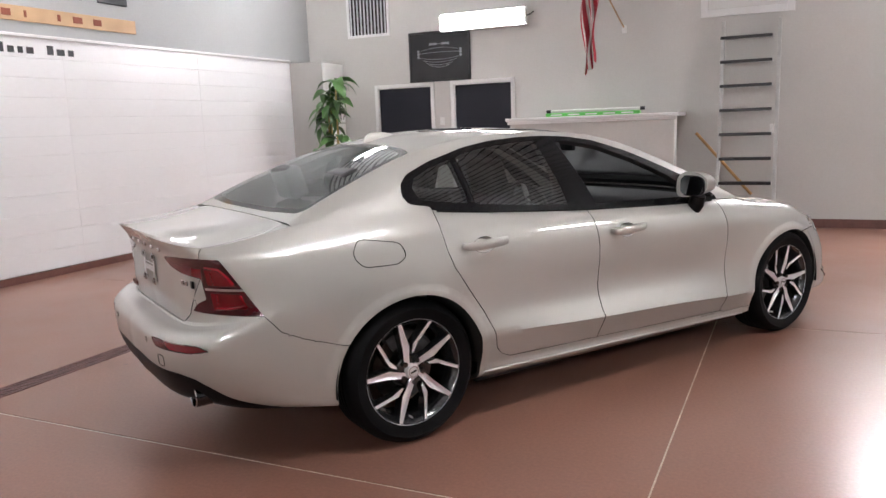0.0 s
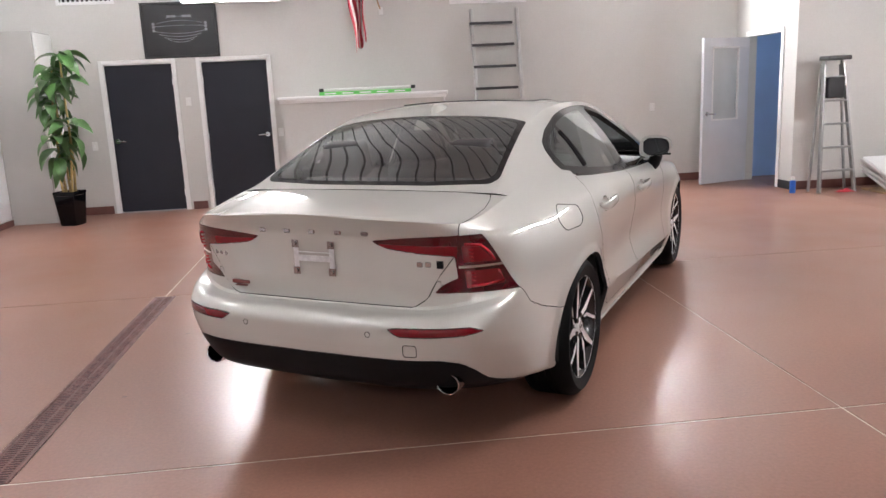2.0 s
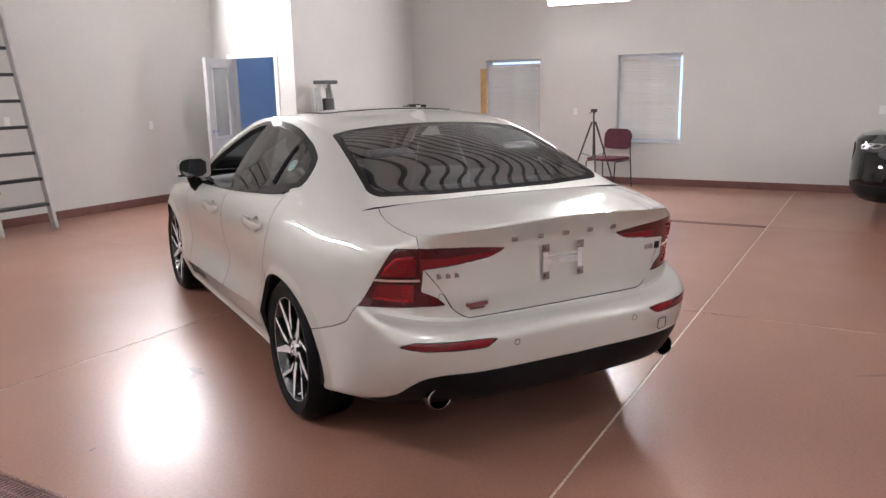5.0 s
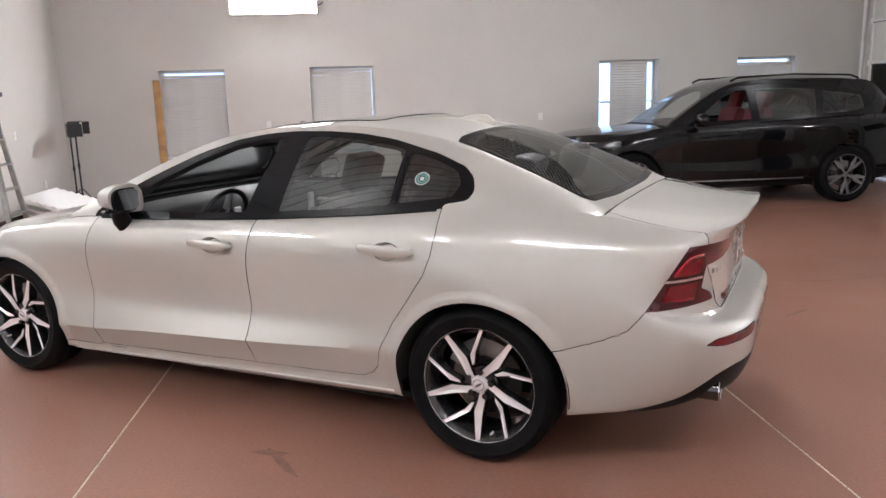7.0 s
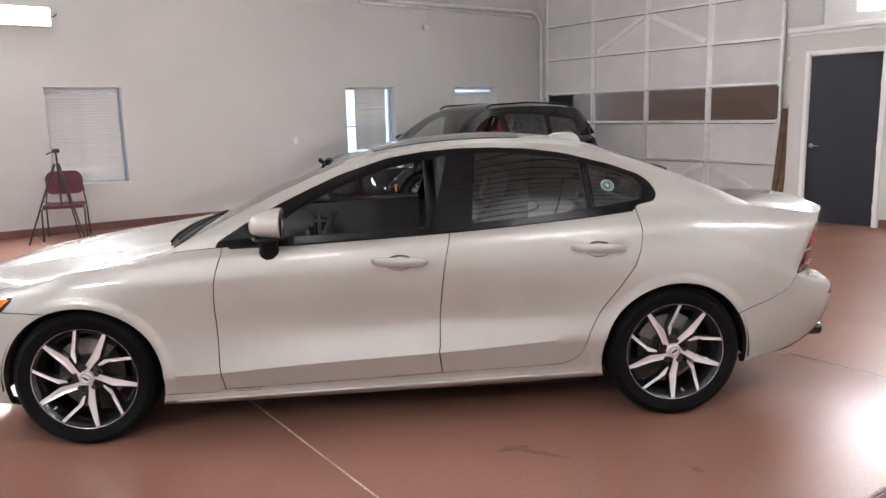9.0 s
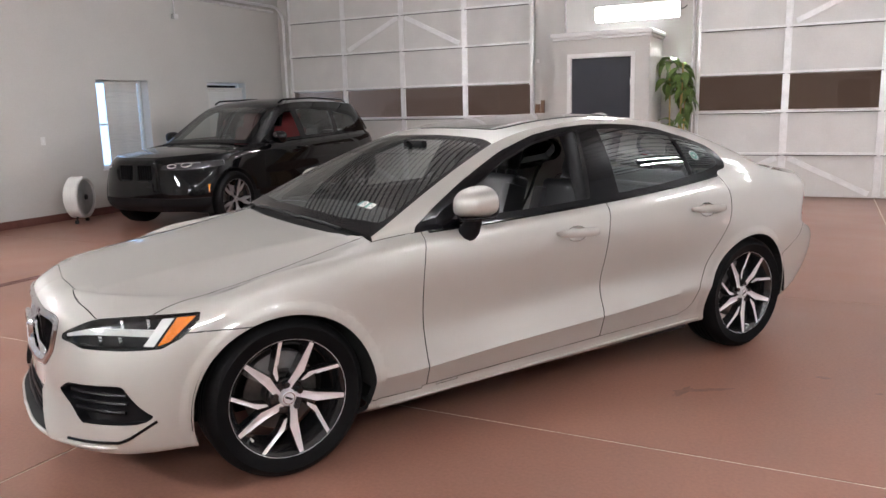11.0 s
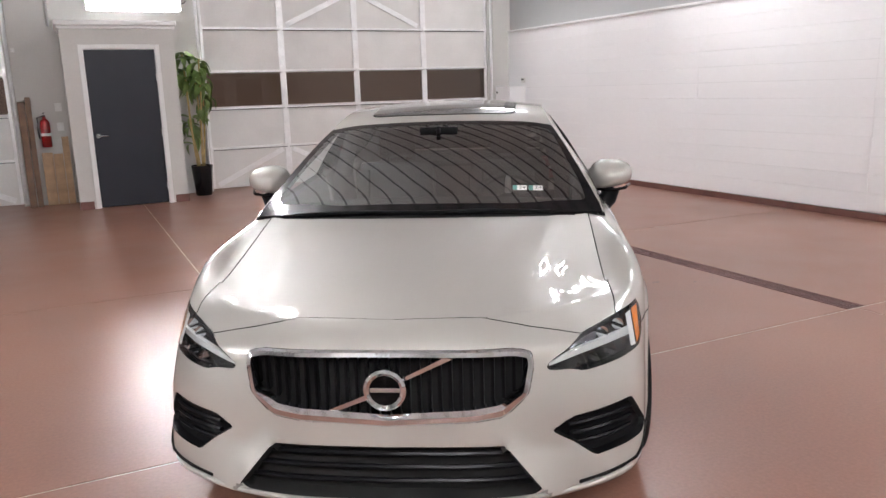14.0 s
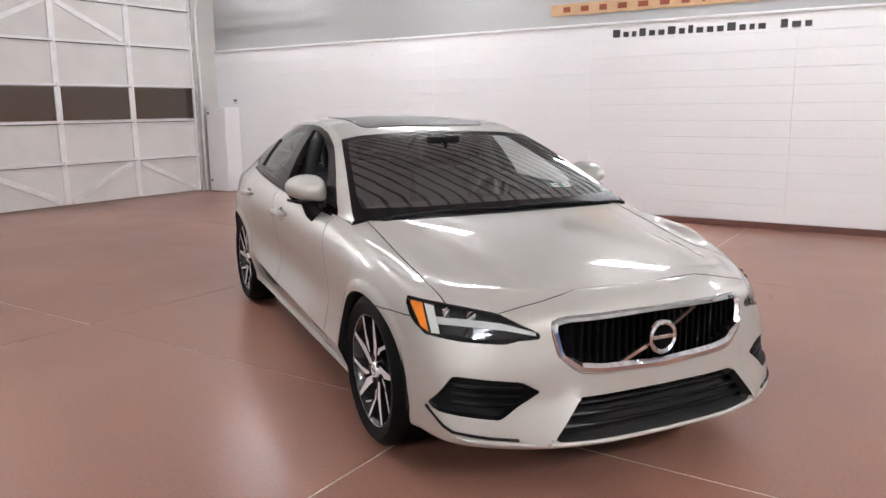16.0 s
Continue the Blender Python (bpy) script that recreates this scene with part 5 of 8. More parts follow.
def pin(bvh, a, b, frm):
    """The point and normal where a straight look from the front, rear, side or top meets the body."""
    if frm == "front":
        o, d = Vector((a, 4, b)), Vector((0, -1, 0))
    elif frm == "rear":
        o, d = Vector((a, -4, b)), Vector((0, 1, 0))
    elif frm == "side":
        o, d = Vector((3, a, b)), Vector((-1, 0, 0))
    elif frm == "left":
        o, d = Vector((-3, a, b)), Vector((1, 0, 0))
    else:
        o, d = Vector((a, b, 4)), Vector((0, 0, -1))
    p, n, _, _ = bvh.ray_cast(o, d)
    if n is not None and n.dot(d) > 0:
        n = -n
    return p, n


# ---- the pearl sedan ----
def sedan():
    car = thing("sedan", "pearl white-beige four-door sedan with black-and-silver alloy wheels", "car", CAR)
    zc_hood = [(2.14, 0.772), (2.0, 0.812), (1.8, 0.853), (1.436, 0.903), (1.2, 0.928), (0.95, 0.95)]
    drop = [(2.14, 0.02), (1.95, 0.075), (1.66, 0.085), (1.436, 0.065), (1.15, 0.026), (0.95, 0.008)]

    crease_x = [(2.05, .43), (1.94, .45), (1.6, .487), (1.3, .55), (1.0, .61)]

    def hood_z(x, y):
        x = abs(x)
        d = max(0.0, x - spline(crease_x, y))
        fade = min(1, max(0, (2.14 - y) / 0.3)) * min(1, max(0, (y - 0.99) / 0.2))
        return spline(zc_hood, y) - spline(drop, y) * (x / 0.78) ** 2.6 - 0.015 * (1 - math.exp(-d / 0.045)) * fade

    zc_deck = [(-2.42, 1.017), (-2.30, 1.022), (-2.1, 1.032), (-1.86, 1.052), (-1.4, 1.09)]

    deck_drop = [(-2.42, 0.075), (-2.3, 0.062), (-2.1, 0.030), (-1.88, 0.010), (-1.4, 0.010)]

    def deck_z(x, y):
        return spline(zc_deck, y) - spline(deck_drop, y) * (abs(x) / 0.68) ** 3.2

    Y5 = [1.436, 0.95, 0.35, -0.35, -0.95, -1.436]

    def line(front, sidex, sidez, rear):
        return [*front, *[(x, y, z) for x, y, z in zip(sidex, Y5, sidez)], *rear]

    lines = []
    lines.append(line([(0, 2.20, .20), (.30, 2.19, .20), (.55, 2.13, .20), (.70, 2.02, .20), (.80, 1.78, .19)], [.80, .80, .80, .80, .80, .80], [.17, .155, .165, .175, .19, .21],
                      [(.80, -1.85, .25), (.70, -2.15, .28), (.45, -2.30, .29), (0, -2.33, .29)]))
    lines.append(line([(0, 2.315, .228), (.32, 2.298, .228), (.58, 2.215, .228), (.790, 2.045, .226), (.848, 1.78, .22)], [.875, .862, .862, .862, .865, .875], [.21, .195, .205, .215, .23, .25],
                      [(.845, -1.85, .265), (.715, -2.20, .325), (.48, -2.375, .335), (0, -2.405, .335)]))
    lines.append(line([(0, 2.318, .285), (.33, 2.298, .285), (.60, 2.216, .285), (.812, 2.045, .285), (.862, 1.78, .28)], [.895, .868, .866, .866, .872, .895], [.26, .232, .243, .258, .283, .30],
                      [(.852, -1.86, .32), (.735, -2.25, .41), (.50, -2.42, .435), (0, -2.445, .435)]))
    lines.append(line([(0, 2.282, .40), (.34, 2.262, .40), (.61, 2.182, .40), (.815, 2.01, .40), (.874, 1.78, .37)], [.917, .918, .924, .924, .920, .92], [.36, .338, .372, .402, .436, .44],
                      [(.860, -1.87, .43), (.750, -2.275, .50), (.51, -2.43, .52), (0, -2.455, .52)]))
    lines.append(line([(0, 2.275, .50), (.34, 2.255, .50), (.61, 2.18, .50), (.81, 2.0, .50), (.874, 1.77, .52)], [.92, .893, .876, .877, .898, .926], [.55, .53, .53, .55, .57, .61],
                      [(.862, -1.87, .56), (.755, -2.28, .58), (.51, -2.43, .585), (0, -2.452, .585)]))
    lines.append(line([(0, 2.258, .60), (.335, 2.238, .60), (.60, 2.16, .60), (.79, 1.97, .605), (.868, 1.755, .65)], [.918, .905, .904, .906, .916, .927], [.70, .70, .71, .72, .74, .76],
                      [(.862, -1.865, .67), (.765, -2.235, .640), (.505, -2.395, .622), (0, -2.425, .622)]))
    lines.append(line([(0, 2.24, .70), (.33, 2.22, .70), (.59, 2.125, .695), (.77, 1.925, .695), (.850, 1.73, .725)], [.897, .904, .909, .914, .915, .906], [.795, .80, .815, .83, .85, .865],
                      [(.852, -1.85, .79), (.785, -2.12, .70), (.515, -2.302, .646), (0, -2.322, .643)]))
    lines.append(line([(0, 2.19, .750), (.33, 2.17, .747), (.565, 2.055, .738), (.735, 1.87, .748), (.822, 1.69, .778)], [.852, .872, .886, .894, .888, .866], [.848, .882, .902, .928, .952, .970],
                      [(.805, -1.85, .935), (.738, -2.195, .915), (.515, -2.322, .915), (0, -2.345, .918)]))
    lines.append(line([(0, 2.135, .772), (.33, 2.11, .77), (.545, 1.995, .77), (.685, 1.815, .79), (.75, 1.655, .82)], [.775, .815, .838, .845, .828, .775], [.862, .922, .948, .982, 1.025, 1.062],
                      [(.705, -1.85, 1.042), (.655, -2.235, .975), (.48, -2.375, 1.0), (0, -2.41, 1.017)]))
    # the top line follows the hood in front and the deck behind
    top = lines[-1]
    for k in range(6):
        x, y, z = top[k]
        top[k] = (x, y, hood_z(x, y))
    for k in range(11, 15):
        x, y, z = top[k]
        top[k] = (x, y, deck_z(x, y) if k > 11 else 1.040)
    ring, edge = lofted(lines, 16, 5, (3,))
    bvh = BVHTree.FromBMesh(ring)

    # --- top sheets: hood, deck ---
    def edge_xz(y):
        best = None
        for a, b in zip(edge, edge[1:]):
            if (a.y - y) * (b.y - y) <= 0 and abs(a.y - b.y) > 1e-9:
                f = (a.y - y) / (a.y - b.y)
                best = a.lerp(b, f)
        return best

    def top_rows(pts, zf, n=22, xc=None):
        rows = []
        for p in pts:
            row = []
            for k in range(n + 1):
                f = k / n
                x = p.x * (1 - f)
                if xc and p.x > spline(xc, p.y) + 0.05:
                    c = spline(xc, p.y)
                    x = p.x + (c - p.x) * k / 9 if k <= 9 else c * (n - k) / (n - 9)
                z = zf(x, p.y)
                w = min(1.0, f * 4)
                row.append(Vector((x, p.y, p.z * (1 - w) + z * w if k else p.z)))
            rows.append(row)
        return rows

    hood_pts = [p for p in edge if p.y > 1.0]
    ecowl = edge_xz(1.0)
    hood_bm = rows_sheet(top_rows([p for p in hood_pts] + [ecowl], hood_z, xc=crease_x))
    deck_pts = [p for p in edge if p.y < -1.90]
    deck_bm = rows_sheet(top_rows([edge_xz(-1.90)] + deck_pts, deck_z))

    # --- greenhouse ---
    rail_x = [(1.0, .808), (.875, .780), (.8, .760), (.6, .708), (.4, .657), (.2, .609), (0, .587), (-.3, .577), (-.7, .571), (-1.0, .564), (-1.25, .566), (-1.5, .590), (-1.75, .622), (-1.9, .640)]
    rail_z = [(1.0, .934), (.875, .996), (.8, 1.034), (.6, 1.130), (.4, 1.218), (.2, 1.294), (0, 1.345), (-.3, 1.378), (-.7, 1.382), (-1.0, 1.352), (-1.25, 1.298), (-1.5, 1.212), (-1.75, 1.110), (-1.9, 1.042)]
    cen_z = [(1.0, .952), (.8, 1.058), (.6, 1.155), (.4, 1.241), (.2, 1.313), (.1, 1.342), (0, 1.363), (-.3, 1.405), (-.7, 1.418), (-1.0, 1.392), (-1.25, 1.332), (-1.5, 1.238), (-1.75, 1.118), (-1.9, 1.050)]
    rows = []
    na, nb = 12, 16
    gh_pts = [edge_xz(1.0)] + [p for p in edge if -1.895 < p.y < 0.995 and p.x > 0.5] + [edge_xz(-1.90)]
    for e in gh_pts:
        y = e.y
        rx, rz, cz = spline(rail_x, y), spline(rail_z, y), spline(cen_z, y)
        row = []
        for k in range(na):
            f = k / na
            bulge = 0.022 * math.sin(math.pi * f) * min(1, (rz - e.z) / 0.2)
            row.append(Vector((e.x + (rx - e.x) * f + bulge, y, e.z + (rz - e.z) * f)))
        for k in range(nb + 1):
            f = k / nb
            x = rx * (1 - f)
            row.append(Vector((x, y, rz + (cz - rz) * (1 - (x / rx) ** 2.3))))
        rows.append(row)
    gh = rows_sheet(rows)
    gbvh = BVHTree.FromBMesh(gh)

    right = lambda c: c.x > 0.45
    front = lambda c: c.y > 1.55
    rear = lambda c: c.y < -1.95

    # --- openings and panels of the lower body ---
    def arch(yc):
        return [(yc + 0.375 * math.cos(a), 0.325 + (0.362 if yc > 0 else 0.372) * math.sin(a)) for a in [2 * math.pi * k / 56 for k in range(56)]]

    for yc in (1.436, -1.436):
        a = arch(yc)
        for k in (1.06, 1.14):
            cut(ring, [(yc + (y - yc) * k, 0.325 + (z - 0.325) * k) for y, z in a], "yz", lambda c: c.x > 0.6)
        for v in ring.verts:
            if v.co.x > 0.6 and v.co.z > 0.22 and abs(v.co.y - yc) < 0.5:
                d = math.hypot((v.co.y - yc) / 0.375, (v.co.z - 0.325) / 0.366)
                if d < 1.135:
                    v.co.x += 0.009 * min(1.0, (1.135 - d) / 0.07)
        cut(ring, a, "yz", lambda c: c.x > 0.6)
        bmesh.ops.delete(ring, geom=[f for f in ring.faces if (lambda c: c.x > 0.6 and inside(a, c.y, c.z))(f.calc_center_median())], context="FACES")

    shut_f = [(.745, 1.2), (.765, .905), (.785, .84), (.80, .77), (.805, .66), (.80, .50), (.797, .38), (.785, .246)]
    shut_m = [(-.335, 1.2), (-.325, .99), (-.295, .86), (-.28, .76), (-.265, .60), (-.258, .42), (-.252, .405), (-.268, .279)]
    shut_r = [(-1.24, 1.2), (-1.247, 1.07), (-1.258, .96), (-1.245, .87), (-1.215, .79), (-1.13, .67), (-1.05, .565), (-.995, .46), (-.965, .36), (-.93, .322), (-.87, .296)]
    sill = [(.785, .246), (.35, .259), (-.268, .279)]
    sill2 = [(-.268, .279), (-.6, .287), (-.87, .296)]
    fdoor = shut_f + sill[1:] + shut_m[::-1]
    rdoor = shut_m + sill2[1:] + shut_r[::-1]
    for ln in (shut_f, shut_m, shut_r, sill, sill2):
        cut(ring, ln, "yz", right, False)
    in_f = lambda c: c.x > 0.45 and inside(fdoor, c.y, c.z)
    in_r = lambda c: c.x > 0.45 and inside(rdoor, c.y, c.z)

    grille = rounded([(-.6, .712), (.40, .706), (.452, .694), (.460, .662), (.443, .565), (.368, .500), (.27, .486), (-.6, .472)], 0.02)
    lamp_f = rounded([(.503, 0.634), (.503, 0.652), (.571, 0.686), (.614, 0.714), (.746, 0.728), (.844, 0.736), (.95, 0.740), (.95, 0.618), (.831, 0.618), (.749, 0.612), (.616, 0.615), (.579, 0.628)], 0.008)
    fog = rounded([(.515, 0.442), (.585, 0.480), (.785, 0.486), (.846, 0.367), (.835, 0.347), (.655, 0.340), (.60, 0.387)], 0.014)
    intake = rounded([(-.6, .408), (.375, .404), (.486, .272), (.46, .254), (-.6, .250)], 0.010)
    lamp_side = [(1.93, 0.602), (1.895, 0.618), (1.827, 0.650), (1.786, 0.680), (1.752, 0.718), (1.742, 0.747)]
    side_y = [(0.602, 1.93), (0.618, 1.895), (0.650, 1.827), (0.680, 1.786), (0.718, 1.752), (0.747, 1.742)]
    hood_a = [(.295, .79), (.312, .7765), (.36, .769), (.41, .759), (.456, .748), (.54, .730), (.614, .714)]
    hood_b = [(.746, .728), (.748, .745), (.750, .765), (.742, .80), (.742, .90)]
    for ln in (grille, lamp_f, fog, intake):
        cut(ring, ln, "xz", front)
    for ln in (hood_a, hood_b):
        cut(ring, ln, "xz", front, False)
    cut(ring, lamp_side, "yz", lambda c: c.y > 1.55, False)
    in_lampf = lambda c: c.y > 1.70 and inside(lamp_f, c.x, c.z) and c.y > spline(side_y, c.z)
    hood_low = hood_a + hood_b + [(.295, .90)]
    cut(ring, [(1.5, .663), (1.82, .667)], "yz", lambda c: c.y > 1.45 and c.x > .7, False)

    lamp_r = rounded([(.280, .906), (.444, .924), (.638, .932), (.95, .928), (.95, .697), (.79, .694), (.528, .700), (.567, .736), (.618, .757), (.614, .848), (.46, .863), (.33, .880)], 0.008)
    lamp_rs = [(-2.255, .975), (-2.228, .929), (-2.09, .692), (-2.05, .62)]
    refl = rounded([(.385, .584), (.45, .590), (.70, .588), (.738, .568), (.68, .556), (.43, .555)], 0.008)
    diff = rounded([(-.6, .452), (.585, .458), (.655, .438), (.69, .40), (.715, .34), (.80, .27), (.80, .0), (-.6, .0)], 0.03)
    lid = rounded([(-.6, .638), (.445, .640), (.50, .676), (.545, .76), (.622, .86), (.636, .94), (.640, 1.2), (-.6, 1.2)], 0.01)
    for ln in (lamp_r, refl, diff, lid):
        cut(ring, ln, "xz", rear)
    cut(ring, lamp_rs, "yz", lambda c: c.y < -1.95, False)
    behind = lambda c: c.y < -2.09 - (c.z - .692) * 0.582
    in_lampr = lambda c: c.y < -2.0 and inside(lamp_r, c.x, c.z) and behind(c)
    seam_r = [(-1.70, .515), (-1.79, .53), (-1.93, .575), (-2.03, .62), (-2.09, .692)]
    cut(ring, seam_r, "yz", lambda c: c.y < -1.6, False)

    def below_seam(c):
        z = spline([(-2.5, .705), (-2.10, .70), (-2.03, .62), (-1.93, .575), (-1.79, .53), (-1.6, .51)], c.y)
        return c.z < z

    g_bm = take(ring, lambda c: c.y > 1.9 and inside(grille, c.x, c.z))
    fog_bm = take(ring, lambda c: c.y > 1.7 and inside(fog, c.x, c.z))
    int_bm = take(ring, lambda c: c.y > 1.9 and inside(intake, c.x, c.z))
    lf_bm = take(ring, in_lampf)
    hs_bm = take(ring, lambda c: c.y > 1.55 and inside(hood_low, c.x, c.z))
    lr_bm = take(ring, in_lampr)
    rf_bm = take(ring, lambda c: c.y < -2.0 and inside(refl, c.x, c.z))
    df_bm = take(ring, lambda c: c.y < -1.95 and inside(diff, c.x, c.z))
    lid_bm = take(ring, lambda c: c.y < -2.0 and inside(lid, c.x, c.z))
    fd_bm = take(ring, in_f)
    rd_bm = take(ring, in_r)
    fb_bm = take(ring, lambda c: c.y > 1.45 and (c.z < .667 or c.x < .66))
    rb_bm = take(ring, lambda c: c.y < -1.6 and below_seam(c) and not (c.y < -2.2 and c.x < 0.5 and c.z > 0.70))
    fen_bm = take(ring, lambda c: c.y > 0.6 and c.z > 0.235 + (1.0 - c.y) * 0.02)
    # fuel flap in the right rear quarter only
    whole("rear_bumper", rb_bm, M_PAINT, car, "pearl painted rear bumper")
    whole("diffuser", df_bm, M_SATINK, car, "matt black lower bumper", fl=0.02)
    bowls = []
    for src, (yc, zc) in ((fd_bm, (-.075, .846)), (rd_bm, (-1.035, .877))):
        oval = [(yc + .062 * math.cos(a), zc + .036 * math.sin(a)) for a in [2 * math.pi * k / 24 for k in range(24)]]
        cut(src, oval, "yz", lambda c: c.x > .5)
        bw = take(src, lambda c: c.x > .5 and inside(oval, c.y, c.z))
        top_f = bmesh.ops.extrude_face_region(bw, geom=bw.faces[:])["geom"]
        low = [g for g in top_f if isinstance(g, bmesh.types.BMVert)]
        lows = set(low)
        bmesh.ops.delete(bw, geom=[f for f in bw.faces if not any(v in lows for v in f.verts)], context="FACES")
        for v in low:
            v.co = Vector((v.co.x - 0.024, yc + (v.co.y - yc) * .62, zc + (v.co.z - zc) * .55 + .006))
        bowls.append(bw)
    fdoors = both("front_door", fd_bm, M_PAINT, car, "pearl painted front door, window lowered")
    rdoors = both("rear_door", rd_bm, M_PAINT, car, "pearl painted rear door")
    for bw, dr in zip(bowls, (fdoors, rdoors)):
        b2 = mirrored(bw)
        part("handle_bowl", bw, M_PAINT, dr[0], smooth=True, angle=70)
        part("handle_bowl", b2, M_PAINT, dr[1], smooth=True, angle=70)

    # --- hood, deck lid ---
    cowl_y = [(0.0, 1.118), (.3, 1.108), (.55, 1.078), (.70, 1.02), (.738, .985)]
    cut(hood_bm, [(-.1, 1.118), (0.0, 1.118), (.3, 1.108), (.55, 1.078), (.70, 1.02), (.738, .985)], "xy", lambda c: c.y < 1.2, False)
    cowl_bm = take(hood_bm, lambda c: c.y < 1.2 and c.x < .738 and c.y < spline(cowl_y, c.x))
    for v in cowl_bm.verts:
        v.co.z -= 0.014
    whole("cowl_grille", cowl_bm, M_SATINK, car, "black plastic cowl below the windscreen", fl=0.0)
    cut(hood_bm, [(0.0, 2.127), (.312, 2.109), (.33, 2.3)], "xy", lambda c: True, False)
    cut(hood_bm, [(.737, .9), (.737, 1.66), (.9, 1.66)], "xy", lambda c: True, False)
    hpoly = [(-1, .9), (.737, .9), (.737, 1.66), (.9, 1.66), (.9, 2.3), (.33, 2.3), (.312, 2.109), (0, 2.127), (-1, 2.127)]
    hd = take(hood_bm, lambda c: inside(hpoly, c.x, c.y))
    me = bpy.data.meshes.new("tmp")
    hs_bm.to_mesh(me)
    hs_bm.free()
    hd.from_mesh(me)
    bpy.data.meshes.remove(me)
    bmesh.ops.remove_doubles(hd, verts=hd.verts[:], dist=6e-4)
    whole("hood", hd, M_PAINT, car, "pearl painted hood with two soft creases", angle=50)
    nose = take(hood_bm, lambda c: c.y > 2.0 and c.x < .5)
    on_edge = lambda c: min((c - p).length for p in edge) < 0.022
    # ridges beside the lower intake
    for v in fb_bm.verts:
        if v.co.y > 1.9 and .24 < v.co.z < .46:
            xi = .375 + (.404 - v.co.z) * .841
            d = v.co.x - xi
            if -0.004 < d < .2:
                v.co.y += 0.020 * math.exp(-(max(d, 0) / .055) ** 2) * min(1.0, (.46 - v.co.z) / .06)
    whole("front_bumper", joined(fb_bm, nose), M_PAINT, car, "pearl painted front bumper", keep=lambda c: on_edge(c) and c.x < .5)
    both("fender", joined(fen_bm, hood_bm), M_PAINT, car, "pearl painted front wing", keep=lambda c: on_edge(c) and 1.02 < c.y < 1.6)
    lid_edge = [(.638, -2.6), (.642, -2.26), (.656, -2.15), (.660, -2.07), (.645, -1.97), (.612, -1.88), (.585, -1.7)]
    cut(deck_bm, lid_edge, "xy", lambda c: True, False)
    lpoly = lid_edge + [(-1, -1.7), (-1, -2.6)]
    lt = take(deck_bm, lambda c: inside(lpoly, c.x, c.y))
    me = bpy.data.meshes.new("tmp")
    lid_bm.to_mesh(me)
    lid_bm.free()
    lt.from_mesh(me)
    bpy.data.meshes.remove(me)
    bmesh.ops.remove_doubles(lt, verts=lt.verts[:], dist=4e-4)
    cut(lt, [(-.1, .718), (.7, .726)], "xz", lambda c: c.z < .9, False)
    for v in lt.verts:
        if v.co.z < .90:
            dz = v.co.z - .72
            v.co.y -= 0.018 * min(1.0, max(0.0, (.54 - v.co.x) / .14)) * max(0.0, 1 - (dz / .16 if dz > 0 else -dz / .075))
    trunk = whole("trunk_lid", lt, M_PAINT, car, "pearl painted trunk lid with a raised lip", angle=40)

    # --- glass house ---
    dlo = rounded([(.80, .90), (.47, .90), (.1, .90), (-.33, .90), (-.88, .95), (-1.24, 1.0), (-1.25, 1.068), (-1.352, 1.085), (-1.372, 1.12), (-1.352, 1.170), (-1.30, 1.212), (-1.16, 1.264), (-.93, 1.324), (-.756, 1.350), (-.58, 1.361),
                   (-.40, 1.362), (-.22, 1.351), (-.03, 1.322), (.2, 1.252), (.337, 1.194), (.5, 1.122), (.66, 1.038), (.79, .957)], 0.02)
    win_f = rounded([(.60, .972), (.1, .985), (-.232, 1.0), (-.335, 1.336), (-.22, 1.326), (-.03, 1.292), (.2, 1.212), (.42, 1.106)], 0.015)
    win_r = rounded([(-.43, 1.012), (-.7, 1.030), (-1.005, 1.060), (-1.0, 1.281), (-.93, 1.298), (-.756, 1.324), (-.58, 1.336), (-.475, 1.337)], 0.012)
    win_q = rounded([(-1.045, 1.066), (-1.285, 1.096), (-1.305, 1.15), (-1.27, 1.196), (-1.16, 1.238), (-1.04, 1.270)], 0.012)
    pill = lambda c: c.x > 0.5
    for ln in (dlo, win_f, win_r, win_q):
        cut(gh, ln, "yz", pill)
    ws = rounded([(-1, 1.1), (.81, 1.1), (.795, .95), (.757, .80), (.705, .60), (.654, .40), (.606, .215), (.48, .180), (-1, .155)], 0.02)
    rg = rounded([(-1, -1.178), (.46, -1.190), (.550, -1.215), (.585, -1.50), (.620, -1.79), (.590, -1.832), (.3, -1.860), (-1, -1.872)], 0.02)
    wsi = rounded([(-1, .958), (.42, .953), (.735, .915), (.718, .79), (.671, .60), (.624, .40), (.584, .262), (.46, .232), (-1, .212)], 0.03)
    rgi = rounded([(-1, -1.212), (.44, -1.224), (.520, -1.245), (.556, -1.50), (.588, -1.765), (.56, -1.800), (.3, -1.828), (-1, -1.842)], 0.025)
    roofg = rounded([(-1, .075), (.385, .045), (.415, .0), (.415, -.70), (.385, -.745), (-1, -.755)], 0.03)
    topf = lambda c: c.z > 0.9
    for ln in (ws, rg, wsi, rgi, roofg):
        cut(gh, ln, "xy", topf)
    upper = lambda c: c.x < spline(rail_x, c.y) + 0.004
    wsi_bm = take(gh, lambda c: upper(c) and inside(wsi, c.x, c.y))
    ws_bm = take(gh, lambda c: upper(c) and inside(ws, c.x, c.y))
    rgi_bm = take(gh, lambda c: upper(c) and inside(rgi, c.x, c.y))
    rg_bm = take(gh, lambda c: upper(c) and inside(rg, c.x, c.y))
    roof_bm = take(gh, lambda c: upper(c) and inside(roofg, c.x, c.y))
    wf_bm = take(gh, lambda c: c.x > .5 and inside(win_f, c.y, c.z))
    wf_bm.free()
    wr_bm = take(gh, lambda c: c.x > .5 and inside(win_r, c.y, c.z))
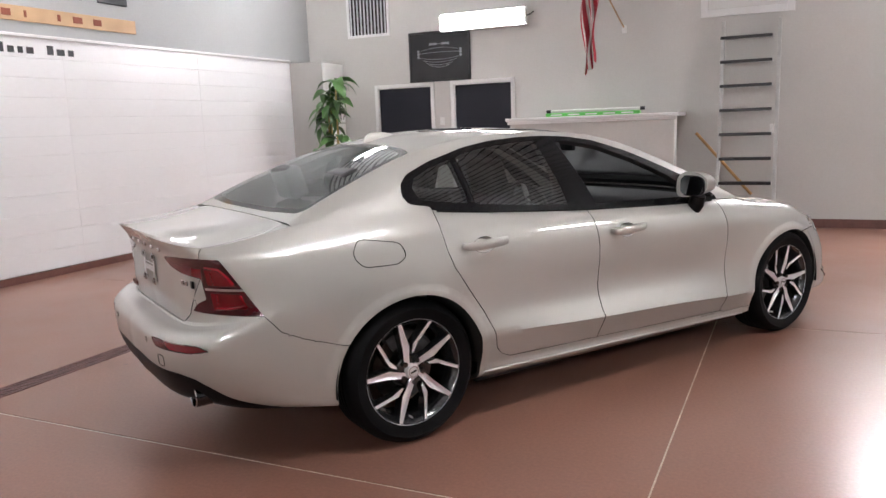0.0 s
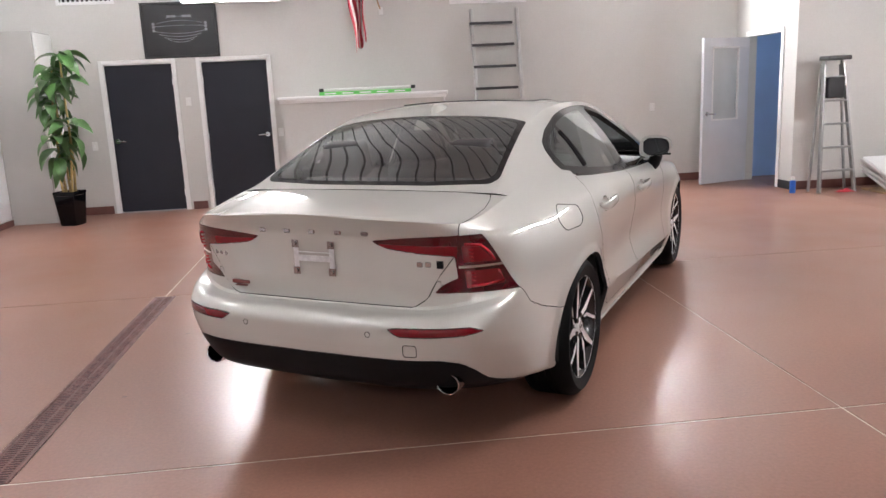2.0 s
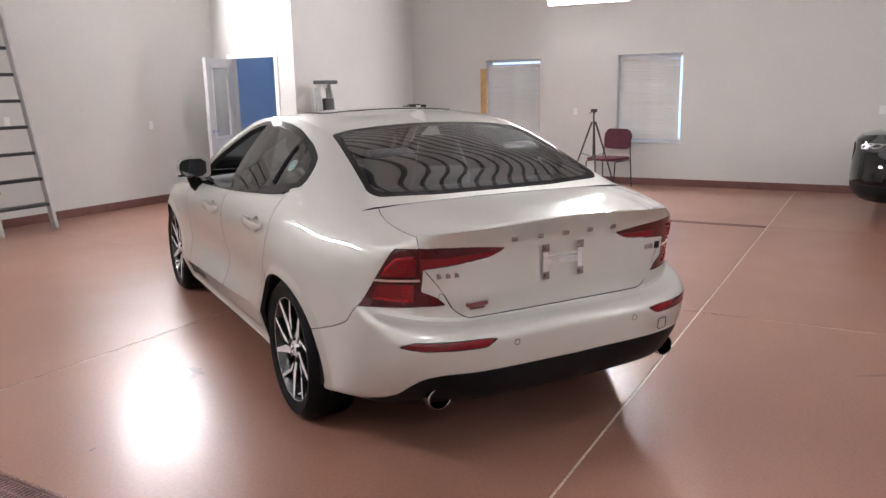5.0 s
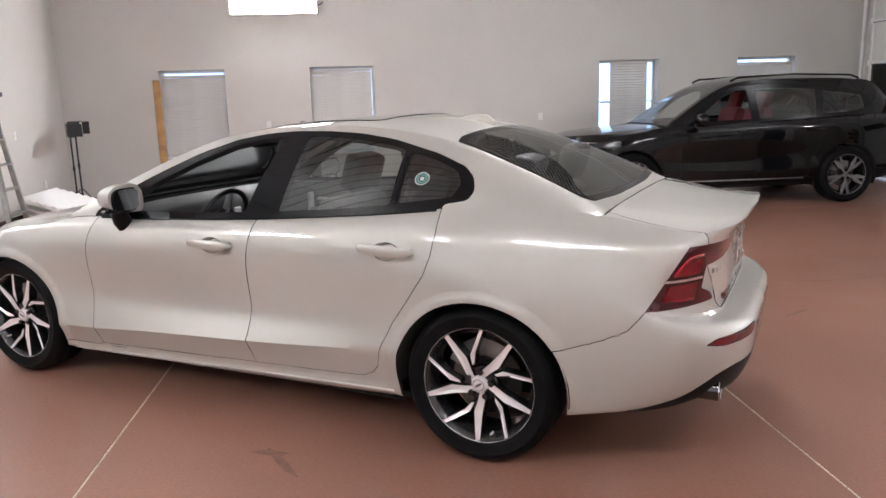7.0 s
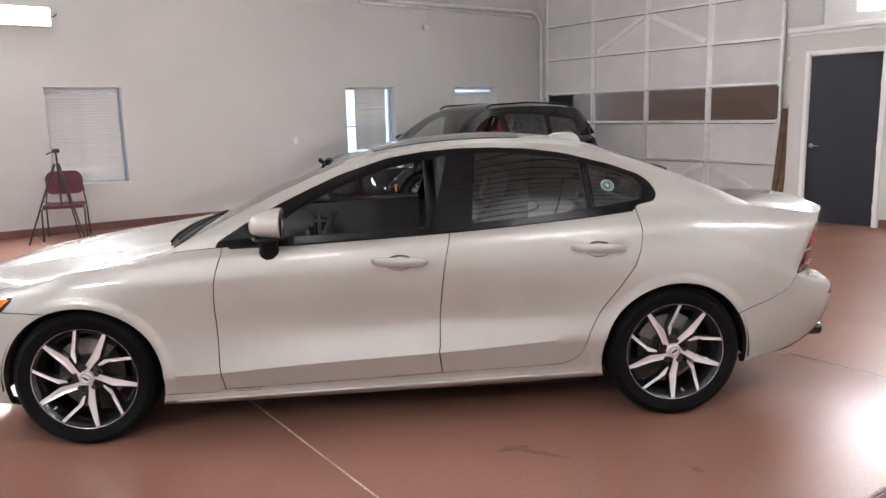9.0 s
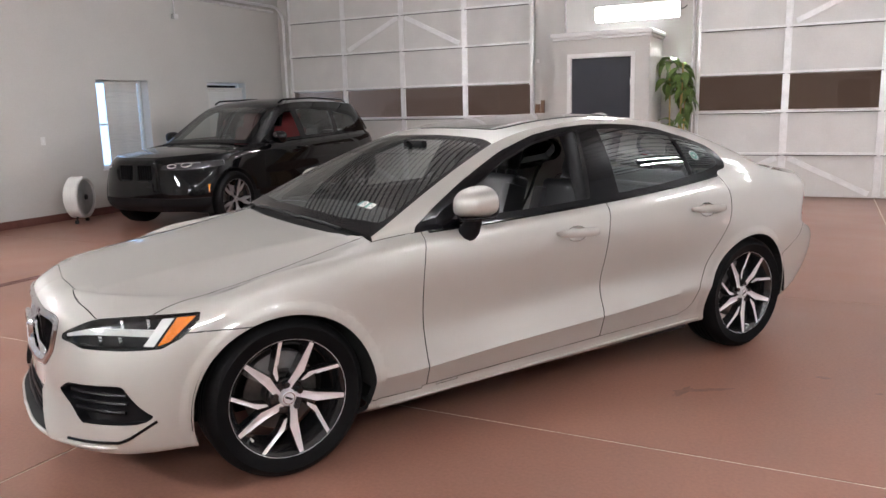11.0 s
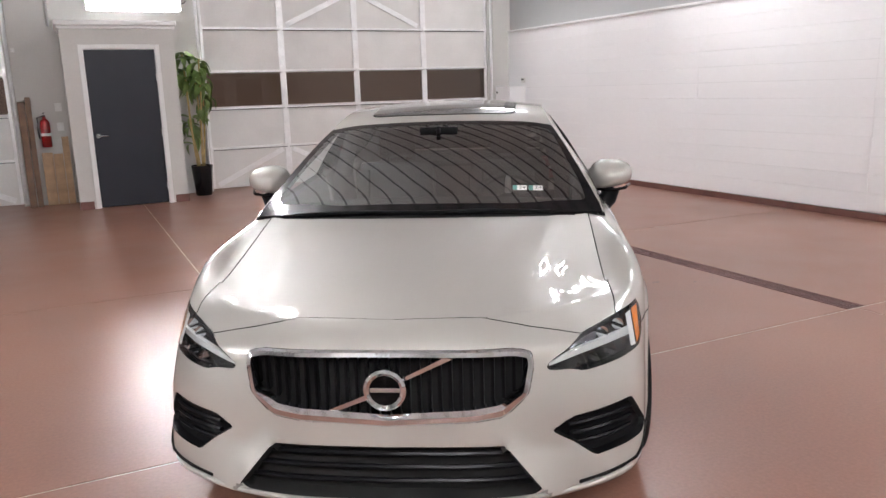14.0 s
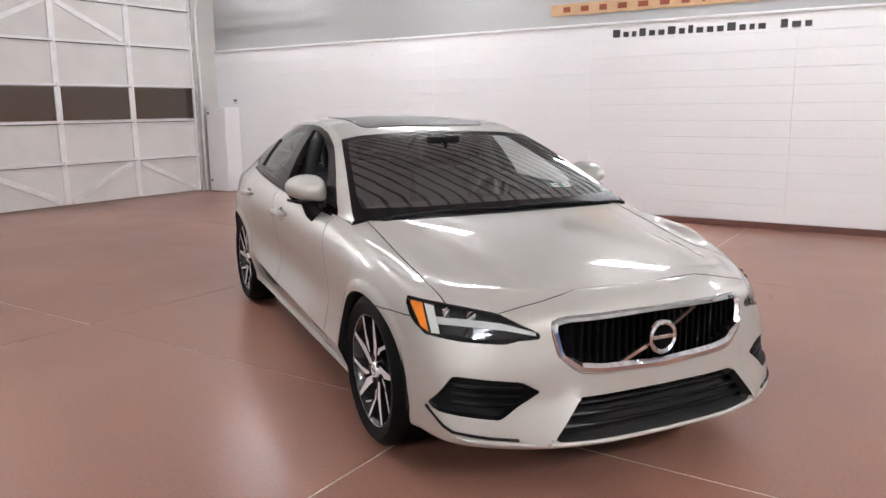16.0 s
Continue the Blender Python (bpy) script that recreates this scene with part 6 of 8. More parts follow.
    wq_bm = take(gh, lambda c: c.x > .5 and inside(win_q, c.y, c.z))
    tr_bm = take(gh, lambda c: c.x > .5 and inside(dlo, c.y, c.z))
    g1 = whole("windscreen", wsi_bm, M_WS, car, "clear windscreen mirroring the ribbed ceiling", fl=0)
    g2 = whole("rear_window", rgi_bm, M_RGLASS, car, "dark tinted rear window", fl=0)
    whole("windscreen_border", ws_bm, M_GLOSSK, car, fl=0.008, gap=0.001)
    whole("rear_window_border", rg_bm, M_GLOSSK, car, fl=0.008, gap=0.001)
    for v in roof_bm.verts:
        v.co.z += 0.004
    whole("roof_glass", roof_bm, M_ROOFG, car, "black glass sunroof", fl=0.01)
    for k, p in enumerate(both("rear_side_window", wr_bm, M_TINT, car, "tinted side window", fl=0)):
        p.visible_shadow = False
    for p in both("quarter_window", wq_bm, M_TINT, car, "small tinted quarter window", fl=0):
        p.visible_shadow = False
    g1.visible_shadow = False
    g2.visible_shadow = False
    both("window_surround", tr_bm, M_GLOSSK, car, "gloss black window surround and pillar", fl=0.03, gap=0.0)
    whole("body_shell", joined(gh, ring, deck_bm), M_PAINT, car, "pearl painted roof, pillars, sills and rear quarters", fl=0.02, gap=0.0012,
          keep=lambda c: c.y < -1.27 and on_edge(c) and not (c.y < -1.95 and c.x < .66))

    # bright strip along the belt, thin division bars
    for s in (1, -1):
        bm = bm_new()
        pts = []
        for k in range(40):
            y = .73 - 1.96 * k / 39
            p, n = pin(bvh, y, edge_xz(y).z - 0.006, "side")
            if p is None:
                continue
            pts.append((s * (p.x + 0.003), y, p.z + 0.002))
        tube(bm, pts, 0.0065, 6)
        part("belt_moulding", bm, M_GLOSSK, car, "black belt moulding", smooth=True, angle=50)
        bm = bm_new()
        pp = [gbvh.ray_cast(Vector((3, -1.022, z)), Vector((-1, 0, 0)))[0] for z in (1.07, 1.12, 1.18, 1.25)]
        tube(bm, [(s * (p.x + 0.001), p.y, p.z) for p in pp], 0.012, 6)
        part("division_bar", bm, M_SATINK, car)

    # --- cowl under the windscreen with wipers ---
    bm = bm_new()
    rws = []
    for k in range(13):
        x = 0.78 * (1 - k / 12)
        rws.append([Vector((x, 1.005 - 0.02 * (x / .74) ** 2, hood_z(x, 1.0) - 0.012)), Vector((x, .93 - 0.03 * (x / .74) ** 2, spline(cen_z, .93) - 0.03 - 0.01 * (x / .74) ** 2))])
    cw = rows_sheet(rws)
    whole("cowl", cw, M_SATINK, car, "black plastic cowl", fl=0.03, gap=0)
    for x0, x1 in ((.62, -.02), (.02, -.56)):
        bm = bm_new()
        pts = []
        for k in range(9):
            x = x0 + (x1 - x0) * k / 8
            y = 1.045 - 0.03 * abs(x)
            pts.append((x, y, hood_z(x, y) + 0.006 + 0.006 * math.sin(math.pi * k / 8)))
        tube(bm, pts, 0.008, 6)
        part("wiper", bm, M_SATINK, car, smooth=True, angle=50)

    # --- front details ---
    recess("grille_back", g_bm, M_WELL_GAP, car, (0, -0.07, 0))
    outl = [p for p in grille if p[0] > -0.3]
    rim_pts = []
    for x, z in [(0, .711)] + [p for p in outl if p[0] > 0.01] + [(0, .475)]:
        rim_pts.append((x, z))
    closed_pts = rim_pts + [(-x, z) for x, z in rim_pts[::-1][1:-1]]
    dense = []
    for (x0, z0), (x1, z1) in zip(closed_pts, closed_pts[1:] + closed_pts[:1]):
        nseg = max(1, int(math.hypot(x1 - x0, z1 - z0) / 0.03))
        for k in range(nseg):
            dense.append((x0 + (x1 - x0) * k / nseg, z0 + (z1 - z0) * k / nseg))
    def front_pt(x, z, off=0.0):
        p, n = pin(bvh, abs(x), z, "front")
        return Vector((x, (p.y if p else 2.2) + off, z))
    bm = bm_new()
    loops = []
    for inset, off in ((0.0, 0.0015), (0.005, 0.010), (0.017, 0.012), (0.026, -0.004), (0.027, -0.030)):
        ring_ = []
        for k, (x, z) in enumerate(dense):
            (xa, za), (xb, zb) = dense[k - 1], dense[(k + 1) % len(dense)]
            t_ = Vector((xb - xa, zb - za)).normalized()
            nx, nz = -t_.y, t_.x
            if nx * x + nz * (z - .59) * 2 < 0:
                nx, nz = -nx, -nz
            low = 1.0 + 0.4 * min(1.0, max(0.0, (.56 - z) / .06))
            ring_.append(bm.verts.new(front_pt(x - nx * inset * low, z - nz * inset * low, off)))
        loops.append(ring_)
    for la, lb in zip(loops, loops[1:]):
        for k in range(len(la)):
            bm.faces.new((la[k], la[(k + 1) % len(la)], lb[(k + 1) % len(la)], lb[k]))
    gr = part("grille_frame", bm, M_CHROME, car, "chrome grille surround", smooth=True, angle=30)
    for k in range(27):
        x = -0.43 + 0.86 * k / 26
        zt = .694 if abs(x) < .40 else .684
        zb = .488 + max(0, abs(x) - .27) * 0.55
        bm = bm_new()
        y = front_pt(x, .6).y
        box(bm, x - 0.0055, x + 0.0055, y - 0.062, y - 0.030, zb, zt, 0.002)
        part("grille_slat", bm, M_GRILLE, gr)
    a, b = front_pt(.215, .50, -0.010), front_pt(-.215, .69, -0.010)
    for p, q in ((a, front_pt(.055, .567, 0.0)), (front_pt(-.055, .620, 0.0), b)):
        bm = bm_new()
        d = (q - p).normalized()
        up = Vector((0, 1, 0)).cross(d).normalized()
        vs = [bm.verts.new(c) for c in (p - up * 0.006, p + up * 0.006, q + up * 0.008, q - up * 0.008)]
        vb = [bm.verts.new(v.co + Vector((0, -0.012, 0))) for v in vs]
        bm.faces.new(vs)
        bm.faces.new(vb[::-1])
        for i in range(4):
            bm.faces.new((vs[i], vs[(i + 1) % 4], vb[(i + 1) % 4], vb[i]))
        part("grille_bar", bm, M_CHROME, gr, "diagonal chrome bar")
    bm = bm_new()
    lathe(bm, [(0.047, 0.0), (0.049, 0.012), (0.058, 0.018), (0.067, 0.012), (0.069, 0.0)], 40)
    em = Matrix.Translation(front_pt(0, .594, 0.006)) @ Matrix.Rotation(radians(-90), 4, "X")
    bmesh.ops.transform(bm, matrix=em, verts=bm.verts[:])
    part("emblem_ring", bm, M_CHROME, gr, "round chrome badge ring", smooth=True, angle=40)
    bm = bm_new()
    lathe(bm, [(0.0468, 0.006), (0, 0.007)], 40, em)
    part("emblem_disc", bm, M_GRILLE, gr)
    bm = bm_new()
    c = front_pt(0, .594, 0.014)
    box(bm, -0.047, 0.047, c.y, c.y + 0.004, .587, .601, 0.002)
    part("emblem_bar", bm, M_SILVER, gr)

    recess("intake_back", int_bm, M_WELL_GAP, car, (0, -0.07, 0))
    bm = bm_new()
    tube(bm, [front_pt(-.79 + 1.58 * k / 40, .243 + .014 * abs(-1 + 2 * k / 40) ** 3, .003) for k in range(41)], [0.003] + [0.009] * 39 + [0.003], 8)
    part("lower_lip", bm, M_PAINT, car, "thin pearl lip under the intake", smooth=True, angle=50)
    for z in (.300, .340, .378):
        bm = bm_new()
        hw = .455 - (z - .29) * 0.75
        pts = [front_pt(-hw + 2 * hw * k / 16, z, -0.022) for k in range(17)]
        tube(bm, pts, 0.009, 6)
        part("intake_slat", bm, M_SLAT, car, smooth=True, angle=50)
    recess("fog_recess", fog_bm.copy(), M_SATINK, car, (-0.01, -0.035, 0), "black side intake", cross=False)
    fbl = fog_bm
    for v in fbl.verts:
        v.co.x = -v.co.x
    recess("fog_recess", fbl, M_SATINK, car, (0.01, -0.035, 0), "black side intake", cross=False)
    for s in (1, -1):
        for z in (.384, .415, .447):
            bm = bm_new()
            x0, x1 = .575 + max(0, .42 - z) * 0.7, .790
            pts = []
            for k in range(9):
                x = x0 + (x1 - x0) * k / 8
                p = front_pt(x, z, -0.016)
                pts.append((s * (x - 0.006), p.y, z))
            tube(bm, pts, 0.008, 6)
            part("fog_slat", bm, M_SLAT, car, smooth=True, angle=50)
        bm = bm_new()
        pts = [(s * (x + 0.002), front_pt(x, z, 0.002).y, z) for x, z in ((.60, .268), (.69, .272), (.745, .276), (.798, .280), (.820, .296), (.848, .350))]
        tube(bm, pts, 0.006, 6)
        part("fog_trim", bm, M_GLOSSK, car, smooth=True, angle=50)
    # headlamps: dark pan, light bars, amber end, clear cover
    for s in (1, -1):
        hl = new("headlamp")
        hl.parent = car
        hl["label"] = "clear headlamp with a sideways light bar and amber end"
        b2 = lf_bm.copy()
        if s < 0:
            for v in b2.verts:
                v.co.x = -v.co.x
        recess("housing", b2, M_LAMPIN, hl, (-0.012 * s, -0.045, -0.004), cross=False)
        b3 = lf_bm.copy()
        b3.normal_update()
        outward(b3)
        if s < 0:
            b3 = mirrored(b3)
        b4 = b3.copy()
        rim_f = set(bmesh.ops.inset_region(b4, faces=b4.faces[:], thickness=0.009, depth=0.0)["faces"])
        bmesh.ops.delete(b4, geom=[f for f in b4.faces if f not in rim_f], context="FACES")
        b4.normal_update()
        for v in b4.verts:
            v.co += v.normal * 0.0012
        sheet("bezel", b4, M_GLOSSK, hl, "black lamp edge")
        cv = sheet("cover", b3, M_CLEAR, hl, "clear lamp cover")
        cv.visible_shadow = False
        def ribbon(name, pts, wz, depth, mat, back, label=""):
            bm = bm_new()
            tops, bots = [], []
            for x, z, w in pts:
                p = front_pt(min(x, .84), z, 0)
                y = p.y - back
                tops.append((bm.verts.new((s * (x - 0.004), y, z + w)), bm.verts.new((s * (x - 0.004), y - depth, z + w))))
                bots.append((bm.verts.new((s * (x - 0.004), y, z - w)), bm.verts.new((s * (x - 0.004), y - depth, z - w))))
            for k in range(len(pts) - 1):
                bm.faces.new((tops[k][0], tops[k + 1][0], bots[k + 1][0], bots[k][0]))
                bm.faces.new((tops[k][1], tops[k + 1][1], tops[k + 1][0], tops[k][0]))
                bm.faces.new((bots[k][0], bots[k + 1][0], bots[k + 1][1], bots[k][1]))
            return part(name, bm, mat, hl, label, smooth=True, angle=40)
        ribbon("light_bar", [(.512, 0.645, .006), (.56, 0.657, .008), (.61, 0.668, .011), (.708, 0.671, .012), (.80, 0.666, .013)], 0, 0.02, M_WHITEPL, 0.014, "white daytime light bar")
        def side_patch(name, quad, back, mat, label=""):
            bm = bm_new()
            cols = []
            for k in range(7):
                f = k / 6
                cv_ = []
                for (ya, za), (yb_, zb_) in ((quad[0], quad[1]), (quad[3], quad[2])):
                    y, z = ya + (yb_ - ya) * f, za + (zb_ - za) * f
                    p, n = pin(bvh, y, z, "side")
                    q = p - n * back
                    cv_.append(bm.verts.new((s * q.x, q.y, q.z)))
                cols.append(cv_)
            for a_, b_ in zip(cols, cols[1:]):
                bm.faces.new((a_[0], b_[0], b_[1], a_[1]))
            part(name, bm, mat, hl, label, smooth=True)
        side_patch("amber_end", [(1.762, 0.724), (1.822, 0.723), (1.905, 0.627), (1.862, 0.641)], 0.010, M_AMBER, "amber side reflector")
        side_patch("light_end", [(1.833, 0.721), (1.872, 0.718), (1.950, 0.628), (1.918, 0.625)], 0.012, M_WHITEPL)
        ribbon("brow", [(.60, 0.698, .004), (.66, 0.709, .007), (.76, 0.718, .006)], 0, 0.01, M_SATINK, 0.016)
        ribbon("lower_frame", [(.60, 0.624, .004), (.68, 0.620, .004), (.78, 0.622, .004)], 0, 0.01, M_SATINK, 0.010)
        for x, z in ((.655, .637), (.715, .637), (.69, .695), (.75, .699)):
            bm = bm_new()
            p = front_pt(x, z, -0.034)
            rod(bm, (s * x, p.y, z), (s * x, p.y + 0.012, z), 0.017, 16, 0.020)
            part("projector", bm, M_CHROME, hl, smooth=True, angle=40)

    # --- rear details ---
    lr_bm.normal_update()
    for s in (1, -1):
        tl = new("tail_lamp")
        tl.parent = car
        tl["label"] = "red C-shaped wrap-around tail lamp"
        base = lr_bm.copy()
        outward(base)
        band = rounded([(.622, .809), (.80, .808), (.80, .798), (.622, .797)], 0.002)
        hook1 = rounded([(.640, .890), (.700, .884), (.748, .818), (.640, .820)], 0.008)
        hook2 = rounded([(.642, .788), (.752, .787), (.768, .722), (.644, .713)], 0.008)
        for ln in (band, hook1, hook2):
            cut(base, ln, "xz", lambda c: True)
        cut(base, [(.632, 1.0), (.622, .86), (.625, .84)], "xz", lambda c: True, False)
        cut(base, [(.27, .897), (.45, .893), (.632, .889)], "xz", lambda c: True, False)
        bnd = take(base, lambda c: inside(band, c.x, c.z))
        hk1 = take(base, lambda c: inside(hook1, c.x, c.z))
        hk2 = take(base, lambda c: inside(hook2, c.x, c.z))
        arm = take(base, lambda c: c.x < .628 and c.z > .891)
        arm2 = take(base, lambda c: c.x < .628 and c.z > .84)
        for nm, b, mt, lb in (("lens", base, M_LENSD, "dark red outer lens"), ("light_line", bnd, M_SILVER, "pale light line"), ("lens_field", hk1, M_LENSR, "red lens field"), ("lens_field", hk2, M_LENSR, "red lens field"), ("arm", arm, M_LENSD, "dark red arm on the trunk lid"), ("arm_strip", arm2, M_LENSR, "red strip of the arm")):
            b.normal_update()
            if not b.faces:
                b.free()
                continue
            flange(b, 0.012, 0.0008)
            if s < 0:
                b = mirrored(b)
            sheet(nm, b, mt, tl, lb)
        for pts in ([(.650, .896), (.705, .890), (.728, .858), (.742, .826)], [(.752, .780), (.764, .735), (.712, .724), (.660, .722)]):
            bm = bm_new()
            tube(bm, [(s * x, pin(bvh, x, z, "rear")[0].y - 0.0008, z) for x, z in pts], 0.0065, 6)
            part("light_guide", bm, M_GUIDE, tl, "bright red light guide", smooth=True)
        for z in (.872, .857, .842, .827, .776, .761, .746):
            bm = bm_new()
            y = pin(bvh, .668, z, "rear")[0].y
            box(bm, min(s * .656, s * .680), max(s * .656, s * .680), y - 0.003, y + 0.003, z - 0.0035, z + 0.0035, 0.001)
            part("lamp_segment", bm, M_GUIDE, tl)
    lr_bm.free()
    both("reflector", rf_bm, M_LENSR, car, "dark red bumper reflector", fl=0.012)

    def rear_pt(x, z, off=0.0):
        p, n = pin(bvh, abs(x), z, "rear")
        return Vector((x, (p.y if p else -2.35) - off, z))
    for k, x in enumerate((-.245, -.12, .005, .13, .255)):
        bm = bm_new()
        p = rear_pt(x, .938, 0.0)
        box(bm, x - 0.017, x + 0.017, p.y - 0.007, p.y + 0.002, .928, .948, 0.004)
        part("badge_block", bm, M_BADGE, trunk, "small plain chrome badge block")
    for x0, ws_ in ((-.565, (.034, .034, .034)), (.465, (.034, .034))):
        x = x0
        for w in ws_:
            bm = bm_new()
            p = rear_pt(x, .815)
            box(bm, x, x + w - 0.008, p.y - 0.006, p.y + 0.004, .806, .828, 0.003)
            part("model_badge_block", bm, M_BADGE, trunk)
            x += w
    bm = bm_new()
    p = rear_pt(.545, .815)
    box(bm, .545, .572, p.y - 0.005, p.y + 0.004, .801, .831, 0.001)
    part("model_badge_plate", bm, M_SATINK, trunk)
    br = new("plate_bracket")
    br.parent = car
    br["label"] = "bare silver number-plate bracket with bolts"
    yb = rear_pt(0, .82).y - 0.012
    for x in (-.088, .088):
        bm = bm_new()
        box(bm, x - 0.012, x + 0.012, yb - 0.003, yb, .762, .888, 0.001)
        part("upright", bm, M_BRACKET, br)
        for z in (.768, .882):
            bm = bm_new()
            box(bm, x - 0.017, x + 0.017, yb - 0.0065, yb - 0.0035, z - 0.016, z + 0.016, 0.001)
            rod(bm, (x, yb - 0.0064, z), (x, yb - 0.013, z), 0.008, 10)
            rod(bm, (x, yb, z), (x, yb + 0.02, z), 0.006, 8)
            part("bolt", bm, M_BADGE, br)
    for z, hz_ in ((.822, .013), (.848, .002)):
        bm = bm_new()
        box(bm, -.0755, .0755, yb - 0.003, yb, z - hz_, z + hz_, 0.0008)
        part("crossbar", bm, M_BRACKET, br)
    bm = bm_new()
    p = rear_pt(-.40, .668)
    box(bm, -.45, -.36, rear_pt(-.45, .70).y - 0.026, p.y + 0.03, .688, .702)
    part("sticker_bar", bm, M_STICK, trunk, "small dark red sticker bar")
    bm = bm_new()
    box(bm, -.435, -.375, rear_pt(-.435, .68).y - 0.022, p.y + 0.03, .676, .682)
    part("sticker_bar", bm, M_STICK, trunk, "small dark red sticker bar")
    for s in (1, -1):
        bm = bm_new()
        m = Matrix.Translation((s * .588, -2.246, .346)) @ Matrix.Rotation(radians(90), 4, "X") @ Matrix.Diagonal((1.12, 1, 1, 1))
        lathe(bm, [(0.034, -0.05), (0.038, 0.092), (0.042, 0.100), (0.046, 0.097), (0.046, 0.085), (0.044, -0.05)], 28, m)
        ex = part("exhaust_tip", bm, M_TIP, car, "dark chrome exhaust tip", smooth=True, angle=40)
        bm = bm_new()
        lathe(bm, [(0.0355, 0.03), (0, 0.03)], 28, m)
        part("bore", bm, M_WELL_GAP, ex)
        bm = bm_new()
        lathe(bm, [(0.0405, 0.0985), (0.042, 0.1012), (0.0445, 0.1012), (0.0462, 0.0975)], 28, m)
        part("tip_rim", bm, M_CHROME, ex, "bright rim", smooth=True, angle=50)
        bm = bm_new()
        sx_, sz_ = s * .30, .555
        p = rear_pt(sx_, sz_, 0.001)
        rod(bm, (sx_, p.y, sz_), (sx_, p.y + 0.005, sz_), 0.010, 14)
        ps = part("parking_sensor", bm, M_PAINT, car)
        bm = bm_new()
        ring_ = [(sx_ + 0.0115 * math.cos(a * math.pi / 8), sz_ + 0.0115 * math.sin(a * math.pi / 8)) for a in range(16)]
        tube(bm, [rear_pt(x, z, 0.0005) for x, z in ring_], 0.0014, 5, True)
        part("sensor_ring", bm, M_SATINK, ps, "fine dark ring")

    bm = bm_new()
    cap = rounded([(.448, .474), (.502, .474), (.502, .522), (.448, .522)], 0.012, 4)
    tube(bm, [rear_pt(x, z, 0.0005) for x, z in cap], 0.0018, 5, True)
    part("tow_cap_seam", bm, M_SATINK, car, "fine seam of a square cap")
    # --- side details ---
    def side_pt(y, z, off=0.0):
        p, n = pin(bvh, y, z, "side")
        return Vector(((p.x if p else 0.9) + off, y, z))
    for s in (1, -1):
        for (yc, zc), door in (((-.075, .856), fdoors), ((-1.035, .887), rdoors)):
            dr = door[0] if s > 0 else door[1]
            bm = bm_new()
            rings_ = []
            for k in range(15):
                f = k / 14
                y = yc + .135 - .27 * f
                env = (1 - abs(2 * f - 1) ** 4)
                p = side_pt(y, zc - 0.006 * (f - .5), 0)
                outx = p.x + 0.012 + 0.032 * env ** 0.6
                h = 0.007 + 0.016 * env ** 0.5
                t = 0.006 + 0.004 * env
                rings_.append([bm.verts.new((s * (outx + t * math.cos(a)), y, zc + 0.012 * (f - 0.5) * -1 + h * math.sin(a))) for a in [2 * math.pi * j / 10 for j in range(10)]])
            for a, b in zip(rings_, rings_[1:]):
                for j in range(10):
                    bm.faces.new((a[j], a[(j + 1) % 10], b[(j + 1) % 10], b[j]))
            bm.faces.new(rings_[0][::-1])
            bm.faces.new(rings_[-1])
            for yy in (yc + .115, yc - .115):
                p = side_pt(yy, zc)
                rod(bm, (s * (p.x - 0.01), yy, zc), (s * (p.x + 0.022), yy, zc), 0.012, 8)
            part("handle", bm, M_PAINT, dr, "pearl door handle", smooth=True, angle=50)
        # mirrors
        mi = new("door_mirror")
        mi.parent = car
        mi["label"] = "pearl door mirror with a black foot"
        bm = bm_new()
        bmesh.ops.create_uvsphere(bm, u_segments=28, v_segments=16, radius=1)
        for v in bm.verts:
            x, y, z = v.co
            y2 = max(y, 0.0)
            taper = 1 - 0.22 * x
            zl = 0.060 if z < 0 else 0.080
            v.co = Vector((s * (0.898 + 0.108 * math.copysign(abs(x) ** 0.8, x)), .468 + 0.150 * abs(y2) ** 0.9, 1.042 + zl * taper * math.copysign(abs(z) ** (0.55 if z < 0 else 0.8), z) + 0.012 * x))
        part("cap", bm, M_PAINT, mi, smooth=True, angle=60)
        oval = [(0.094 * math.copysign(abs(math.cos(a)) ** .6, math.cos(a)), 0.060 * math.copysign(abs(math.sin(a)) ** .7, math.sin(a))) for a in [2 * math.pi * k / 32 for k in range(32)]]
        om = Matrix.Translation((s * .898, .468, 1.042)) @ Matrix.Rotation(radians(-5 * s), 4, "Z") @ Matrix.Rotation(radians(90), 4, "X")
        bm = bm_new()
        prism(bm, oval, -0.006, 0.005, om)
        part("mirror_rim", bm, M_SATINK, mi)
        bm = bm_new()
        prism(bm, [(x * .93, z * .90) for x, z in oval], 0.0055, 0.007, om)
        part("mirror_glass", bm, M_MIRROR, mi)
        bm = bm_new()
        p = side_pt(.53, .90)
        tube(bm, [(s * (p.x - .03), .54, .905), (s * (p.x + .0), .535, .93), (s * .90, .53, .985)], [0.05, 0.045, 0.042], 10)
        part("foot", bm, M_SATINK, mi, smooth=True, angle=60)
        bm = bm_new()
        tube(bm, [(s * .815, .48, .980), (s * .84, .57, .978), (s * .90, .60, .978), (s * .96, .57, .984), (s * .995, .48, .992)], 0.008, 6)
        part("lower_trim", bm, M_GLOSSK, mi, smooth=True)
        # sill strip
        bm = bm_new()
        pts = [side_pt(1.02 - 2.05 * k / 30, .195 + (.05 * k / 30), 0.002) for k in range(31)]
        tube(bm, [(s * p.x, p.y, p.z) for p in pts], 0.007, 6)
        part("sill_strip", bm, M_PAINT, car, smooth=True)
    # fuel flap seam on the right rear quarter
    bm = bm_new()
    flap = rounded([(-1.475, .935), (-1.66, .965), (-1.70, .90), (-1.66, .845), (-1.50, .845), (-1.455, .875)], 0.03, 5)
    pts = [side_pt(y, z, 0.0006) for y, z in flap]
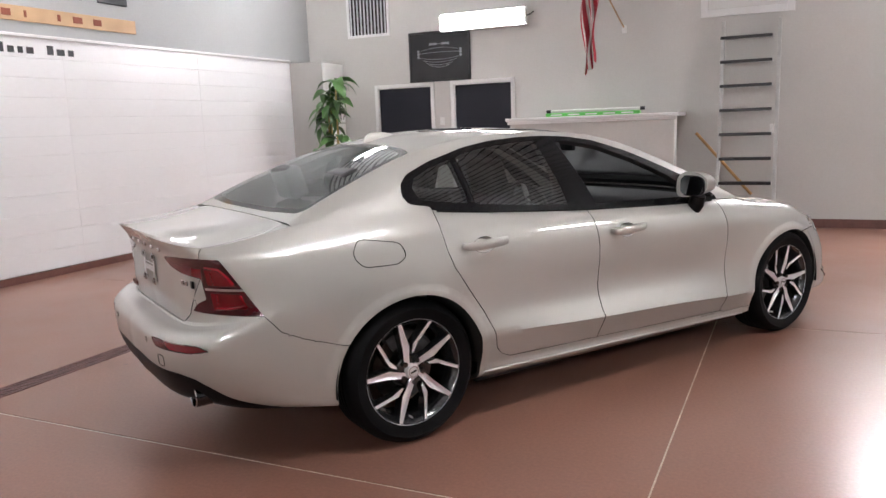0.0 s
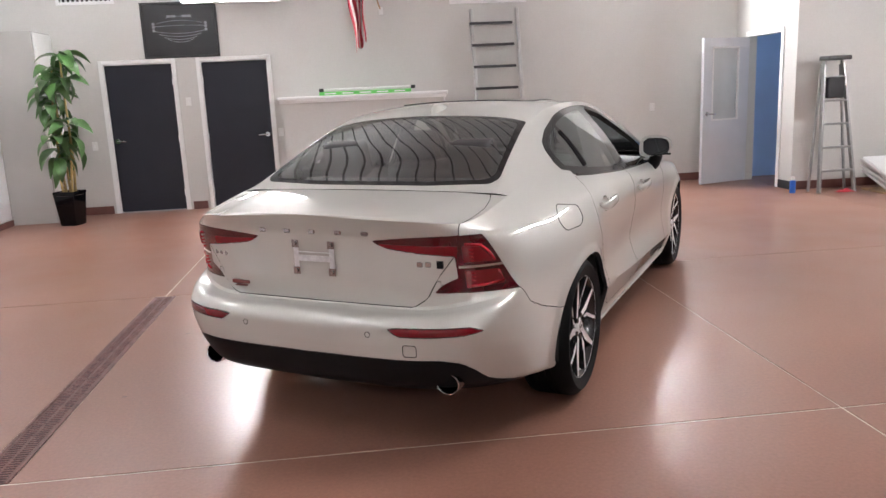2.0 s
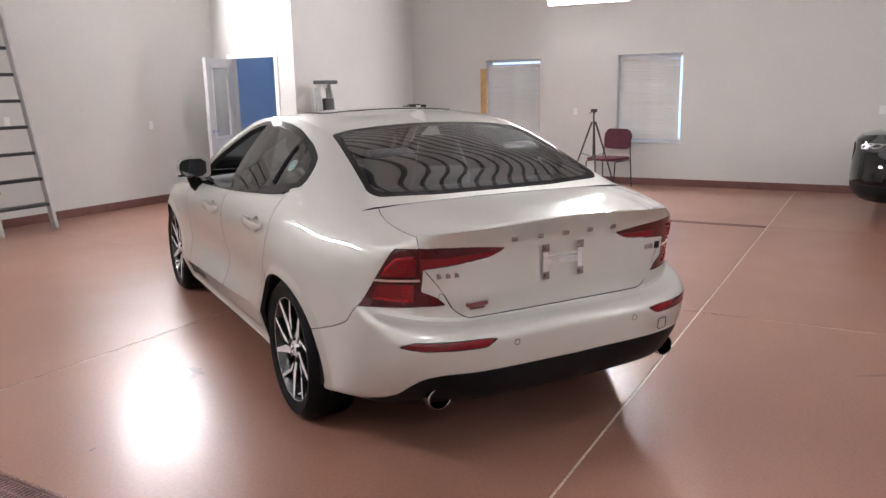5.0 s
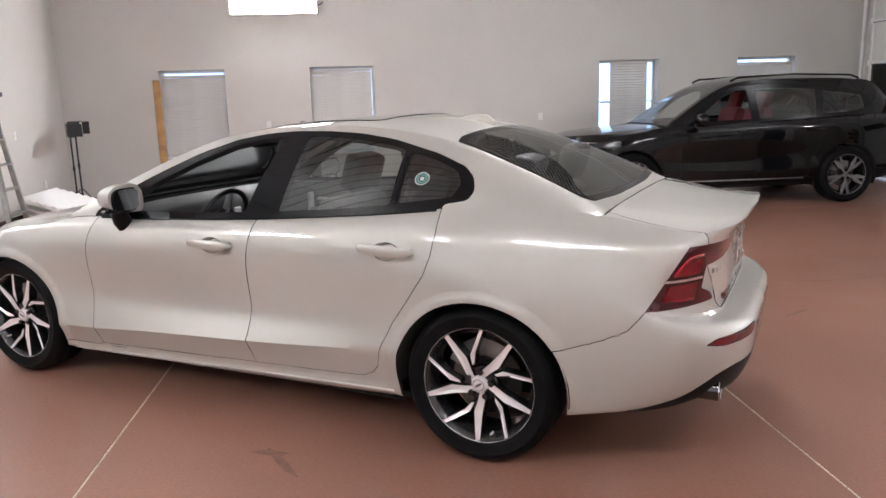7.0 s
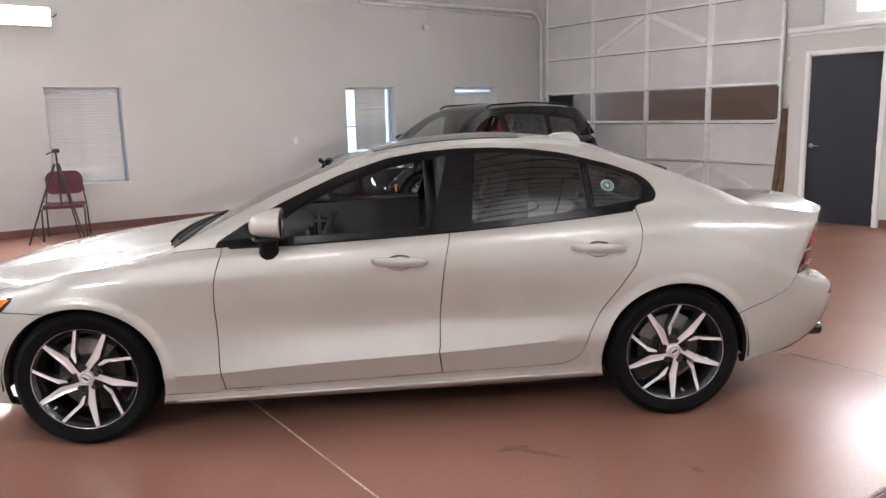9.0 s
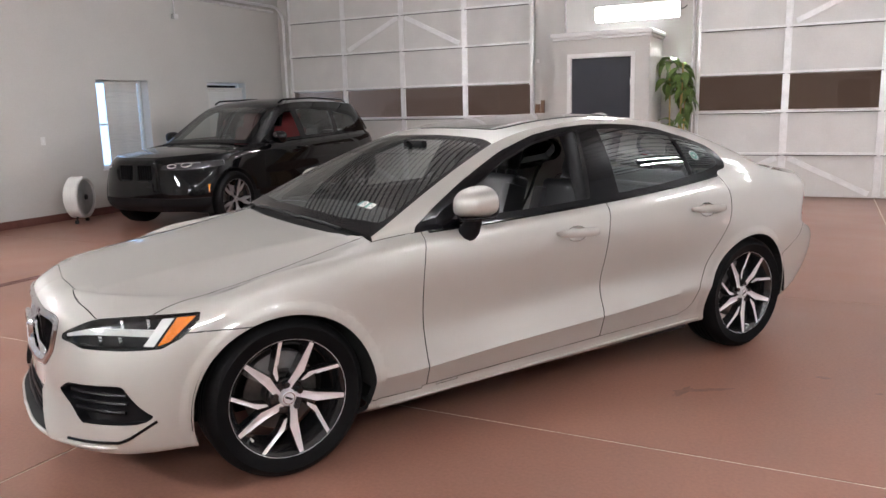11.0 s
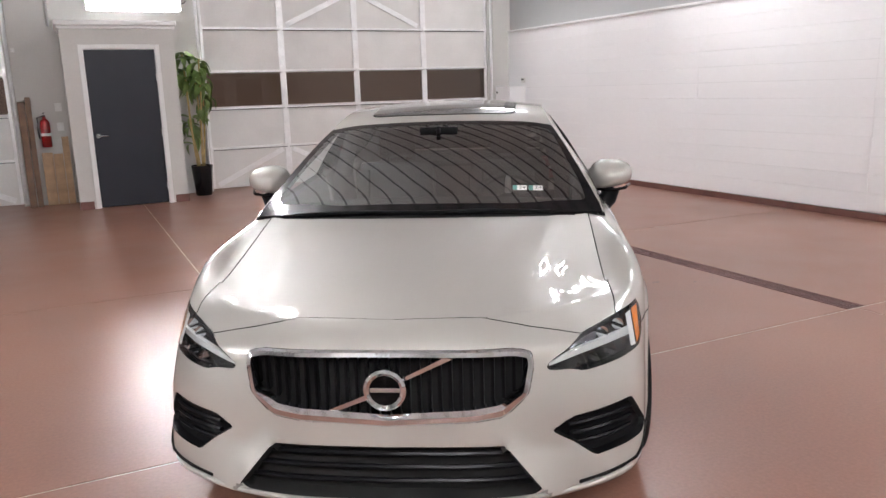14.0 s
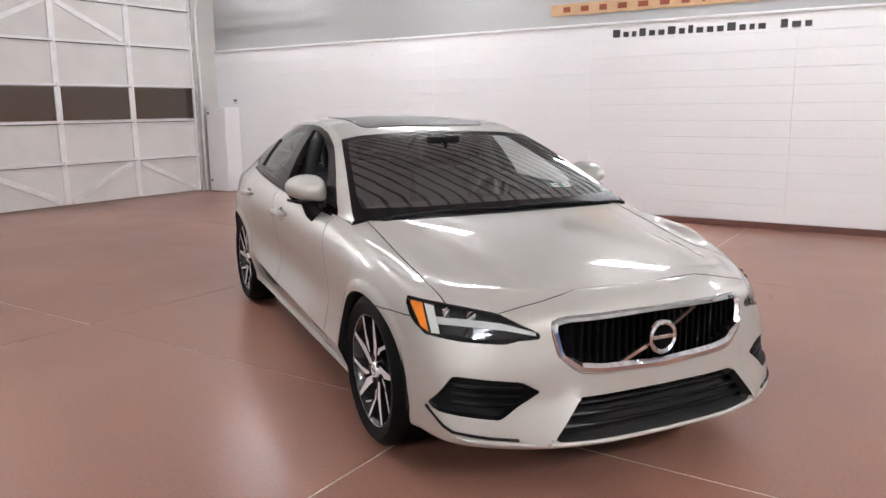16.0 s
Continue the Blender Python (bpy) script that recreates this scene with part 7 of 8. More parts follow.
    tube(bm, pts, 0.0022, 5, True)
    part("fuel_flap_seam", bm, M_SATINK, car, "fine dark seam of the round-cornered fuel flap")
    # roof aerial
    bm = bm_new()
    rg_ = []
    for k in range(11):
        f = k / 10
        y = -.97 - .19 * f
        h = 0.056 * f ** 0.7 * (1 - f ** 7) + 0.004
        w = 0.03 * math.sin(math.pi * (0.08 + 0.84 * f)) + 0.004
        zb = spline(cen_z, y) - 0.004
        rg_.append([bm.verts.new((w * math.cos(a) * (1 - 0.35 * max(0, math.sin(a))), y - 0.012 * max(0, math.sin(a)), zb + max(0.002, h) * max(0, math.sin(a)))) for a in [math.pi * j / 10 for j in range(11)]])
    for a, b in zip(rg_, rg_[1:]):
        for j in range(10):
            bm.faces.new((a[j], a[j + 1], b[j + 1], b[j]))
    part("roof_aerial", bm, M_PAINT, car, "pearl shark-fin aerial", smooth=True, angle=60)
    # windscreen stickers, round decal in the quarter window
    for x in (-.505, -.43):
        p = gbvh.ray_cast(Vector((abs(x), .845, 3)), Vector((0, 0, -1)))
        n = p[1] if p[1].z > 0 else -p[1]
        n = Vector((-n.x, n.y, n.z))
        u = (Vector((-1, 0, 0)) + n * n.x).normalized()
        w = n.cross(u)
        m = Matrix((u, w, n)).transposed().to_4x4()
        m.translation = Vector((x, p[0].y, p[0].z)) + n * 0.0015
        bm = bm_new()
        box(bm, -.033, .033, -.02, .02, 0, .0006, m=m)
        st_ = part("windscreen_sticker", bm, M_PAPER, car, "pale inspection sticker")
        bm = bm_new()
        box(bm, -.033, -.012, -.02, .02, .0008, .0012, m=m)
        part("sticker_field", bm, M_DECALG, st_)
        fc_ = bpy.data.curves.new("figures", "FONT")
        fc_.body, fc_.size, fc_.align_x, fc_.align_y = "24", 0.034, "CENTER", "CENTER"
        tmp = new("figures", fc_)
        bpy.context.view_layer.update()
        me = bpy.data.meshes.new_from_object(tmp.evaluated_get(bpy.context.evaluated_depsgraph_get()))
        bpy.data.objects.remove(tmp)
        bpy.data.curves.remove(fc_)
        me.transform(m @ Matrix.Translation((.011, 0, .0014)))
        me.materials.clear()
        me.materials.append(M_INK)
        fg = new("year_figures", me)
        fg.parent = st_
    p = gbvh.ray_cast(Vector((3, -1.125, 1.165)), Vector((-1, 0, 0)))
    n = p[1] if p[1].x > 0 else -p[1]
    for r0, r1, mt in ((0.027, 0.034, M_DECALW), (0.015, 0.024, M_DECALG), (0.0, 0.011, M_DECALW)):
        bm = bm_new()
        c = Vector((-p[0].x - 0.002, p[0].y, p[0].z))
        m = Matrix.Translation(c) @ Vector((-n.x, n.y, n.z)).to_track_quat("Z", "Y").to_matrix().to_4x4()
        lathe(bm, [(r0, 0), (r1, 0)], 28, m)
        part("round_decal", bm, mt, car, "round pale decal")

    # --- wheel wells, underbody, cabin ---
    for sy in (1, -1):
        for s in (1, -1):
            bm = bm_new()
            yc = sy * 1.436
            prev = None
            for k in range(29):
                a = math.pi * (-0.03 + 1.06 * k / 28)
                y, z = yc + .385 * math.cos(a), .325 + .385 * math.sin(a)
                cur = (bm.verts.new((s * .885, y, z)), bm.verts.new((s * .52, y, z)))
                if prev:
                    bm.faces.new((prev[0], cur[0], cur[1], prev[1]))
                prev = cur
            part("wheel_liner", bm, M_WELL_GAP, car, "black wheel-well liner", smooth=True)
            bm = bm_new()
            box(bm, min(s * .50, s * .52), max(s * .50, s * .52), yc - .40, yc + .40, .18, .75)
            part("well_wall", bm, M_WELL_GAP, car)
    bm = bm_new()
    box(bm, -.80, .80, -1.03, 1.03, .17, .20, 0.01)
    box(bm, -.50, .50, -2.10, -1.031, .27, .31, 0.01)
    box(bm, -.50, .50, 1.031, 2.10, .24, .27, 0.01)
    box(bm, -.60, .60, 1.05, 1.09, .231, .86)
    box(bm, -.60, .60, -1.75, -1.70, .24, .95)
    part("underbody", bm, M_WELL_GAP, car, "black underbody")
    bm = bm_new()
    prevr = None
    for k in range(30):
        y = 1.0 - 2.8 * k / 29
        rx, rz, cz = spline(rail_x, y), spline(rail_z, y), spline(cen_z, y)
        if not (-1.2 <= y <= .16):
            continue
        r = [bm.verts.new((rx * .93 * t, y, rz + (cz - rz) * (1 - abs(t) ** 2.3) - 0.035)) for t in [-1 + 2 * j / 12 for j in range(13)]]
        if prevr:
            for j in range(12):
                bm.faces.new((prevr[j], prevr[j + 1], r[j + 1], r[j]))
        prevr = r
    part("headliner", bm, M_LINER, car, "pale grey headliner", smooth=True)
    for s in (1, -1):
        for y0, y1, nm in ((.76, -.24, fdoors), (-.30, -1.0, rdoors)):
            bm = bm_new()
            prevc = None
            for k in range(9):
                y = y0 + (y1 - y0) * k / 8
                e = edge_xz(y)
                colv = [bm.verts.new((s * xx, y, zz)) for xx, zz in ((.78, .25), (.77, .45), (.735, .60), (.70, .66), (.745, .72), (.76, .88), (e.x - .055, e.z + .005), (e.x - .012, e.z + .012))]
                if prevc:
                    for j in range(7):
                        bm.faces.new((prevc[j], prevc[j + 1], colv[j + 1], colv[j]))
                prevc = colv
            dp = part("inner_panel", bm, M_LEATHK, nm[0] if s > 0 else nm[1], "black inner door panel", smooth=True, angle=35)
            bm = bm_new()
            yh = y0 - .30
            tube(bm, [(s * .735, yh + .07, .83), (s * .722, yh, .84), (s * .735, yh - .09, .83)], 0.012, 6)
            part("inner_handle", bm, M_SILVER, dp)
    # dashboard
    bm = bm_new()
    prevr = None
    for y, z in ((.92, .93), (.80, .965), (.62, .955), (.52, .93), (.47, .88), (.47, .72), (.55, .60), (.60, .45)):
        r = []
        for j in range(17):
            t = -1 + 2 * j / 16
            r.append(bm.verts.new((.735 * t, y + 0.04 * (1 - t * t) * (1 if y < .7 else 0) * -1, z - 0.02 * abs(t) ** 3)))
        if prevr:
            for j in range(16):
                bm.faces.new((prevr[j], prevr[j + 1], r[j + 1], r[j]))
        prevr = r
    ds = part("dashboard", bm, M_DASH, car, "black soft dashboard", smooth=True, angle=40)
    bm = bm_new()
    box(bm, -.085, .085, .415, .432, .70, .92, 0.01)
    part("screen", bm, M_GLOSSK, ds)
    for x in (-.60, -.13, .13, .60):
        bm = bm_new()
        box(bm, x - .028, x + .028, .425, .445, .74, .90, 0.006)
        part("air_outlet", bm, M_SILVER, ds)
    bm = bm_new()
    box(bm, -.13, .13, -.55, .50, .24, .60, 0.03)
    box(bm, -.11, .11, -.40, -.05, .6005, .70, 0.03)
    part("console", bm, M_LEATHK, car, "black centre console")
    # steering wheel on the car's left
    st = new("steering_wheel")
    st.parent = car
    st["label"] = "black leather steering wheel"
    stm = Matrix.Translation((-.37, .33, .86)) @ Matrix.Rotation(radians(-68), 4, "X")
    bm = bm_new()
    tube(bm, [stm @ Vector((.182 * math.cos(a), .182 * math.sin(a), 0)) for a in [2 * math.pi * k / 40 for k in range(40)]], 0.015, 8, True)
    part("wheel_rim", bm, M_LEATHK, st, smooth=True)
    bm = bm_new()
    for a0 in (10, 170, 270):
        d = Vector((math.cos(radians(a0)), math.sin(radians(a0)), 0))
        tube(bm, [stm @ (d * 0.03), stm @ (d * .175)], [0.022, 0.014], 6)
    part("spoke", bm, M_SILVER, st, smooth=True)
    bm = bm_new()
    lathe(bm, [(0.075, -0.02), (0.078, 0.01), (0.06, 0.028), (0, 0.033)], 24, stm)
    tube(bm, [stm @ Vector((0, 0, -0.02)), stm @ Vector((0, 0, -.22))], 0.035, 8)
    part("hub", bm, M_LEATHK, st, smooth=True, angle=40)

    def seat(x, y, w, label, headrests):
        se = new("seat")
        se.parent = car
        se.matrix_basis = pose(x, y, 0)
        se["label"] = label
        bm = bm_new()
        box(bm, -w / 2, w / 2, -.26, .26, .36, .52, 0.05, seg=3)
        for sx in (-1, 1):
            box(bm, sx * (w / 2 - .03) - .04, sx * (w / 2 - .03) + .04, -.24, .24, .45, .56, 0.03, seg=2)
        part("cushion", bm, M_LEATHK, se, smooth=True, angle=60)
        tilt = Matrix.Translation((0, -.25, .46)) @ Matrix.Rotation(radians(18), 4, "X")
        bm = bm_new()
        box(bm, -w / 2 + .02, w / 2 - .02, -.07, .06, 0, .60, 0.05, m=tilt, seg=3)
        for sx in (-1, 1):
            box(bm, sx * (w / 2 - .05) - .045, sx * (w / 2 - .05) + .045, -.05, .10, .05, .54, 0.035, m=tilt, seg=2)
        part("backrest", bm, M_LEATHK, se, smooth=True, angle=60)
        for hx in headrests:
            bm = bm_new()
            box(bm, hx - .12, hx + .12, -.06, .045, .64, .82, 0.04, m=tilt, seg=3)
            part("headrest", bm, M_LEATHK, se, smooth=True, angle=60)
            for sx in (-.05, .05):
                bm = bm_new()
                rod(bm, tilt @ Vector((hx + sx, -.005, .58)), tilt @ Vector((hx + sx, -.005, .66)), 0.007, 8)
                part("headrest_post", bm, M_CHROME, se)
    seat(-.37, -.12, .52, "black leather front seat", (0,))
    seat(.37, -.12, .52, "black leather front seat", (0,))
    seat(0, -.98, 1.24, "black leather rear bench", (-.36, .36))
    bm = bm_new()
    box(bm, -.60, .60, -1.76, -1.26, .93, .96, 0.01)
    part("parcel_shelf", bm, M_DASH, car)
    bm = bm_new()
    box(bm, -.105, .105, .285, .32, 1.245, 1.298, 0.015, seg=2)
    rod(bm, (0, .33, 1.27), (0, .36, 1.295), 0.012)
    part("inner_mirror", bm, M_SATINK, car, smooth=True, angle=50)
    for s in (1, -1):
        bm = bm_new()
        tube(bm, [(s * .70, -.34, .50), (s * .70, -.335, .95), (s * .60, -.31, 1.25), (s * .56, -.30, 1.33)], [0.06, 0.055, 0.045, 0.04], 8)
        part("inner_pillar", bm, M_DASH, car, smooth=True)
    w = build_wheel(.335, .249, .230, "swirl")
    place_wheels(w, car, 1.568, 2.872, .335)
    return car


sedan_car = sedan()


# ---- the black parked sport-utility car ----
M_GREYRIM = pm("grey_alloy", (0.22, 0.22, 0.23), 0.35, metal=0.7, var=0.05, scale=20)

def suv_car():
    car = thing("suv", "black parked sport-utility car with red seats, its front window open", "car", pose(5.87, -5.09, 0))
    zc_hood = [(2.22, 0.93), (2.0, 0.985), (1.6, 1.03), (1.2, 1.055), (0.9, 1.07)]

    def hood_z(x, y):
        return spline(zc_hood, y) - 0.06 * (abs(x) / 0.8) ** 2.5

    Y5 = [1.432, 0.95, 0.35, -0.35, -0.95, -1.432]

    def line(front, sx, sz, rear):
        return [*front, *[(x, y, z) for x, y, z in zip(sx, Y5, sz)], *rear]

    lines = []
    lines.append(line([(0, 2.16, .26), (.35, 2.14, .26), (.60, 2.05, .26), (.74, 1.95, .26), (.80, 1.80, .26)], [.80] * 6, [.24] * 6, [(.80, -1.85, .28), (.72, -2.15, .32), (.45, -2.28, .33), (0, -2.30, .33)]))
    lines.append(line([(0, 2.24, .34), (.35, 2.22, .34), (.62, 2.13, .34), (.80, 1.98, .34), (.885, 1.80, .34)], [.90, .885, .88, .88, .885, .90], [.32, .30, .30, .30, .31, .33], [(.89, -1.85, .36), (.79, -2.22, .40), (.48, -2.36, .42), (0, -2.38, .42)]))
    lines.append(line([(0, 2.26, .48), (.35, 2.24, .48), (.63, 2.15, .48), (.82, 1.98, .48), (.90, 1.79, .48)], [.93, .91, .90, .90, .91, .935], [.48, .44, .43, .44, .46, .50], [(.92, -1.86, .52), (.82, -2.25, .55), (.50, -2.39, .56), (0, -2.41, .56)]))
    lines.append(line([(0, 2.25, .64), (.35, 2.23, .64), (.62, 2.13, .64), (.81, 1.95, .65), (.895, 1.77, .66)], [.925, .905, .895, .895, .905, .93], [.68, .62, .62, .63, .65, .70], [(.91, -1.86, .70), (.82, -2.22, .70), (.50, -2.36, .70), (0, -2.38, .70)]))
    lines.append(line([(0, 2.235, .80), (.34, 2.21, .80), (.60, 2.10, .80), (.78, 1.90, .81), (.87, 1.73, .83)], [.905, .91, .915, .92, .92, .92], [.86, .85, .86, .88, .90, .92], [(.90, -1.85, .92), (.82, -2.16, .92), (.50, -2.30, .92), (0, -2.32, .92)]))
    lines.append(line([(0, 2.215, .90), (.33, 2.19, .90), (.57, 2.06, .895), (.74, 1.84, .91), (.82, 1.68, .935)], [.865, .89, .90, .905, .90, .89], [.97, .98, .99, 1.01, 1.03, 1.05], [(.865, -1.85, 1.06), (.79, -2.12, 1.06), (.50, -2.26, 1.06), (0, -2.28, 1.06)]))
    lines.append(line([(0, 2.17, .935), (.33, 2.14, .93), (.55, 2.0, .93), (.69, 1.78, .95), (.76, 1.62, .975)], [.80, .825, .835, .84, .83, .81], [1.01, 1.045, 1.06, 1.08, 1.10, 1.12], [(.79, -1.85, 1.13), (.73, -2.08, 1.13), (.48, -2.22, 1.13), (0, -2.245, 1.13)]))
    top = lines[-1]
    for k in range(6):
        x, y, z = top[k]
        top[k] = (x, y, hood_z(x, y))
    ring, edge = lofted(lines, 8, 4, ())
    bvh = BVHTree.FromBMesh(ring)

    def edge_xz(y):
        best = None
        for a, b in zip(edge, edge[1:]):
            if (a.y - y) * (b.y - y) <= 0 and abs(a.y - b.y) > 1e-9:
                best = a.lerp(b, (a.y - y) / (a.y - b.y))
        return best

    rows = []
    for p in [q for q in edge if q.y > 0.95] + [edge_xz(0.95)]:
        row = []
        for k in range(15):
            f = k / 14
            x = p.x * (1 - f)
            row.append(Vector((x, p.y, p.z if k == 0 else hood_z(x, p.y))))
        rows.append(row)
    whole("hood", rows_sheet(rows), M_BPAINT, car, "gloss black hood")
    rail_x = [(.95, .77), (.6, .70), (.3, .655), (0, .64), (-.8, .63), (-1.6, .61), (-1.9, .60), (-2.1, .64), (-2.22, .68)]
    rail_z = [(.95, 1.055), (.6, 1.29), (.3, 1.47), (.1, 1.555), (-.2, 1.60), (-.8, 1.615), (-1.6, 1.59), (-1.9, 1.54), (-2.1, 1.33), (-2.22, 1.15)]
    cen_z = [(.95, 1.075), (.6, 1.32), (.3, 1.51), (.1, 1.60), (-.2, 1.655), (-.8, 1.672), (-1.6, 1.645), (-1.9, 1.59), (-2.1, 1.36), (-2.22, 1.15)]
    rows = []
    for i in range(73):
        y = .95 - 3.17 * i / 72
        e = edge_xz(y)
        rx, rz, cz = spline(rail_x, y), spline(rail_z, y), spline(cen_z, y)
        row = [Vector((e.x + (rx - e.x) * k / 9 + 0.02 * math.sin(math.pi * k / 9) * min(1, max(0, rz - e.z) / 0.3), y, e.z + (rz - e.z) * k / 9)) for k in range(9)]
        row += [Vector((rx * (1 - k / 10), y, rz + (cz - rz) * (1 - (1 - k / 10) ** 2.3))) for k in range(11)]
        rows.append(row)
    gh = rows_sheet(rows)
    for yc in (1.432, -1.432):
        a = [(yc + 0.415 * math.cos(t), 0.36 + 0.415 * math.sin(t)) for t in [2 * math.pi * k / 40 for k in range(40)]]
        cut(ring, a, "yz", lambda c: c.x > 0.6)
        bmesh.ops.delete(ring, geom=[f for f in ring.faces if (lambda c: c.x > 0.6 and inside(a, c.y, c.z))(f.calc_center_median())], context="FACES")
    sf = [(.80, 1.3), (.80, .36)]
    sm = [(-.22, 1.3), (-.20, .36)]
    sr = [(-1.10, 1.3), (-1.12, .95), (-1.05, .78), (-.95, .60), (-.90, .36)]
    for ln in (sf, sm, sr, [(.80, .36), (-.20, .36), (-.90, .36)], [(2.6, .44), (-2.6, .44)]):
        cut(ring, ln, "yz", lambda c: c.x > 0.45, False)
    clad = take(ring, lambda c: c.z < .36 or (c.z < .44 and not -1.05 < c.y < .95))
    fd = take(ring, lambda c: c.x > .45 and inside(sf + sm[::-1], c.y, c.z))
    rd = take(ring, lambda c: c.x > .45 and inside(sm + sr[::-1], c.y, c.z))
    hl = rounded([(.40, .80), (.42, .85), (.72, .885), (.95, .89), (.95, .83), (.70, .785)], 0.015)
    kid = rounded([(.03, .66), (.03, .86), (.27, .86), (.34, .80), (.30, .68), (.25, .65)], 0.03)
    cut(ring, hl, "xz", lambda c: c.y > 1.4)
    cut(ring, kid, "xz", lambda c: c.y > 1.9)
    tl = rounded([(.45, .93), (.95, .96), (.95, 1.04), (.45, 1.03)], 0.02)
    cut(ring, tl, "xz", lambda c: c.y < -1.9)
    hlb = take(ring, lambda c: c.y > 1.60 and inside(hl, c.x, c.z))
    kb = take(ring, lambda c: c.y > 1.9 and inside(kid, c.x, c.z))
    tlb = take(ring, lambda c: c.y < -1.95 and inside(tl, c.x, c.z))
    both("front_door", fd, M_BPAINT, car, "gloss black front door")
    both("rear_door", rd, M_BPAINT, car, "gloss black rear door")
    whole("lower_cladding", clad, M_SATINK, car, "matt black lower cladding")
    both("tail_lamp", tlb, M_LENSR, car, "red tail lamp", fl=0.01)
    lamps_ = both("headlamp", hlb, M_LAMPIN, car, "clear headlamp with two bright light rings", fl=0.01)
    for s, lp in ((1, lamps_[0]), (-1, lamps_[1])):
        for xc, zc in ((.53, .838), (.66, .850)):
            pts = []
            for k in range(8):
                a = math.pi * 2 * (k + .5) / 8
                p, n = pin(bvh, xc + .045 * math.cos(a), zc + .024 * math.sin(a), "front")
                q = p + n * .004
                pts.append((s * q.x, q.y, q.z))
            bm = bm_new()
            tube(bm, pts, 0.006, 6, True)
            part("light_ring", bm, M_WHITEPL, lp, "white light ring", smooth=True)
        bm = bm_new()
        tube(bm, [(s * x, pin(bvh, x, .872, "front")[0].y + .004, .872) for x in (.56, .66, .76)], 0.005, 6)
        part("light_strip", bm, M_SILVER, lp, smooth=True)
    for s in (1, -1):
        b = kb.copy()
        if s < 0:
            for v in b.verts:
                v.co.x = -v.co.x
        recess("grille_half", b, M_WELL_GAP, car, (0, -.04, 0), "black kidney-shaped grille half", cross=False)
        for k in range(6):
            x = .06 + .038 * k
            p, n = pin(bvh, x, .75, "front")
            bm = bm_new()
            box(bm, min(s * (x - .005), s * (x + .005)), max(s * (x - .005), s * (x + .005)), p.y - .035, p.y - .004, .67, .85, 0.002)
            part("grille_slat", bm, M_GLOSSK, car)
    kb.free()
    rq = take(ring, lambda c: c.y < 0)
    whole("rear_body", rq, M_BPAINT, car, "gloss black rear quarters and tailgate")
    whole("front_body", ring, M_BPAINT, car, "gloss black front wings and bumper")
    dlo = rounded([(.72, 1.0), (-1.2, 1.0), (-1.78, 1.12), (-1.86, 1.22), (-1.78, 1.38), (-1.6, 1.46), (-1.2, 1.515), (-.5, 1.54), (0, 1.52), (.25, 1.43), (.72, 1.10)], 0.03)
    wf = rounded([(.60, 1.10), (-.16, 1.115), (-.12, 1.49), (0, 1.49), (.22, 1.40)], 0.03)
    wr = rounded([(-.26, 1.12), (-1.02, 1.14), (-1.05, 1.47), (-.5, 1.505), (-.22, 1.495)], 0.03)
    wq = rounded([(-1.12, 1.15), (-1.70, 1.20), (-1.68, 1.38), (-1.15, 1.455)], 0.03)
    for ln in (dlo, wf, wr, wq):
        cut(gh, ln, "yz", lambda c: c.x > 0.55)
    ws = rounded([(-1, .93), (.66, .885), (.60, .5), (.56, .24), (-1, .19)], 0.04)
    rg = rounded([(-1, -1.93), (.50, -1.95), (.56, -2.17), (-1, -2.18)], 0.03)
    for ln in (ws, rg):
        cut(gh, ln, "xy", lambda c: c.z > 1.05)
    upper = lambda c: c.x < spline(rail_x, c.y) + 0.004
    w1 = take(gh, lambda c: upper(c) and inside(ws, c.x, c.y))
    w2 = take(gh, lambda c: upper(c) and inside(rg, c.x, c.y))
    take(gh, lambda c: c.x > .55 and inside(wf, c.y, c.z)).free()
    w3 = take(gh, lambda c: c.x > .55 and inside(wr, c.y, c.z))
    w4 = take(gh, lambda c: c.x > .55 and inside(wq, c.y, c.z))
    tr = take(gh, lambda c: c.x > .55 and inside(dlo, c.y, c.z))
    for ob in (whole("windscreen", w1, M_WS, car, "clear windscreen", fl=0), whole("rear_window", w2, M_TINT, car, "dark rear window", fl=0),
               *both("rear_side_window", w3, M_TINT, car, "dark side window", fl=0), *both("quarter_window", w4, M_TINT, car, "dark quarter window", fl=0)):
        ob.visible_shadow = False
    both("window_surround", tr, M_GLOSSK, car, fl=0.03, gap=0)
    whole("roof", gh, M_BPAINT, car, "gloss black roof and pillars", fl=0.01, gap=0.0005)
    for s in (1, -1):
        bm = bm_new()
        tube(bm, [(s * .60, .05, 1.60), (s * .60, -.05, 1.645), (s * .59, -.8, 1.672), (s * .575, -1.6, 1.645), (s * .57, -1.72, 1.605)], 0.014, 8)
        part("roof_rail", bm, M_GLOSSK, car, "black roof rail", smooth=True)
        bm = bm_new()
        bmesh.ops.create_uvsphere(bm, u_segments=20, v_segments=12, radius=1)
        for v in bm.verts:
            x, y, z = v.co
            v.co = Vector((s * (1.0 + .115 * math.copysign(abs(x) ** .75, x)), .56 + (.10 * y if y > 0 else .03 * y), 1.13 + .085 * math.copysign(abs(z) ** .7, z)))
        mi = part("door_mirror", bm, M_BPAINT, car, "black door mirror", smooth=True, angle=60)
        bm = bm_new()
        tube(bm, [(s * .86, .60, 1.05), (s * .95, .58, 1.08)], 0.03, 8)
        part("foot", bm, M_SATINK, mi, smooth=True)
        for yc in (-.05, -.98):
            p, n = pin(bvh, yc, .97, "side")
            bm = bm_new()
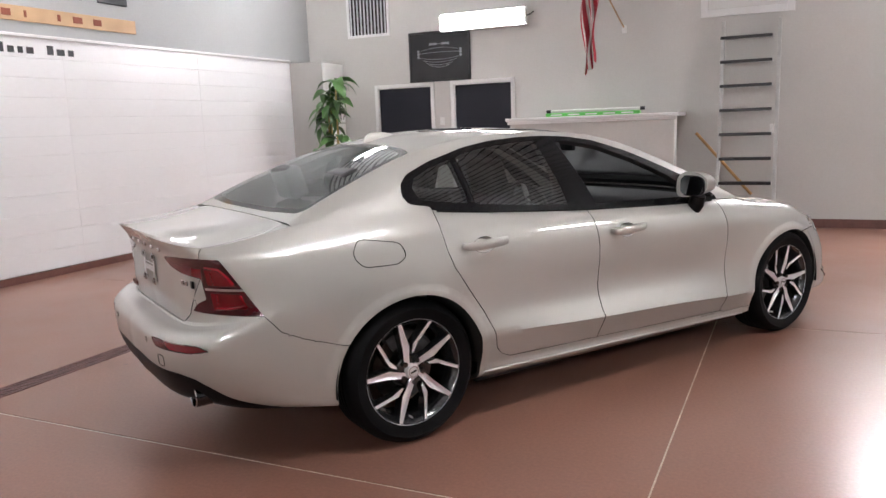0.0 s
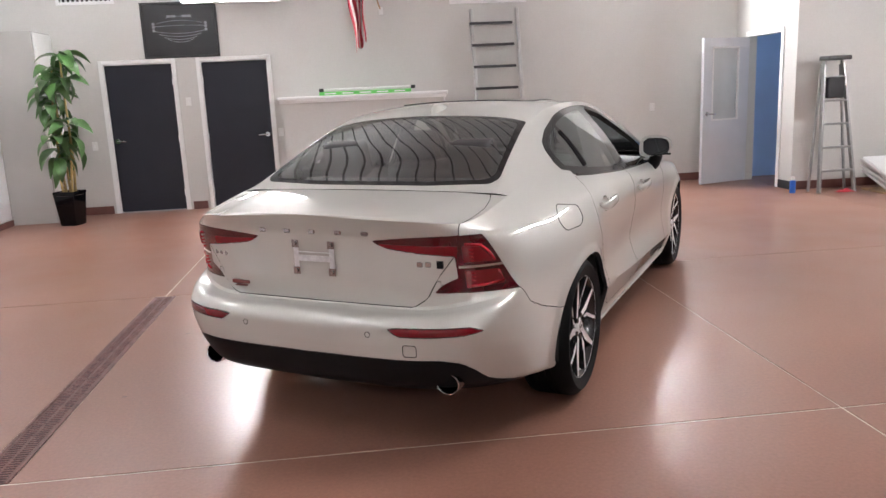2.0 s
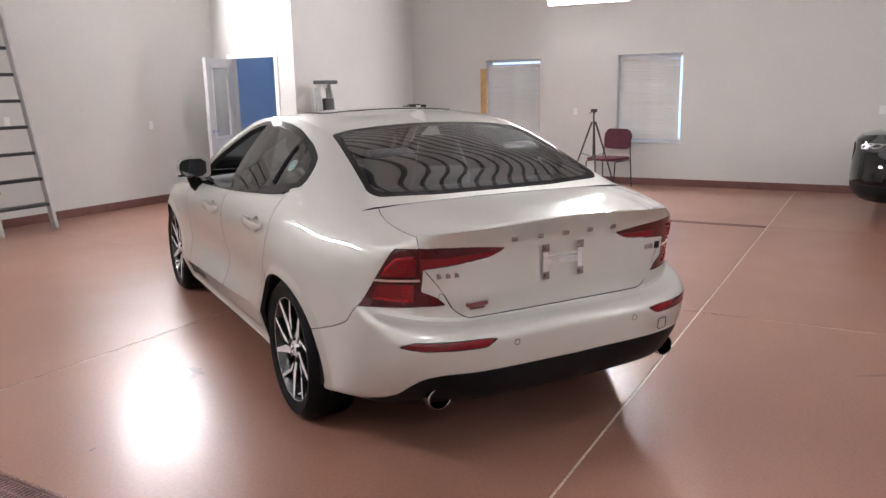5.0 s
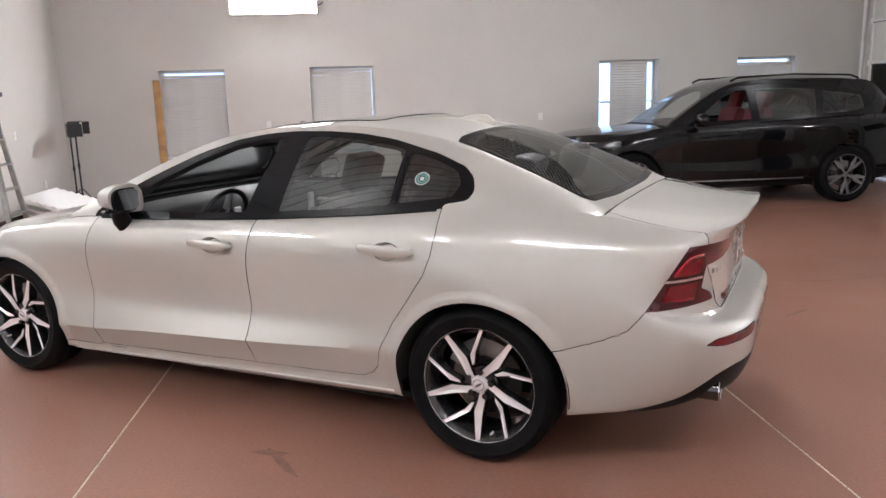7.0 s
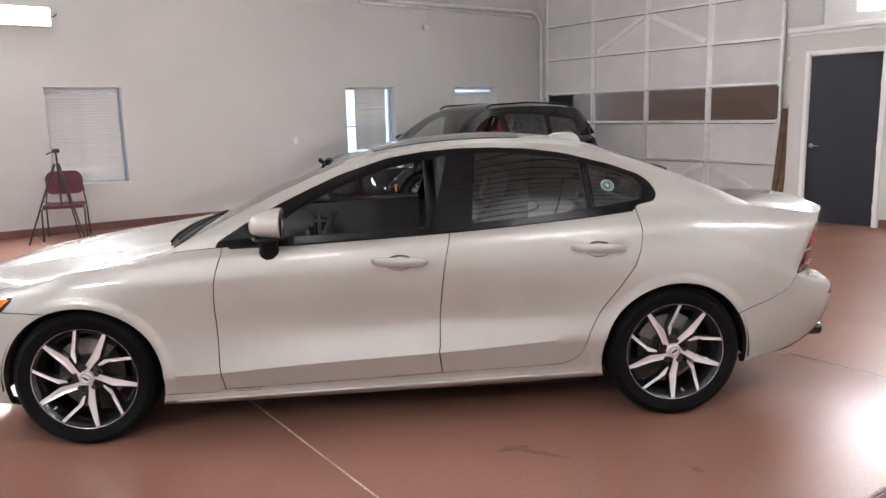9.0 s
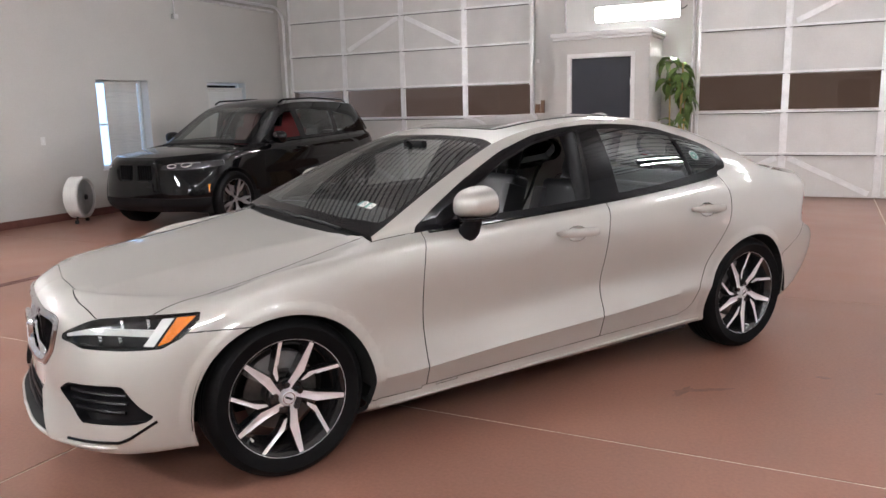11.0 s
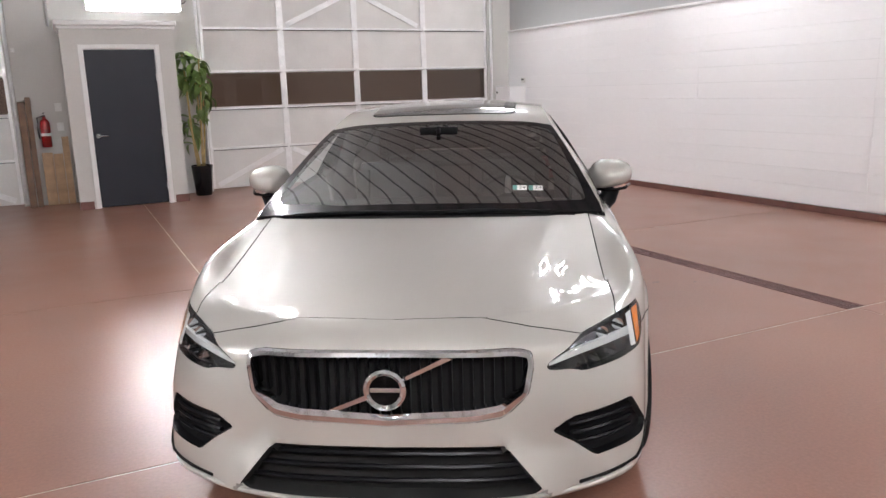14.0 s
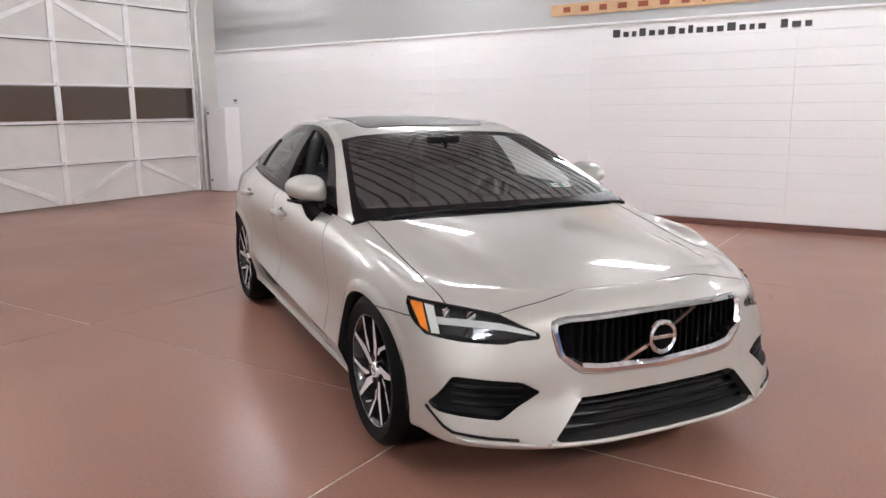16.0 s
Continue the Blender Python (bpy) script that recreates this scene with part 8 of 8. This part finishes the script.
            tube(bm, [(s * (p.x - .005), yc + .12, .965), (s * (p.x + .03), yc + .08, .965), (s * (p.x + .03), yc - .08, .965), (s * (p.x - .005), yc - .12, .965)], 0.012, 8)
            part("handle", bm, M_BPAINT, car, "black door handle", smooth=True)
        bm = bm_new()
        pts = [(s * (pin(bvh, y, .335, "side")[0].x + .006), y, .345) for y in (.9, .3, -.3, -.85)]
        tube(bm, pts, 0.008, 6)
        part("sill_strip", bm, M_SILVER, car, smooth=True)
        bm = bm_new()
        pts = [(s * (edge_xz(y).x + .004), y, edge_xz(y).z + .004) for y in [.70 - .2 * k for k in range(13)]]
        tube(bm, pts, 0.006, 6)
        part("belt_strip", bm, M_GLOSSK, car, smooth=True)
        bm = bm_new()
        p, n = pin(bvh, 1.86, .58, "side")
        box(bm, min(s * (p.x - .01), s * (p.x + .003)), max(s * (p.x - .01), s * (p.x + .003)), 1.84, 1.88, .50, .60, 0.002)
        part("side_marker", bm, M_AMBER, car, "amber side marker")
        for yc in (1.432, -1.432):
            bm = bm_new()
            prev = None
            for k in range(25):
                a = math.pi * (-0.1 + 1.2 * k / 24)
                y, z = yc + .425 * math.cos(a), .36 + .425 * math.sin(a)
                cur = (bm.verts.new((s * .89, y, z)), bm.verts.new((s * .55, y, z)))
                if prev:
                    bm.faces.new((prev[0], cur[0], cur[1], prev[1]))
                prev = cur
            part("wheel_liner", bm, M_WELL_GAP, car, smooth=True)
        for x, y in ((.38, -.10),):
            se = new("seat")
            se.parent = car
            se.matrix_basis = pose(s * x, y, 0)
            se["label"] = "red leather front seat"
            bm = bm_new()
            box(bm, -.27, .27, -.26, .26, .62, .80, 0.05, seg=2)
            part("cushion", bm, M_LEATHR, se, smooth=True, angle=60)
            tilt = Matrix.Translation((0, -.25, .76)) @ Matrix.Rotation(radians(16), 4, "X")
            bm = bm_new()
            box(bm, -.26, .26, -.07, .07, 0, .50, 0.05, m=tilt, seg=2)
            box(bm, -.15, .15, -.05, .05, .45, .72, 0.05, m=tilt, seg=2)
            part("backrest", bm, M_LEATHR, se, smooth=True, angle=60)
    bm = bm_new()
    box(bm, -.80, .80, -1.0, 1.0, .26, .30)
    box(bm, -.50, .50, -2.25, -1.001, .30, .34)
    box(bm, -.50, .50, 1.001, 2.1, .30, .34)
    box(bm, -.78, .78, .60, .95, .62, 1.03, 0.05)
    box(bm, -.60, .60, -1.1, -.95, .60, 1.25, 0.05)
    for s in (1, -1):
        box(bm, min(s * .76, s * .80), max(s * .76, s * .80), -.95, .80, .302, 1.04)
    part("cabin_floor", bm, M_WELL_GAP, car, "black cabin and underbody")
    w = build_wheel(.365, .262, .245, "fork", M_GREYRIM)
    place_wheels(w, car, 1.62, 2.864, .365)


suv_car()


# ---- potted plants ----
def leaf_mesh(length, width, droop, mat):
    bm = bm_new()
    n = 9
    rows = []
    for k in range(n):
        f = k / (n - 1)
        w = width * (math.sin(math.pi * (0.06 + 0.92 * f ** 0.85))) * 0.5
        y = length * (f - 0.35 * droop * f * f)
        z = length * (0.35 * f - droop * f * f)
        rows.append([bm.verts.new((-w, y, z + 0.35 * w)), bm.verts.new((0, y, z)), bm.verts.new((w, y, z + 0.35 * w))])
    for a, b in zip(rows, rows[1:]):
        for j in range(2):
            bm.faces.new((a[j], a[j + 1], b[j + 1], b[j]))
    me = bpy.data.meshes.new("leaf")
    bm.to_mesh(me)
    bm.free()
    me.materials.append(mat)
    me.polygons.foreach_set("use_smooth", [True] * len(me.polygons))
    return me


def plant(name, x, y, top, label, mat, leaf_len, leaf_w, canes, seed, pot_r, pot_h, tiers, per):
    rng = random.Random(seed)
    t = thing(name, label, "plant", pose(x, y, 0))
    bm = bm_new()
    lathe(bm, [(0, 0), (pot_r * .72, 0), (pot_r * .76, 0.02), (pot_r * .98, pot_h - .03), (pot_r, pot_h - .03), (pot_r, pot_h), (pot_r * .92, pot_h), (pot_r * .90, pot_h - .05), (0, pot_h - .05)], 4 if name == "tall_houseplant" else 28, Matrix.Rotation(radians(30), 4, "Z"))
    pot = part("pot", bm, M_GLOSSK, t, "gloss black planter", smooth=True, angle=35)
    bm = bm_new()
    lathe(bm, [(pot_r * .85, pot_h - .049), (0, pot_h - .035)], 20)
    part("soil", bm, M_SOIL, t)
    meshes = [leaf_mesh(leaf_len * s, leaf_w * s, d, mat) for s, d in ((1.0, .75), (.85, 1.0), (1.1, .6), (.75, .9))]
    tips = []
    for k in range(canes):
        a = 2 * math.pi * k / canes + rng.random()
        bx, by = pot_r * .35 * math.cos(a), pot_r * .35 * math.sin(a)
        tx, ty, tz = bx * 1.8 + rng.uniform(-.05, .05), by * 1.8 + rng.uniform(-.05, .05), tiers[k % len(tiers)] * top
        bm = bm_new()
        pts = [(bx + (tx - bx) * f + .012 * math.sin(5 * f + k), by + (ty - by) * f + .012 * math.cos(4 * f + k), pot_h - .05 + (tz - pot_h + .05) * f) for f in [j / 8 for j in range(9)]]
        tube(bm, pts, [.017 - .005 * j / 8 for j in range(9)], 8)
        part("cane", bm, M_CANE, t, "pale jointed cane", smooth=True)
        tips.append((tx, ty, tz, pts))
    crown = new("crown")
    crown.parent = t
    for tx, ty, tz, pts in tips:
        for j in range(per):
            f = rng.random() ** 1.5
            px, py, pz = tx, ty, tz - .40 * f
            yaw = rng.uniform(0, 360)
            pitch = rng.uniform(-35, 30) - 25 * f
            share("leaf", rng.choice(meshes), crown, pose(px, py, pz) @ Matrix.Rotation(radians(yaw), 4, "Z") @ Matrix.Rotation(radians(pitch), 4, "X") @ Matrix.Rotation(radians(rng.uniform(-25, 25)), 4, "Y"))
    return t


plant("tall_houseplant", -4.74, 5.08, 2.16, "tall glossy green cane plant in a black square planter", M_LEAFD, .38, .15, 5, 3, .20, .44, (1.0, .93, .80, .52, .62), 19)
plant("cane_plant", .15, -8.12, 2.12, "tall artificial bamboo-like plant with yellow canes in a black pot", M_LEAF, .34, .12, 5, 8, .16, .46, (1.0, .96, .80, .88, .55), 20)

# ---- stacking chair ----
def stack_chair(m):
    c = thing("stack_chair", "burgundy upholstered stacking chair with a black metal frame", "chair", m)
    bm = bm_new()
    box(bm, -.24, .24, -.23, .23, .42, .47, .022, seg=2)
    part("seat", bm, M_FABRIC, c, "burgundy fabric seat", smooth=True, angle=50)
    tl = Matrix.Translation((0, -.235, .55)) @ Matrix.Rotation(radians(10), 4, "X")
    bm = bm_new()
    outl = rounded([(-.22, .03), (.22, .03), (.235, .26), (.17, .34), (-.17, .34), (-.235, .26)], .07, 5)
    prism(bm, [(x, z) for x, z in outl], -.022, .022, tl @ Matrix.Rotation(radians(90), 4, "X"), .010)
    part("backrest", bm, M_FABRIC, c, "burgundy fabric backrest", smooth=True, angle=50)
    for s in (-1, 1):
        bm = bm_new()
        tube(bm, [(s * .26, .25, .0), (s * .255, .21, .40), (s * .245, .16, .425)], .011, 8)
        part("leg", bm, M_BLACKMET, c, smooth=True)
        bm = bm_new()
        tube(bm, [(s * .26, -.27, .0), (s * .25, -.235, .42), (s * .235, -.25, .55), (s * .215, -.285, .74)], .011, 8)
        part("leg", bm, M_BLACKMET, c, smooth=True)
        bm = bm_new()
        tube(bm, [(s * .245, .18, .413), (s * .245, -.235, .413)], .010, 8)
        part("side_rail", bm, M_BLACKMET, c, smooth=True)


stack_chair(pose(7.40, .52, 0, 0, 0, 75))

# ---- camera tripod ----
tri = thing("tripod", "slim black camera tripod with its legs spread", "tripod", pose(6.98, .62, 0))
for a in (80, 205, 325):
    c, s = math.cos(radians(a)), math.sin(radians(a))
    bm = bm_new()
    tube(bm, [(c * .42, s * .42, 0), (c * .24, s * .24, .48), (c * .03, s * .03, 1.02)], [.009, .012, .014], 8)
    part("leg", bm, M_BLACKMET, tri, smooth=True)
    bm = bm_new()
    rod(bm, (c * .21, s * .21, .55), (0, 0, .50), .005, 6)
    part("spreader", bm, M_BLACKMET, tri)
bm = bm_new()
rod(bm, (0, 0, .48), (0, 0, 1.16), .012, 10)
part("centre_post", bm, M_BLACKMET, tri)
bm = bm_new()
box(bm, -.035, .035, -.04, .04, 1.16, 1.21, .008)
tube(bm, [(0, .03, 1.18), (.10, .10, 1.14)], .007, 6)
part("head", bm, M_BLACKPL, tri)

# ---- two studio light stands ----
def light_stand(x, y, rot, h):
    t = thing("light_stand", "black studio light on a folding stand", "light stand", pose(x, y, 0, 0, 0, rot), "light stands")
    bm = bm_new()
    rod(bm, (0, 0, .10), (0, 0, h), .013, 10)
    part("pole", bm, M_BLACKMET, t)
    for k in range(3):
        a = radians(120 * k + 20)
        c, s = math.cos(a), math.sin(a)
        bm = bm_new()
        tube(bm, [(c * .30, s * .30, .01), (c * .02, s * .02, .30)], .008, 6)
        part("leg", bm, M_BLACKMET, t)
    bm = bm_new()
    rod(bm, (0, 0, h * .55), (0, 0, h * .55 + .06), .02, 10)
    part("knob", bm, M_BLACKPL, t)
    bm = bm_new()
    box(bm, -.15, .15, -.05, .04, h - .02, h + .18, .012)
    head = part("lamp_head", bm, M_BLACKPL, t)
    bm = bm_new()
    box(bm, -.125, .125, -.058, -.0502, h + .0, h + .16, .003)
    part("front_glass", bm, M_PAPER, head)
    for s in (-1, 1):
        bm = bm_new()
        box(bm, s * .155 - .004, s * .155 + .004, -.15, -.02, h - .01, h + .17, .002)
        part("barn_door", bm, M_BLACKMET, head)


light_stand(6.98, 3.92, 25, 1.10)
light_stand(7.34, 3.98, -5, 1.12)

# ---- step ladder ----
M_GREYLAD = pm("ladder_grey", (0.33, 0.33, 0.32), 0.4, metal=0.7, var=.1, scale=12)
lad = thing("step_ladder", "grey folding step ladder with a black top by the wall", "step ladder", pose(4.98, 3.98, 0, 0, 0, 0))
for s in (-1, 1):
    bm = bm_new()
    box(bm, -.016, .016, -.03, .03, 0, 1.66, .004, m=Matrix.Translation((s * .24, -.12, 0)) @ Matrix.Rotation(radians(-7.5), 4, "X") @ Matrix.Rotation(radians(s * -4.0), 4, "Y"))
    part("front_rail", bm, M_GREYLAD, lad)
    bm = bm_new()
    box(bm, -.012, .012, -.018, .018, 0, 1.60, .003, m=Matrix.Translation((s * .25, .10, 0)) @ Matrix.Rotation(radians(-1.5), 4, "X") @ Matrix.Rotation(radians(s * -4.5), 4, "Y"))
    part("rear_rail", bm, M_GREYLAD, lad)
for k in range(5):
    z = .28 + .29 * k
    y = -.12 + z * math.tan(radians(7.5))
    hw = .235 - z * math.tan(radians(4.0))
    bm = bm_new()
    box(bm, -hw, hw, y - .045, y + .045, z - .012, z + .012, .003)
    part("step", bm, M_GREYLAD, lad)
bm = bm_new()
box(bm, -.15, .15, -.05, .17, 1.645, 1.70, .015, seg=2)
part("top_cap", bm, M_BLACKPL, lad, "black plastic top")
bm = bm_new()
box(bm, -.11, .11, .0, .10, 1.18, 1.44, .01)
part("tool_bag", bm, M_BLACKPL, lad, "black tool pouch")

# ---- stacked louvred panels on the floor ----
def louvre_stack():
    for k in range(3):
        t = thing("louvre_panel", "white ribbed panel lying on a stack of boards", "panel", pose(6.05 - .03 * k, 3.82 - .02 * k, .125 + .075 * k, 18, 0, -4 + 2 * k), "louvre panels")
        bm = bm_new()
        box(bm, -.58, .58, -.29, .29, 0, .03, .004)
        part("backing", bm, M_TRIM, t)
        for j in range(6):
            y = -.25 + .098 * j
            bm = bm_new()
            box(bm, -.57, .57, -.04, .04, -.004, .006, .002, m=Matrix.Translation((0, y, .045)) @ Matrix.Rotation(radians(16), 4, "X"))
            part("rib", bm, M_TRIM, t)
    pl = thing("floor_board", "bare wooden board under the ribbed panels", "board", pose(6.0, 3.55, 0, 0, 0, -4))
    bm = bm_new()
    box(bm, -.62, .58, -.08, .40, 0, .022, .003)
    part("plank", bm, M_WOODL, pl)


louvre_stack()
can = thing("spray_can", "small blue can standing by the wall", "can", pose(4.50, 4.05, 0))
M_BLUE = pm("blue_can", (0.03, 0.16, 0.62), .3, var=.1, scale=20)
bm = bm_new()
lathe(bm, [(0, 0), (.034, 0), (.036, .006), (.036, .15), (.030, .165), (0, .165)], 24)
part("body", bm, M_BLUE, can, smooth=True, angle=40)
bm = bm_new()
lathe(bm, [(.026, .1652), (.026, .205), (.02, .21), (0, .21)], 20)
part("lid", bm, M_PAPER, can, smooth=True, angle=40)
rag = thing("red_rag", "crumpled red cloth at the foot of the step ladder", "cloth", pose(5.12, 3.88, 0))
bm = bm_new()
rg_ = random.Random(4)
gr_ = [[bm.verts.new((-.13 + .026 * i, -.06 + .024 * j, .004 + .05 * rg_.random() * math.sin(math.pi * i / 10) * math.sin(math.pi * j / 5))) for j in range(6)] for i in range(11)]
for i in range(10):
    for j in range(5):
        bm.faces.new((gr_[i][j], gr_[i + 1][j], gr_[i + 1][j + 1], gr_[i][j + 1]))
part("cloth", bm, M_FRED, rag, smooth=True)

# ---- by the garage wall ----
for k, (x, w, h, tilt_, mt) in enumerate([(2.49, .09, 1.50, 8, M_WOODD), (2.40, .07, 1.56, 7, M_WOODD), (2.24, .14, .76, 6, M_WOODL), (2.10, .13, .74, 6, M_WOODL), (1.985, .09, .98, 5, M_WOODL)]):
    t = thing("leaning_board", "dark stained board leaning on the wall" if mt is M_WOODD else "short pale board leaning on the wall", "board", pose(x, YG + .05 + h * math.sin(radians(tilt_)), 0, tilt_, 0, 0), "leaning boards")
    bm = bm_new()
    box(bm, -w / 2, w / 2, -.012, .012, 0.002, h, .003)
    part("plank", bm, mt, t)
ext = thing("fire_extinguisher", "red fire extinguisher hanging on the garage wall", "fire extinguisher", pose(2.22, YG + .085, .84))
bm = bm_new()
lathe(bm, [(0, 0), (.06, 0), (.068, .015), (.068, .34), (.05, .385), (.022, .40), (.022, .43), (0, .43)], 28)
part("cylinder", bm, M_RED, ext, smooth=True, angle=40)
bm = bm_new()
box(bm, -.02, .02, -.03, .08, .43, .455, .005)
box(bm, -.012, .012, -.03, .10, .475, .49, .004)
part("valve", bm, M_BLACKMET, ext)
bm = bm_new()
tube(bm, [(.02, 0, .44), (.09, 0, .42), (.095, 0, .25), (.085, 0, .12)], .011, 8)
part("hose", bm, M_BLACKPL, ext, smooth=True)
bm = bm_new()
lathe(bm, [(.0686, .16), (.0686, .20)], 28)
part("label_band", bm, M_PAPER, ext, "pale instruction band")
bm = bm_new()
box(bm, -.03, .03, -.085, -.066, .20, .36, .003)
part("bracket", bm, M_STEEL, ext)
plate(2.02, YG, 1.40, (0, 1, 0), .09, .12)
plate(2.02, YG, 1.12, (0, 1, 0), .09, .12)
plate(2.50, YG, 2.20, (0, 1, 0), .05, .06)
pc = thing("pipe_chase", "upright grey conduit beside the overhead door", "conduit")
bm = bm_new()
tube(bm, [(2.02, YG + .02, 2.53), (2.02, YG + .02, CEIL)], .018, 8)
part("pipe", bm, M_STEEL, pc, smooth=True)

# ---- white cabinet in the garage corner, thermostat ----
wb = thing("wall_cabinet", "tall white boxed-in cabinet in the corner by the overhead door", "cabinet", pose(0, 0, 0))
bm = bm_new()
box(bm, XL + .036, -5.25, -8.42, -7.92, .012, 1.50, .005)
part("body", bm, M_PANEL, wb)
for z in (.20, 1.40):
    bm = bm_new()
    rod(bm, (-5.25, -8.36, z), (-5.244, -8.36, z), .022, 14)
    part("cap", bm, M_BLACKPL, wb)
bm = bm_new()
box(bm, XL + .036, -5.26, -8.41, -7.93, 0, .0118)
part("plinth", bm, M_BASE, wb)
ts = thing("thermostat", "small pale thermostat on the white panelling", "thermostat", pose(XL + .035, -7.98, 1.60))
bm = bm_new()
box(bm, 0, .025, -.06, .06, -.04, .05, .004)
part("case", bm, M_WHITEPL, ts)
bm = bm_new()
box(bm, .0252, .027, -.035, .035, .005, .035)
part("display", bm, M_BLACKPL, ts)

# ---- drum-shaped fan against the window wall ----
fan = thing("drum_fan", "round pale metal drum fan standing by the wall", "fan", pose(7.46, -3.27, .36, 0, -90, 25))
bm = bm_new()
lathe(bm, [(0, -.10), (.27, -.10), (.29, -.085), (.29, .085), (.27, .10), (.25, .10), (.25, .06), (0, .06)], 40)
part("drum", bm, M_WHITEPL, fan, smooth=True, angle=35)
bm = bm_new()
lathe(bm, [(0, .061), (.235, .061), (.235, .075), (.05, .082), (0, .084)], 40)
part("cover", bm, M_ALU, fan, "grey metal cover", smooth=True, angle=35)
bm = bm_new()
lathe(bm, [(0, .084), (.04, .084), (.035, .10), (0, .10)], 20)
part("boss", bm, M_BLACKPL, fan, smooth=True, angle=35)
for s in (-1, 1):
    bm = bm_new()
    rod(bm, (-.26, s * .12, 0), (-.335, s * .15, 0), .014, 8)
    rod(bm, (-.335, s * .15, -.02), (-.335, s * .15, .02), .025, 12)
    part("foot", bm, M_BLACKPL, fan)

# worn pale patch on the floor under the tripod
bm = bm_new()
for x0, x1, y0, y1 in ((6.25, 6.27, .15, .85), (6.25, 6.95, .83, .85)):
    box(bm, x0, x1, y0, y1, .0008, .0016)
tagged(link_mesh("floor_tape", bm, M_JOINT), "pale tape marks on the floor", "tape", kind="stuff")
